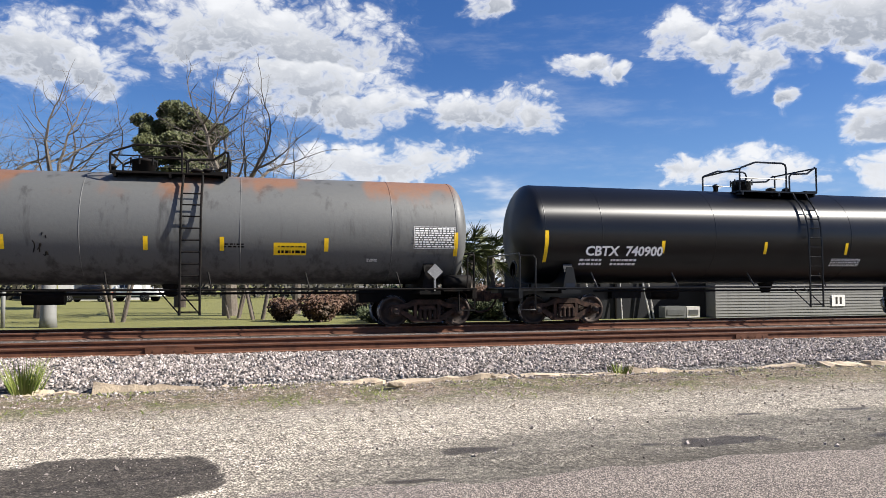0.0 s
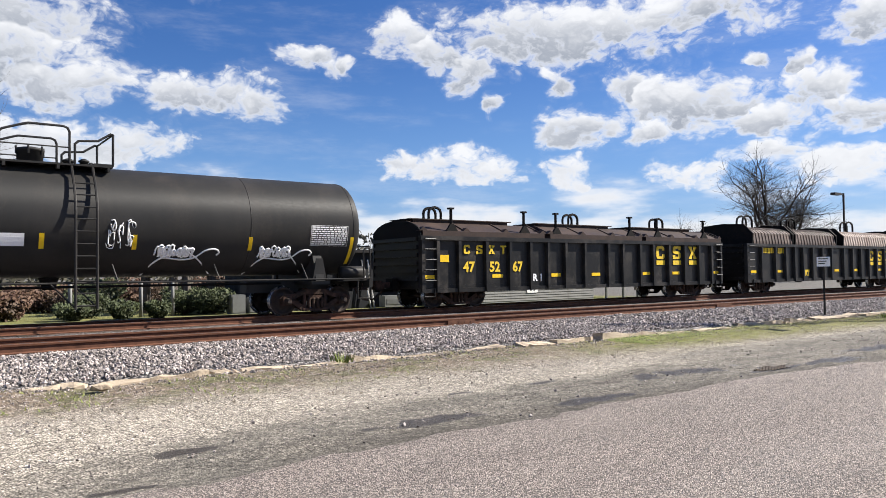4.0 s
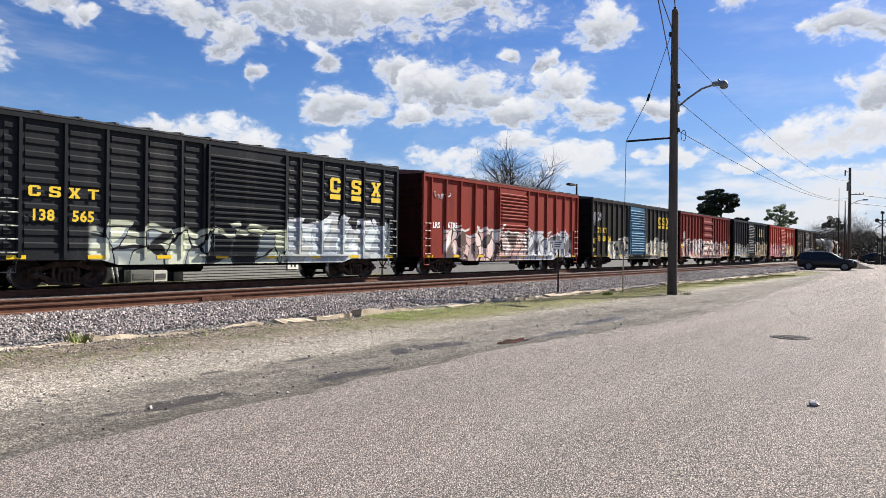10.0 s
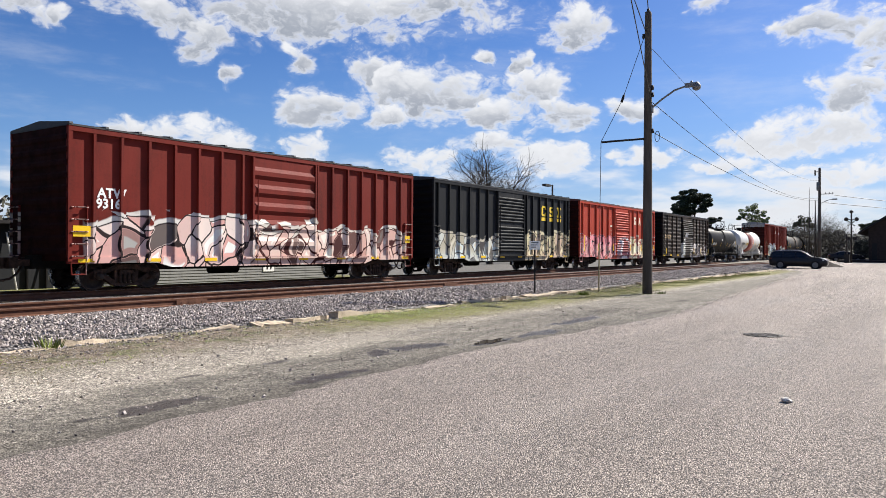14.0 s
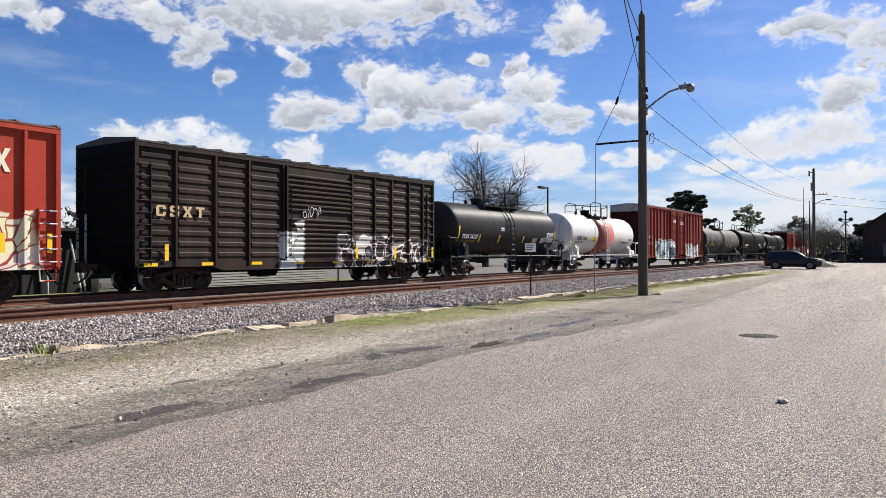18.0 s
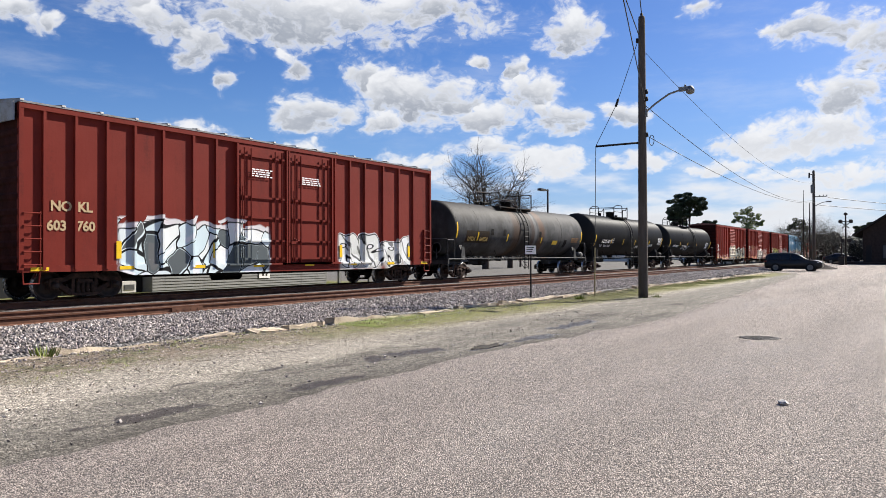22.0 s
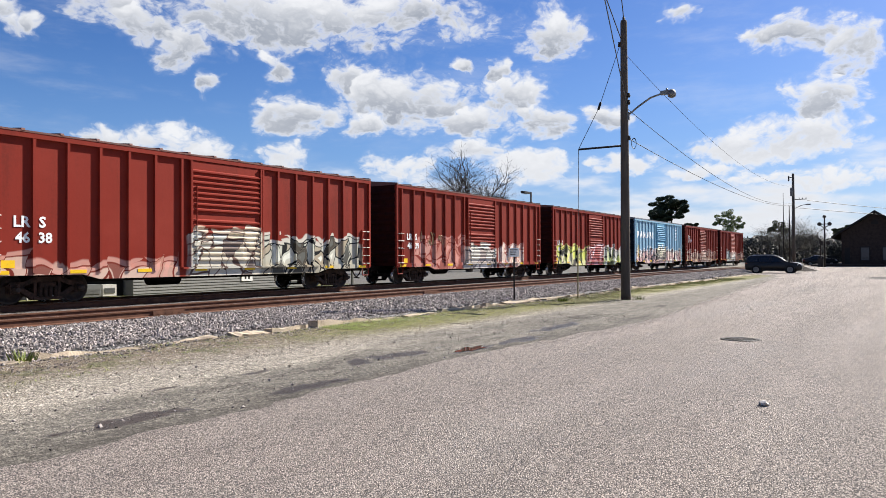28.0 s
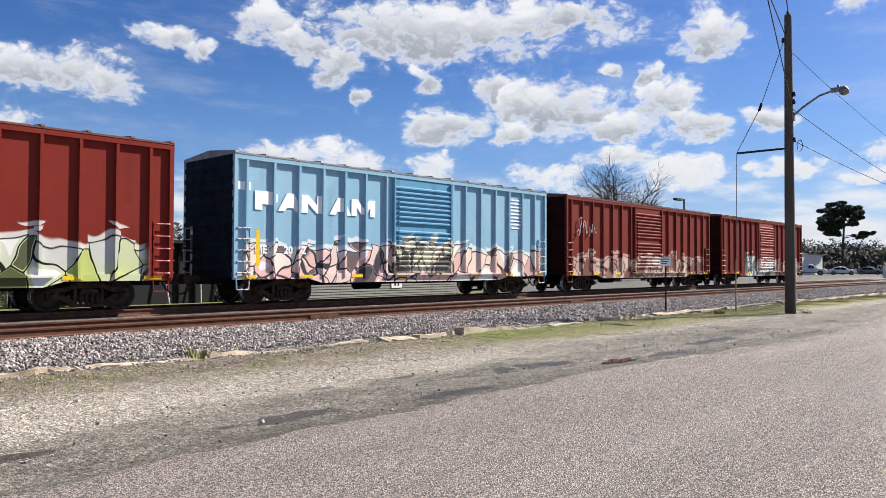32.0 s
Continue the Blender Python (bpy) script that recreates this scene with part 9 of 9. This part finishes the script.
    for x in (-L * 0.59, L * 0.60):
        for s in (-1, 1):
            bm = B()
            lathe(bm, [(s * 0.02, R * 1.17), (s * 0.118, R * 1.17), (s * 0.118, R * 0.9)], "y", 22, (x, s * (w - 0.1), R * 1.02))
            part("wheel_arch", bm, M_RUBBER, c, "dark wheel arch")
            bm = B()
            lathe(bm, [(-0.11, R * 0.7), (-0.10, R * 0.96), (-0.07, R), (0.09, R), (0.125, R * 0.96), (0.13, R * 0.7)], "y", 22, (x, s * (w - 0.1), R))
            wh = part("wheel", bm, M_RUBBER, c)
            bm = B()
            lathe(bm, [(s * 0.125, R * 0.70), (s * 0.137, R * 0.66), (s * 0.11, R * 0.60)], "y", 18, (x, s * (w - 0.1), R))
            for j in range(5):
                t = 2 * math.pi * j / 5
                rod(bm, (x, s * (w + 0.025), R), (x + math.cos(t) * R * 0.64, s * (w + 0.028), R + math.sin(t) * R * 0.64), 0.026, 5)
            part("rim", bm, M_ALU, wh, "five-spoke alloy rim")
    for s in (-1, 1):
        bm = B()
        xh = L * 0.90
        rod(bm, (xh - 0.16, s * (at(xh - 0.16)[2] - 0.02), at(xh)[1] - 0.12 * k), (L * 0.975, s * at(L * 0.975)[2] * 0.86, at(L * 0.975)[1] - 0.06 * k), 0.065, 8)
        part("headlight", bm, M_LAMP, c, "clear headlight")
        bm = B()
        rod(bm, (-L * 0.985, s * w * 0.86, belt - 0.08), (-L * 0.90, s * w * 0.97, belt - 0.05), 0.06, 8)
        part("tail_light", bm, M_RED_SPOT, c, "red tail light")
        bm = B()
        xm = front[-1][0] - 0.28 if front else L * 0.3
        box(bm, xm - 0.09, xm + 0.07, *sorted((s * (w - 0.04), s * (w + 0.17))), belt + 0.04, belt + 0.20)
        part("mirror", bm, paint_mat, c)
        if height > 1.7 and line[0][1] < 0.5 * k:
            bm = B()
            path(bm, [(-L * 0.74, s * w * 0.66, height - 0.05), (-L * 0.68, s * w * 0.66, height + 0.045), (-L * 0.02, s * w * 0.66, height + 0.045), (L * 0.06, s * w * 0.66, height - 0.04)], 0.018, 5)
            part("roof_rail", bm, M_ALU, c, "slim metal roof rail")
        for f in (0.28, 0.60):
            bm = B()
            xd = g0 + (g1 - g0) * f - 0.1
            rod(bm, (xd - 0.1, s * (w + 0.012), belt - 0.14), (xd + 0.1, s * (w + 0.012), belt - 0.14), 0.016, 5)
            part("door_handle", bm, paint_mat, c)
    bm = B()
    box(bm, -L * 0.5, L * 0.5, -w * 1.0, w * 1.0, line[4][1] - 0.02, line[4][1] + 0.10)
    part("sill", bm, M_RUBBER, c, "dark plastic sill")
    return c


def make_buildings():
    # low grey-sided building close behind the track
    b = thing("sided_building", "low building with grey horizontal siding behind the track", "building")
    x0, x1, y0 = 18.95, 29.6, 27.0
    bm = B()
    box(bm, x0, x1, y0, y0 + 7, 0, 2.45)
    w = part("wall", bm, M_SIDING, b)
    bm = B()
    box(bm, x0 - 0.006, x1, -0.016, 0.0, 0.0, 0.115)
    for v in bm.verts:
        if v.co.z < 0.05 and v.co.y < -0.01:
            v.co.y -= 0.022
    me = mesh_of("siding_board", bm, M_SIDING)
    for i in range(19):
        o = part("siding_board", me, None, w)
        o.matrix_basis = pose(0, y0 - 0.001, 0.06 + i * 0.125)
    bm = B()
    prism(bm, [(y0 - 0.4, 2.4), (y0 - 0.4, 2.5), (y0 + 3.5, 2.95), (y0 + 7.4, 2.5), (y0 + 7.4, 2.4)], x0 - 0.3, x1 + 0.3, "x")
    part("roof", bm, M_SHINGLE, b)
    bm = B()
    box(bm, 24.8, 25.5, y0 - 0.06, y0 - 0.045, 0.55, 1.05)
    p = part("number_plate", bm, M_LETTER_W, b, "white plate with two dark marks")
    bm = B()
    for q in (25.0, 25.22):
        box(bm, q, q + 0.1, y0 - 0.066, y0 - 0.058, 0.65, 0.95)
    part("dark_mark", bm, M_IRON, p)
    # open porch at the building's end
    bm = B()
    box(bm, x1 + 0.32, 33.4, y0 - 0.3, y0 + 7, 2.3, 2.42)
    part("porch_roof", bm, M_SHINGLE, b)
    bm = B()
    box(bm, x1 + 0.02, 33.2, y0 + 3.2, y0 + 3.35, 0, 2.3)
    part("porch_wall", bm, M_SIDING, b)
    for q in (30.5, 31.9, 33.1):
        bm = B()
        box(bm, q, q + 0.12, y0 - 0.15, y0 - 0.03, 0.05, 2.3)
        part("porch_post", bm, M_SIDING, b)
    # dark shed with pipes and cooling units
    s = thing("dark_shed", "dark navy shed with pipes leaning on its wall", "shed")
    bm = B()
    box(bm, 11.7, 18.9, 27.6, 33, 0, 2.5)
    w = part("wall", bm, M_NAVY, s)
    bm = B()
    box(bm, 11.5, 18.93, 27.3, 33.3, 2.5, 2.62)
    part("roof", bm, M_SHINGLE, s)
    for x, t, r in ((16.05, 0.18, 0.035), (15.75, 0.32, 0.035), (13.2, 0.25, 0.03), (14.8, -0.02, 0.025)):
        bm = B()
        rod(bm, (x + t, 27.3, 0.1), (x, 27.55, 2.2), r, 6)
        part("leaning_pipe", bm, M_WHITE, s, "white pipe leaning on the wall")
    for x in (12.0, 13.9, 14.6):
        bm = B()
        box(bm, x, x + 0.06, 27.52, 27.6, 0, 2.5)
        part("batten", bm, M_STEEL, s)
    for x, wd, h, lab in ((16.4, 0.95, 0.52, "dull grey air-conditioning unit"), (17.4, 0.6, 0.5, "pale air-conditioning unit with louvred front")):
        u = thing("air_conditioner", lab, "air conditioner", "cooling units by the shed")
        u.matrix_basis = pose(x, 26.7, 0.12)
        bm = B()
        box(bm, 0, wd, 0, 0.5, 0.05, h)
        part("casing", bm, M_BOXGREY if wd > 0.6 else M_WHITE, u)
        for i in range(7):
            bm = B()
            box(bm, 0.08, wd - 0.08, -0.02, 0.0, 0.16 + i * (h - 0.3) / 7, 0.2 + i * (h - 0.3) / 7)
            part("louvre", bm, M_BOXGREY, u)
    for x, wd, h in ((9.9, 0.55, 0.75), (10.6, 0.7, 0.62), (11.25, 0.4, 0.8)):
        c = thing("utility_cabinet", "grey metal utility cabinet on the verge", "cabinet", "utility cabinets")
        c.matrix_basis = pose(x, 27.2, 0.1)
        bm = B()
        box(bm, 0, wd, 0, 0.5, 0, h)
        part("casing", bm, M_BOXGREY, c)
        bm = B()
        box(bm, 0.04, wd - 0.04, -0.015, 0, 0.08, h - 0.06)
        part("door", bm, M_BOXGREY, c)
    for i, rx in enumerate((0.161, 0.244, 0.284, -0.29, 0.42)):
        bm = B()
        lathe(bm, [(0, 0.07), (1.25, 0.065), (1.28, 0.03)], "z", 8, (rx * 28, 28, 0.1))
        thing("short_post", "short pale post on the lawn", "post", "posts on the lawn", bm=bm, mat=M_SIDING)
    bm = B()
    lathe(bm, [(0, 0.30), (0.4, 0.26), (2.4, 0.22), (2.45, 0.1)], "z", 12, (-0.24 * 28, 28, 0.1))
    thing("stump_post", "thick pale cut trunk standing on the lawn", "post", bm=bm, mat=M_SIDING)
    # pale house far across the lawn
    hs = thing("house", "pale low house far across the lawn", "house", "far houses")
    bm = B()
    box(bm, -17, -9.5, 74, 80, 0.1, 2.9)
    part("wall", bm, M_WHITE, hs)
    bm = B()
    prism(bm, [(73.6, 2.85), (77, 4.6), (80.4, 2.85)], -17.4, -9.1, "x")
    part("roof", bm, M_SHINGLE, hs)
    for x in (-15.6, -13.4, -11.2):
        bm = B()
        box(bm, x, x + 0.9, 73.97, 74.0, 1.0, 2.2)
        part("window", bm, M_WINDOW, hs)
    # white roadside building beyond the train's tail
    wb = thing("roadside_building", "low white commercial building beyond the tracks", "building", "far houses")
    bm = B()
    box(bm, 135, 150, 43, 52, 0.2, 4.0)
    part("wall", bm, M_WHITE, wb)
    bm = B()
    box(bm, 134.8, 150.2, 42.8, 52.2, 4.0, 4.25)
    part("roof", bm, M_BOXGREY, wb)
    # old depot with a broad gable
    d = thing("railway_depot", "dark brown railway depot with a broad gable and deep eaves", "depot")
    X, yc, hw = 108, 2.79, 3.75
    bm = B()
    prism(bm, [(yc - hw, 0.3), (yc + hw, 0.3), (yc + hw, 4.7), (yc, 7.15), (yc - hw, 4.7)], X, X + 26, "x")
    part("wall", bm, M_BRICK, d)
    for s in (-1, 1):
        bm = B()
        prism(bm, [(yc, 7.2), (yc, 7.45), (yc + s * (hw + 1.15), 4.18), (yc + s * (hw + 1.15), 3.98)], X - 0.9, X + 26.9, "x")
        part("roof_slope", bm, M_SHINGLE, d)
    for yy in (3.9, 1.5):
        bm = B()
        box(bm, X - 0.06, X - 0.01, yy - 0.58, yy + 0.58, 0.95, 2.9)
        wn = part("window", bm, M_SHINGLE, d)
        bm = B()
        box(bm, X - 0.09, X - 0.062, yy - 0.44, yy + 0.44, 1.13, 2.73)
        part("pane", bm, M_WINDOW, wn)
    bm = B()
    box(bm, X - 0.05, X - 0.01, yc + 2.8, yc + 3.4, 0.62, 2.75)
    part("door", bm, M_SHINGLE, d)
    bm = B()
    prism(bm, [(yc - 0.4, 5.7), (yc + 0.4, 5.7), (yc + 0.4, 6.0), (yc, 6.3), (yc - 0.4, 6.0)], X - 0.05, X - 0.01, "x")
    part("gable_vent", bm, M_SHINGLE, d)
    bm = B()
    box(bm, X - 2.2, X + 26, yc - hw - 2, yc + hw + 3.4, 0.1, 0.60)
    part("platform", bm, M_BRICK, d, "dark raised platform")
    bm = B()
    for i in range(8):
        box(bm, X - 0.5, X - 0.44, yc + hw + 0.3, yc + hw + 2.6, 0.75 + i * 0.12, 0.81 + i * 0.12)
    part("bench", bm, M_SHINGLE, d)
    # crossing signal
    s = thing("crossing_signal", "black level-crossing signal mast with lamps and bell", "railway signal")
    s.matrix_basis = pose(100, 7.85, 0.25)
    bm = B()
    rod(bm, (0, 0, 0), (0, 0, 6.1), 0.09, 10)
    part("mast", bm, M_IRON, s)
    bm = B()
    lathe(bm, [(6.05, 0.05), (6.1, 0.22), (6.3, 0.2), (6.4, 0.05)], "z", 12)
    part("bell", bm, M_IRON, s)
    for a in (38, -38):
        bm = B()
        box(bm, -0.03, 0.0, -0.5, 0.5, -0.06, 0.06)
        o = part("crossbuck_arm", bm, M_BOXGREY, s, "weathered crossbuck board seen from behind")
        o.matrix_basis = pose(-0.1, 0, 4.8, a, 0, 0)
    for yy in (-0.55, 0.55):
        for z in (3.0, 5.3):
            bm = B()
            lathe(bm, [(-0.03, 0.24), (0.0, 0.24), (0.2, 0.13)], "x", 16, (0, yy * (0.65 if z < 4 else 1.0), z))
            part("signal_lamp", bm, M_IRON, s)
    bm = B()
    rod(bm, (0, -0.36, 3.0), (0, 0.36, 3.0), 0.04, 6)
    rod(bm, (0, -0.6, 5.3), (0, 0.6, 5.3), 0.05, 6)
    part("lamp_bracket", bm, M_IRON, s)
    bm = B()
    rod(bm, (0.3, 0.48, 1.0), (0.3, 0.50, 3.5), 0.08, 6)
    box(bm, 0.1, 0.5, 0.2, 0.8, 0.0, 1.1)
    part("gate_mechanism", bm, M_IRON, s)
    cb = thing("signal_cabinet", "white equipment cabinet beside the crossing", "cabinet")
    bm = B()
    box(bm, 104.5, 105.4, 21.6, 23.0, 0.15, 1.95)
    part("casing", bm, M_WHITE, cb)
    bm = B()
    box(bm, 104.45, 104.5, 21.75, 22.85, 0.25, 1.85)
    part("door", bm, M_WHITE, cb)


def make_vehicles():
    vehicle("parked_suv", "dark grey SUV with roof rails parked beside the verge", M_CAR, 4.97, 1.76, 1.92, pose(76.45, 10.36, rise(76.45) + 0.01, 0, 0, -89), SUV_LINE)
    vehicle("parked_car", "dark parked car under the depot eaves", M_CAR, 4.6, 1.5, 1.8, pose(118, 9.9, 0.31, 0, 0, -80), CAR_LINE)
    for i, (x, y, mm, pk) in enumerate(((131, 39.5, M_WHITECAR, True), (142, 37.5, M_WHITECAR, False), (158, 37.0, M_ALU, False), (172, 38.5, M_WHITECAR, True))):
        vehicle("parked_pickup" if pk else "parked_car", "white pickup parked beyond the tracks" if pk else "pale car parked beyond the tracks", mm, 5.2 if pk else 4.6, 1.8 if pk else 1.5, 1.9, pose(x, y, rise(x) + 0.13, 0, 0, -75), PICKUP_LINE if pk else CAR_LINE)
    vehicle("parked_pickup", "white pickup parked across the lawn", M_WHITECAR, 5.4, 1.85, 1.95, pose(-9.8, 68, 0.13, 0, 0, 160), PICKUP_LINE)
    vehicle("parked_car", "dark car parked across the lawn", M_CAR, 4.5, 1.45, 1.8, pose(-13.2, 68, 0.13, 0, 0, 170), CAR_LINE)
    # low heap of dark earth behind the SUV
    bm = B()
    bmesh.ops.create_grid(bm, x_segments=36, y_segments=36, size=1.0)
    for v in bm.verts:
        r = min(1.0, v.co.xy.length)
        h = 0.5 * (1 + math.cos(math.pi * r))
        x, y = v.co.x * 2.2, v.co.y * 2.6
        v.co = Vector((x, y, 0.62 * h * (1 + 0.35 * noise.noise((x * 1.3, y * 1.3, 2))) + 0.10 * h * noise.noise((x * 4, y * 4, 5)) - 0.03))
    thing("earth_mound", "low heap of dark earth beside the road", "mound", bm=bm, mat=worn("dark_earth", (0.022, 0.016, 0.012), (0.050, 0.036, 0.026), 0.4, 6, 0.95, bump=0.03), m=pose(83.5, 9.2, rise(83.5)))


PUD = (11.3, 6.52)


def make_road_details():
    m = thing("manhole_cover", "cast-iron manhole cover set in the asphalt", "manhole cover")
    m.matrix_basis = pose(14.8, 2.6, 0.036)
    bm = B()
    lathe(bm, [(-0.03, 0.36), (0.006, 0.36), (0.008, 0.31), (0.002, 0.305)], "z", 28)
    part("frame", bm, M_IRON, m)
    bm = B()
    lathe(bm, [(0.002, 0.30), (0.010, 0.298), (0.012, 0.28)], "z", 28)
    for i in range(-4, 5):
        for j in range(-4, 5):
            if i * i + j * j < 18:
                box(bm, i * 0.06 - 0.02, i * 0.06 + 0.02, j * 0.06 - 0.02, j * 0.06 + 0.02, 0.01, 0.018)
    part("lid", bm, M_IRON, m)
    rng = random.Random(3)
    bm = B()
    bmesh.ops.create_icosphere(bm, subdivisions=2, radius=0.065)
    for v in bm.verts:
        n = noise.noise(v.co * 16)
        v.co = Vector((v.co.x * 1.0, v.co.y * 0.8, max(v.co.z * 0.55, -0.02))) * (1 + 0.6 * n)
    thing("crumpled_litter", "crumpled piece of litter on the asphalt", "litter", bm=bm, mat=M_LITTER, m=pose(8.35, 1.24, 0.055))
    bm = B()
    bmesh.ops.create_icosphere(bm, subdivisions=1, radius=0.13)
    for v in bm.verts:
        v.co = Vector((v.co.x * 1.3, v.co.y * 0.8, v.co.z * 0.5)) * (1 + 0.7 * noise.noise(v.co * 14))
    thing("loose_stone", "pale angular stone on the gravel", "stone", bm=bm, mat=M_KERB, m=pose(2.2, 11.1, 0.07))

    # one shallow puddle that mirrors the sky
    mt, g, b = material("muddy_water")
    finish(g, b, (0.07, 0.06, 0.05), 0.02, 0, None, 0, 0.6)
    bm = B()
    vs = []
    for i in range(60):
        t = 2 * math.pi * i / 60
        k = 1 + 0.9 * noise.noise((math.cos(t) * 1.7, math.sin(t) * 1.7, 4.2)) + 0.35 * noise.noise((math.cos(t) * 6, math.sin(t) * 6, 1))
        vs.append(bm.verts.new((math.cos(t) * 0.42 * k, math.sin(t) * 0.17 * k, 0)))
    bm.faces.new(vs)
    thing("puddle", "small shallow puddle at the edge of the asphalt", "puddle", bm=bm, mat=mt, m=pose(PUD[0], PUD[1], land(*PUD) + 0.012, 0, 0, 8))


def make_grass():
    rng = random.Random(17)
    s = Soup()
    n = 0
    while n < 34000:
        x = 13 + 45 * rng.random() ** 1.3
        y = rng.uniform(7.6, 11.9)
        edge = 0.9 if 23 < x < 30 else 0.0
        lo = 10.2 - edge * 1.5 - max(0, (x - 16) * 0.02)
        dens = noise.noise((x * 0.7, y * 1.1, 4)) * 0.9 + (y - lo) * 0.9
        if dens < rng.uniform(0, 0.9):
            continue
        n += 1
        h = rng.uniform(0.02, 0.07)
        a = rng.uniform(0, 6.283)
        z = land(x, y)
        s.blade((x, y, z), (x + math.cos(a) * h * 0.6, y + math.sin(a) * h * 0.6, z + h), (0.012, 0.006, 0))
    for i in range(3000):
        x = rng.uniform(-9, 16)
        y = rng.uniform(9.6, 11.9)
        if noise.noise((x * 0.9, y * 1.5, 8)) < rng.uniform(-0.05, 0.55):
            continue
        h = rng.uniform(0.02, 0.07)
        a = rng.uniform(0, 6.283)
        z = land(x, y)
        s.blade((x, y, z), (x + math.cos(a) * h, y + math.sin(a) * h * 0.6, z + h), (0.010, 0.005, 0))
    tagged(new("verge_grass", s.mesh("verge_grass", L_BLADE)), "short patchy grass along the verge", "grass", kind="stuff")
    for x, y, n, h, lab in ((6.3, 11.75, 60, 0.24, "tuft of green grass by the edging"), (-3.2, 12.1, 160, 0.6, "weedy tuft growing over the edging"), (-4.4, 11.7, 120, 0.5, "weedy tuft growing over the edging"), (25.3, 10.6, 90, 0.18, "tuft of grass by the guy wire"), (28.0, 8.6, 50, 0.14, "grass tuft at the pole's foot")):
        s = Soup()
        for i in range(n):
            a, d = rng.uniform(0, 6.283), rng.uniform(0, 0.22)
            k = rng.uniform(0.5, 1) * h
            s.blade((math.cos(a) * d, math.sin(a) * d, 0), (math.cos(a) * (d + k * 0.45), math.sin(a) * (d + k * 0.45), k), (0.012 * math.sin(a), 0.012 * math.cos(a), 0))
        o = thing("grass_tuft", lab, "grass", "grass tufts")
        o.matrix_basis = pose(x, y, land(x, y))
        tagged(part("blade_bunch", s.mesh("blade_bunch", L_BLADE), None, o), kind="stuff")
    # leaf litter and small stones on the gravel
    s = Soup()
    for i in range(22000):
        x = rng.uniform(-9, 30)
        y = 12.1 - 3.4 * rng.random() ** 1.8
        if noise.noise((x * 0.8, y * 1.3, 2)) < rng.uniform(-0.6, 0.35):
            continue
        r = rng.uniform(0.004, 0.013) * (1.7 if rng.random() < 0.05 else 1)
        z = land(x, y) + r * 0.3
        u = Vector((rng.uniform(-1, 1), rng.uniform(-1, 1), rng.uniform(-0.5, 0.5))).normalized()
        s.quad((x, y, z + 0.004), u * r, u.orthogonal().normalized() * r * 0.7)
    me = s.mesh("gravel_scatter", leaf_material("gravel_and_leaf_tints", (0.085, 0.062, 0.040), (0.38, 0.32, 0.24), (0.16, 0.115, 0.075)))
    tagged(new("gravel_scatter", me), "scattered leaf litter and pebbles on the gravel", "gravel", kind="stuff")


make_vegetation()
make_poles()
make_sign()
make_buildings()
make_vehicles()
make_road_details()
make_grass()

# ---- loose and repeated pieces of the ground ----
make_stones(BED)
make_kerb()


# ---- what moves ----
def motions():
    for car, x in CARS:
        walk(car, [(t, pose(x - SPEED * t, YC, RAIL)) for t in (0, 8, 16, 24, 32)])
    turned = {}
    per = math.degrees(SPEED / 0.42) / FPS
    for w in BOGIES:
        k = round(w.matrix_basis.translation.x, 2)
        if k not in turned:
            walk(w, [(i / FPS, pose(k, 0, 0.42, 0, -(i * per) % 360, 0)) for i in range(32 * FPS + 1)])
            turned[k] = w.animation_data
        else:
            w.rotation_mode = "QUATERNION"
            d = w.animation_data_create()
            d.action, d.action_slot = turned[k].action, turned[k].action_slot


motions()
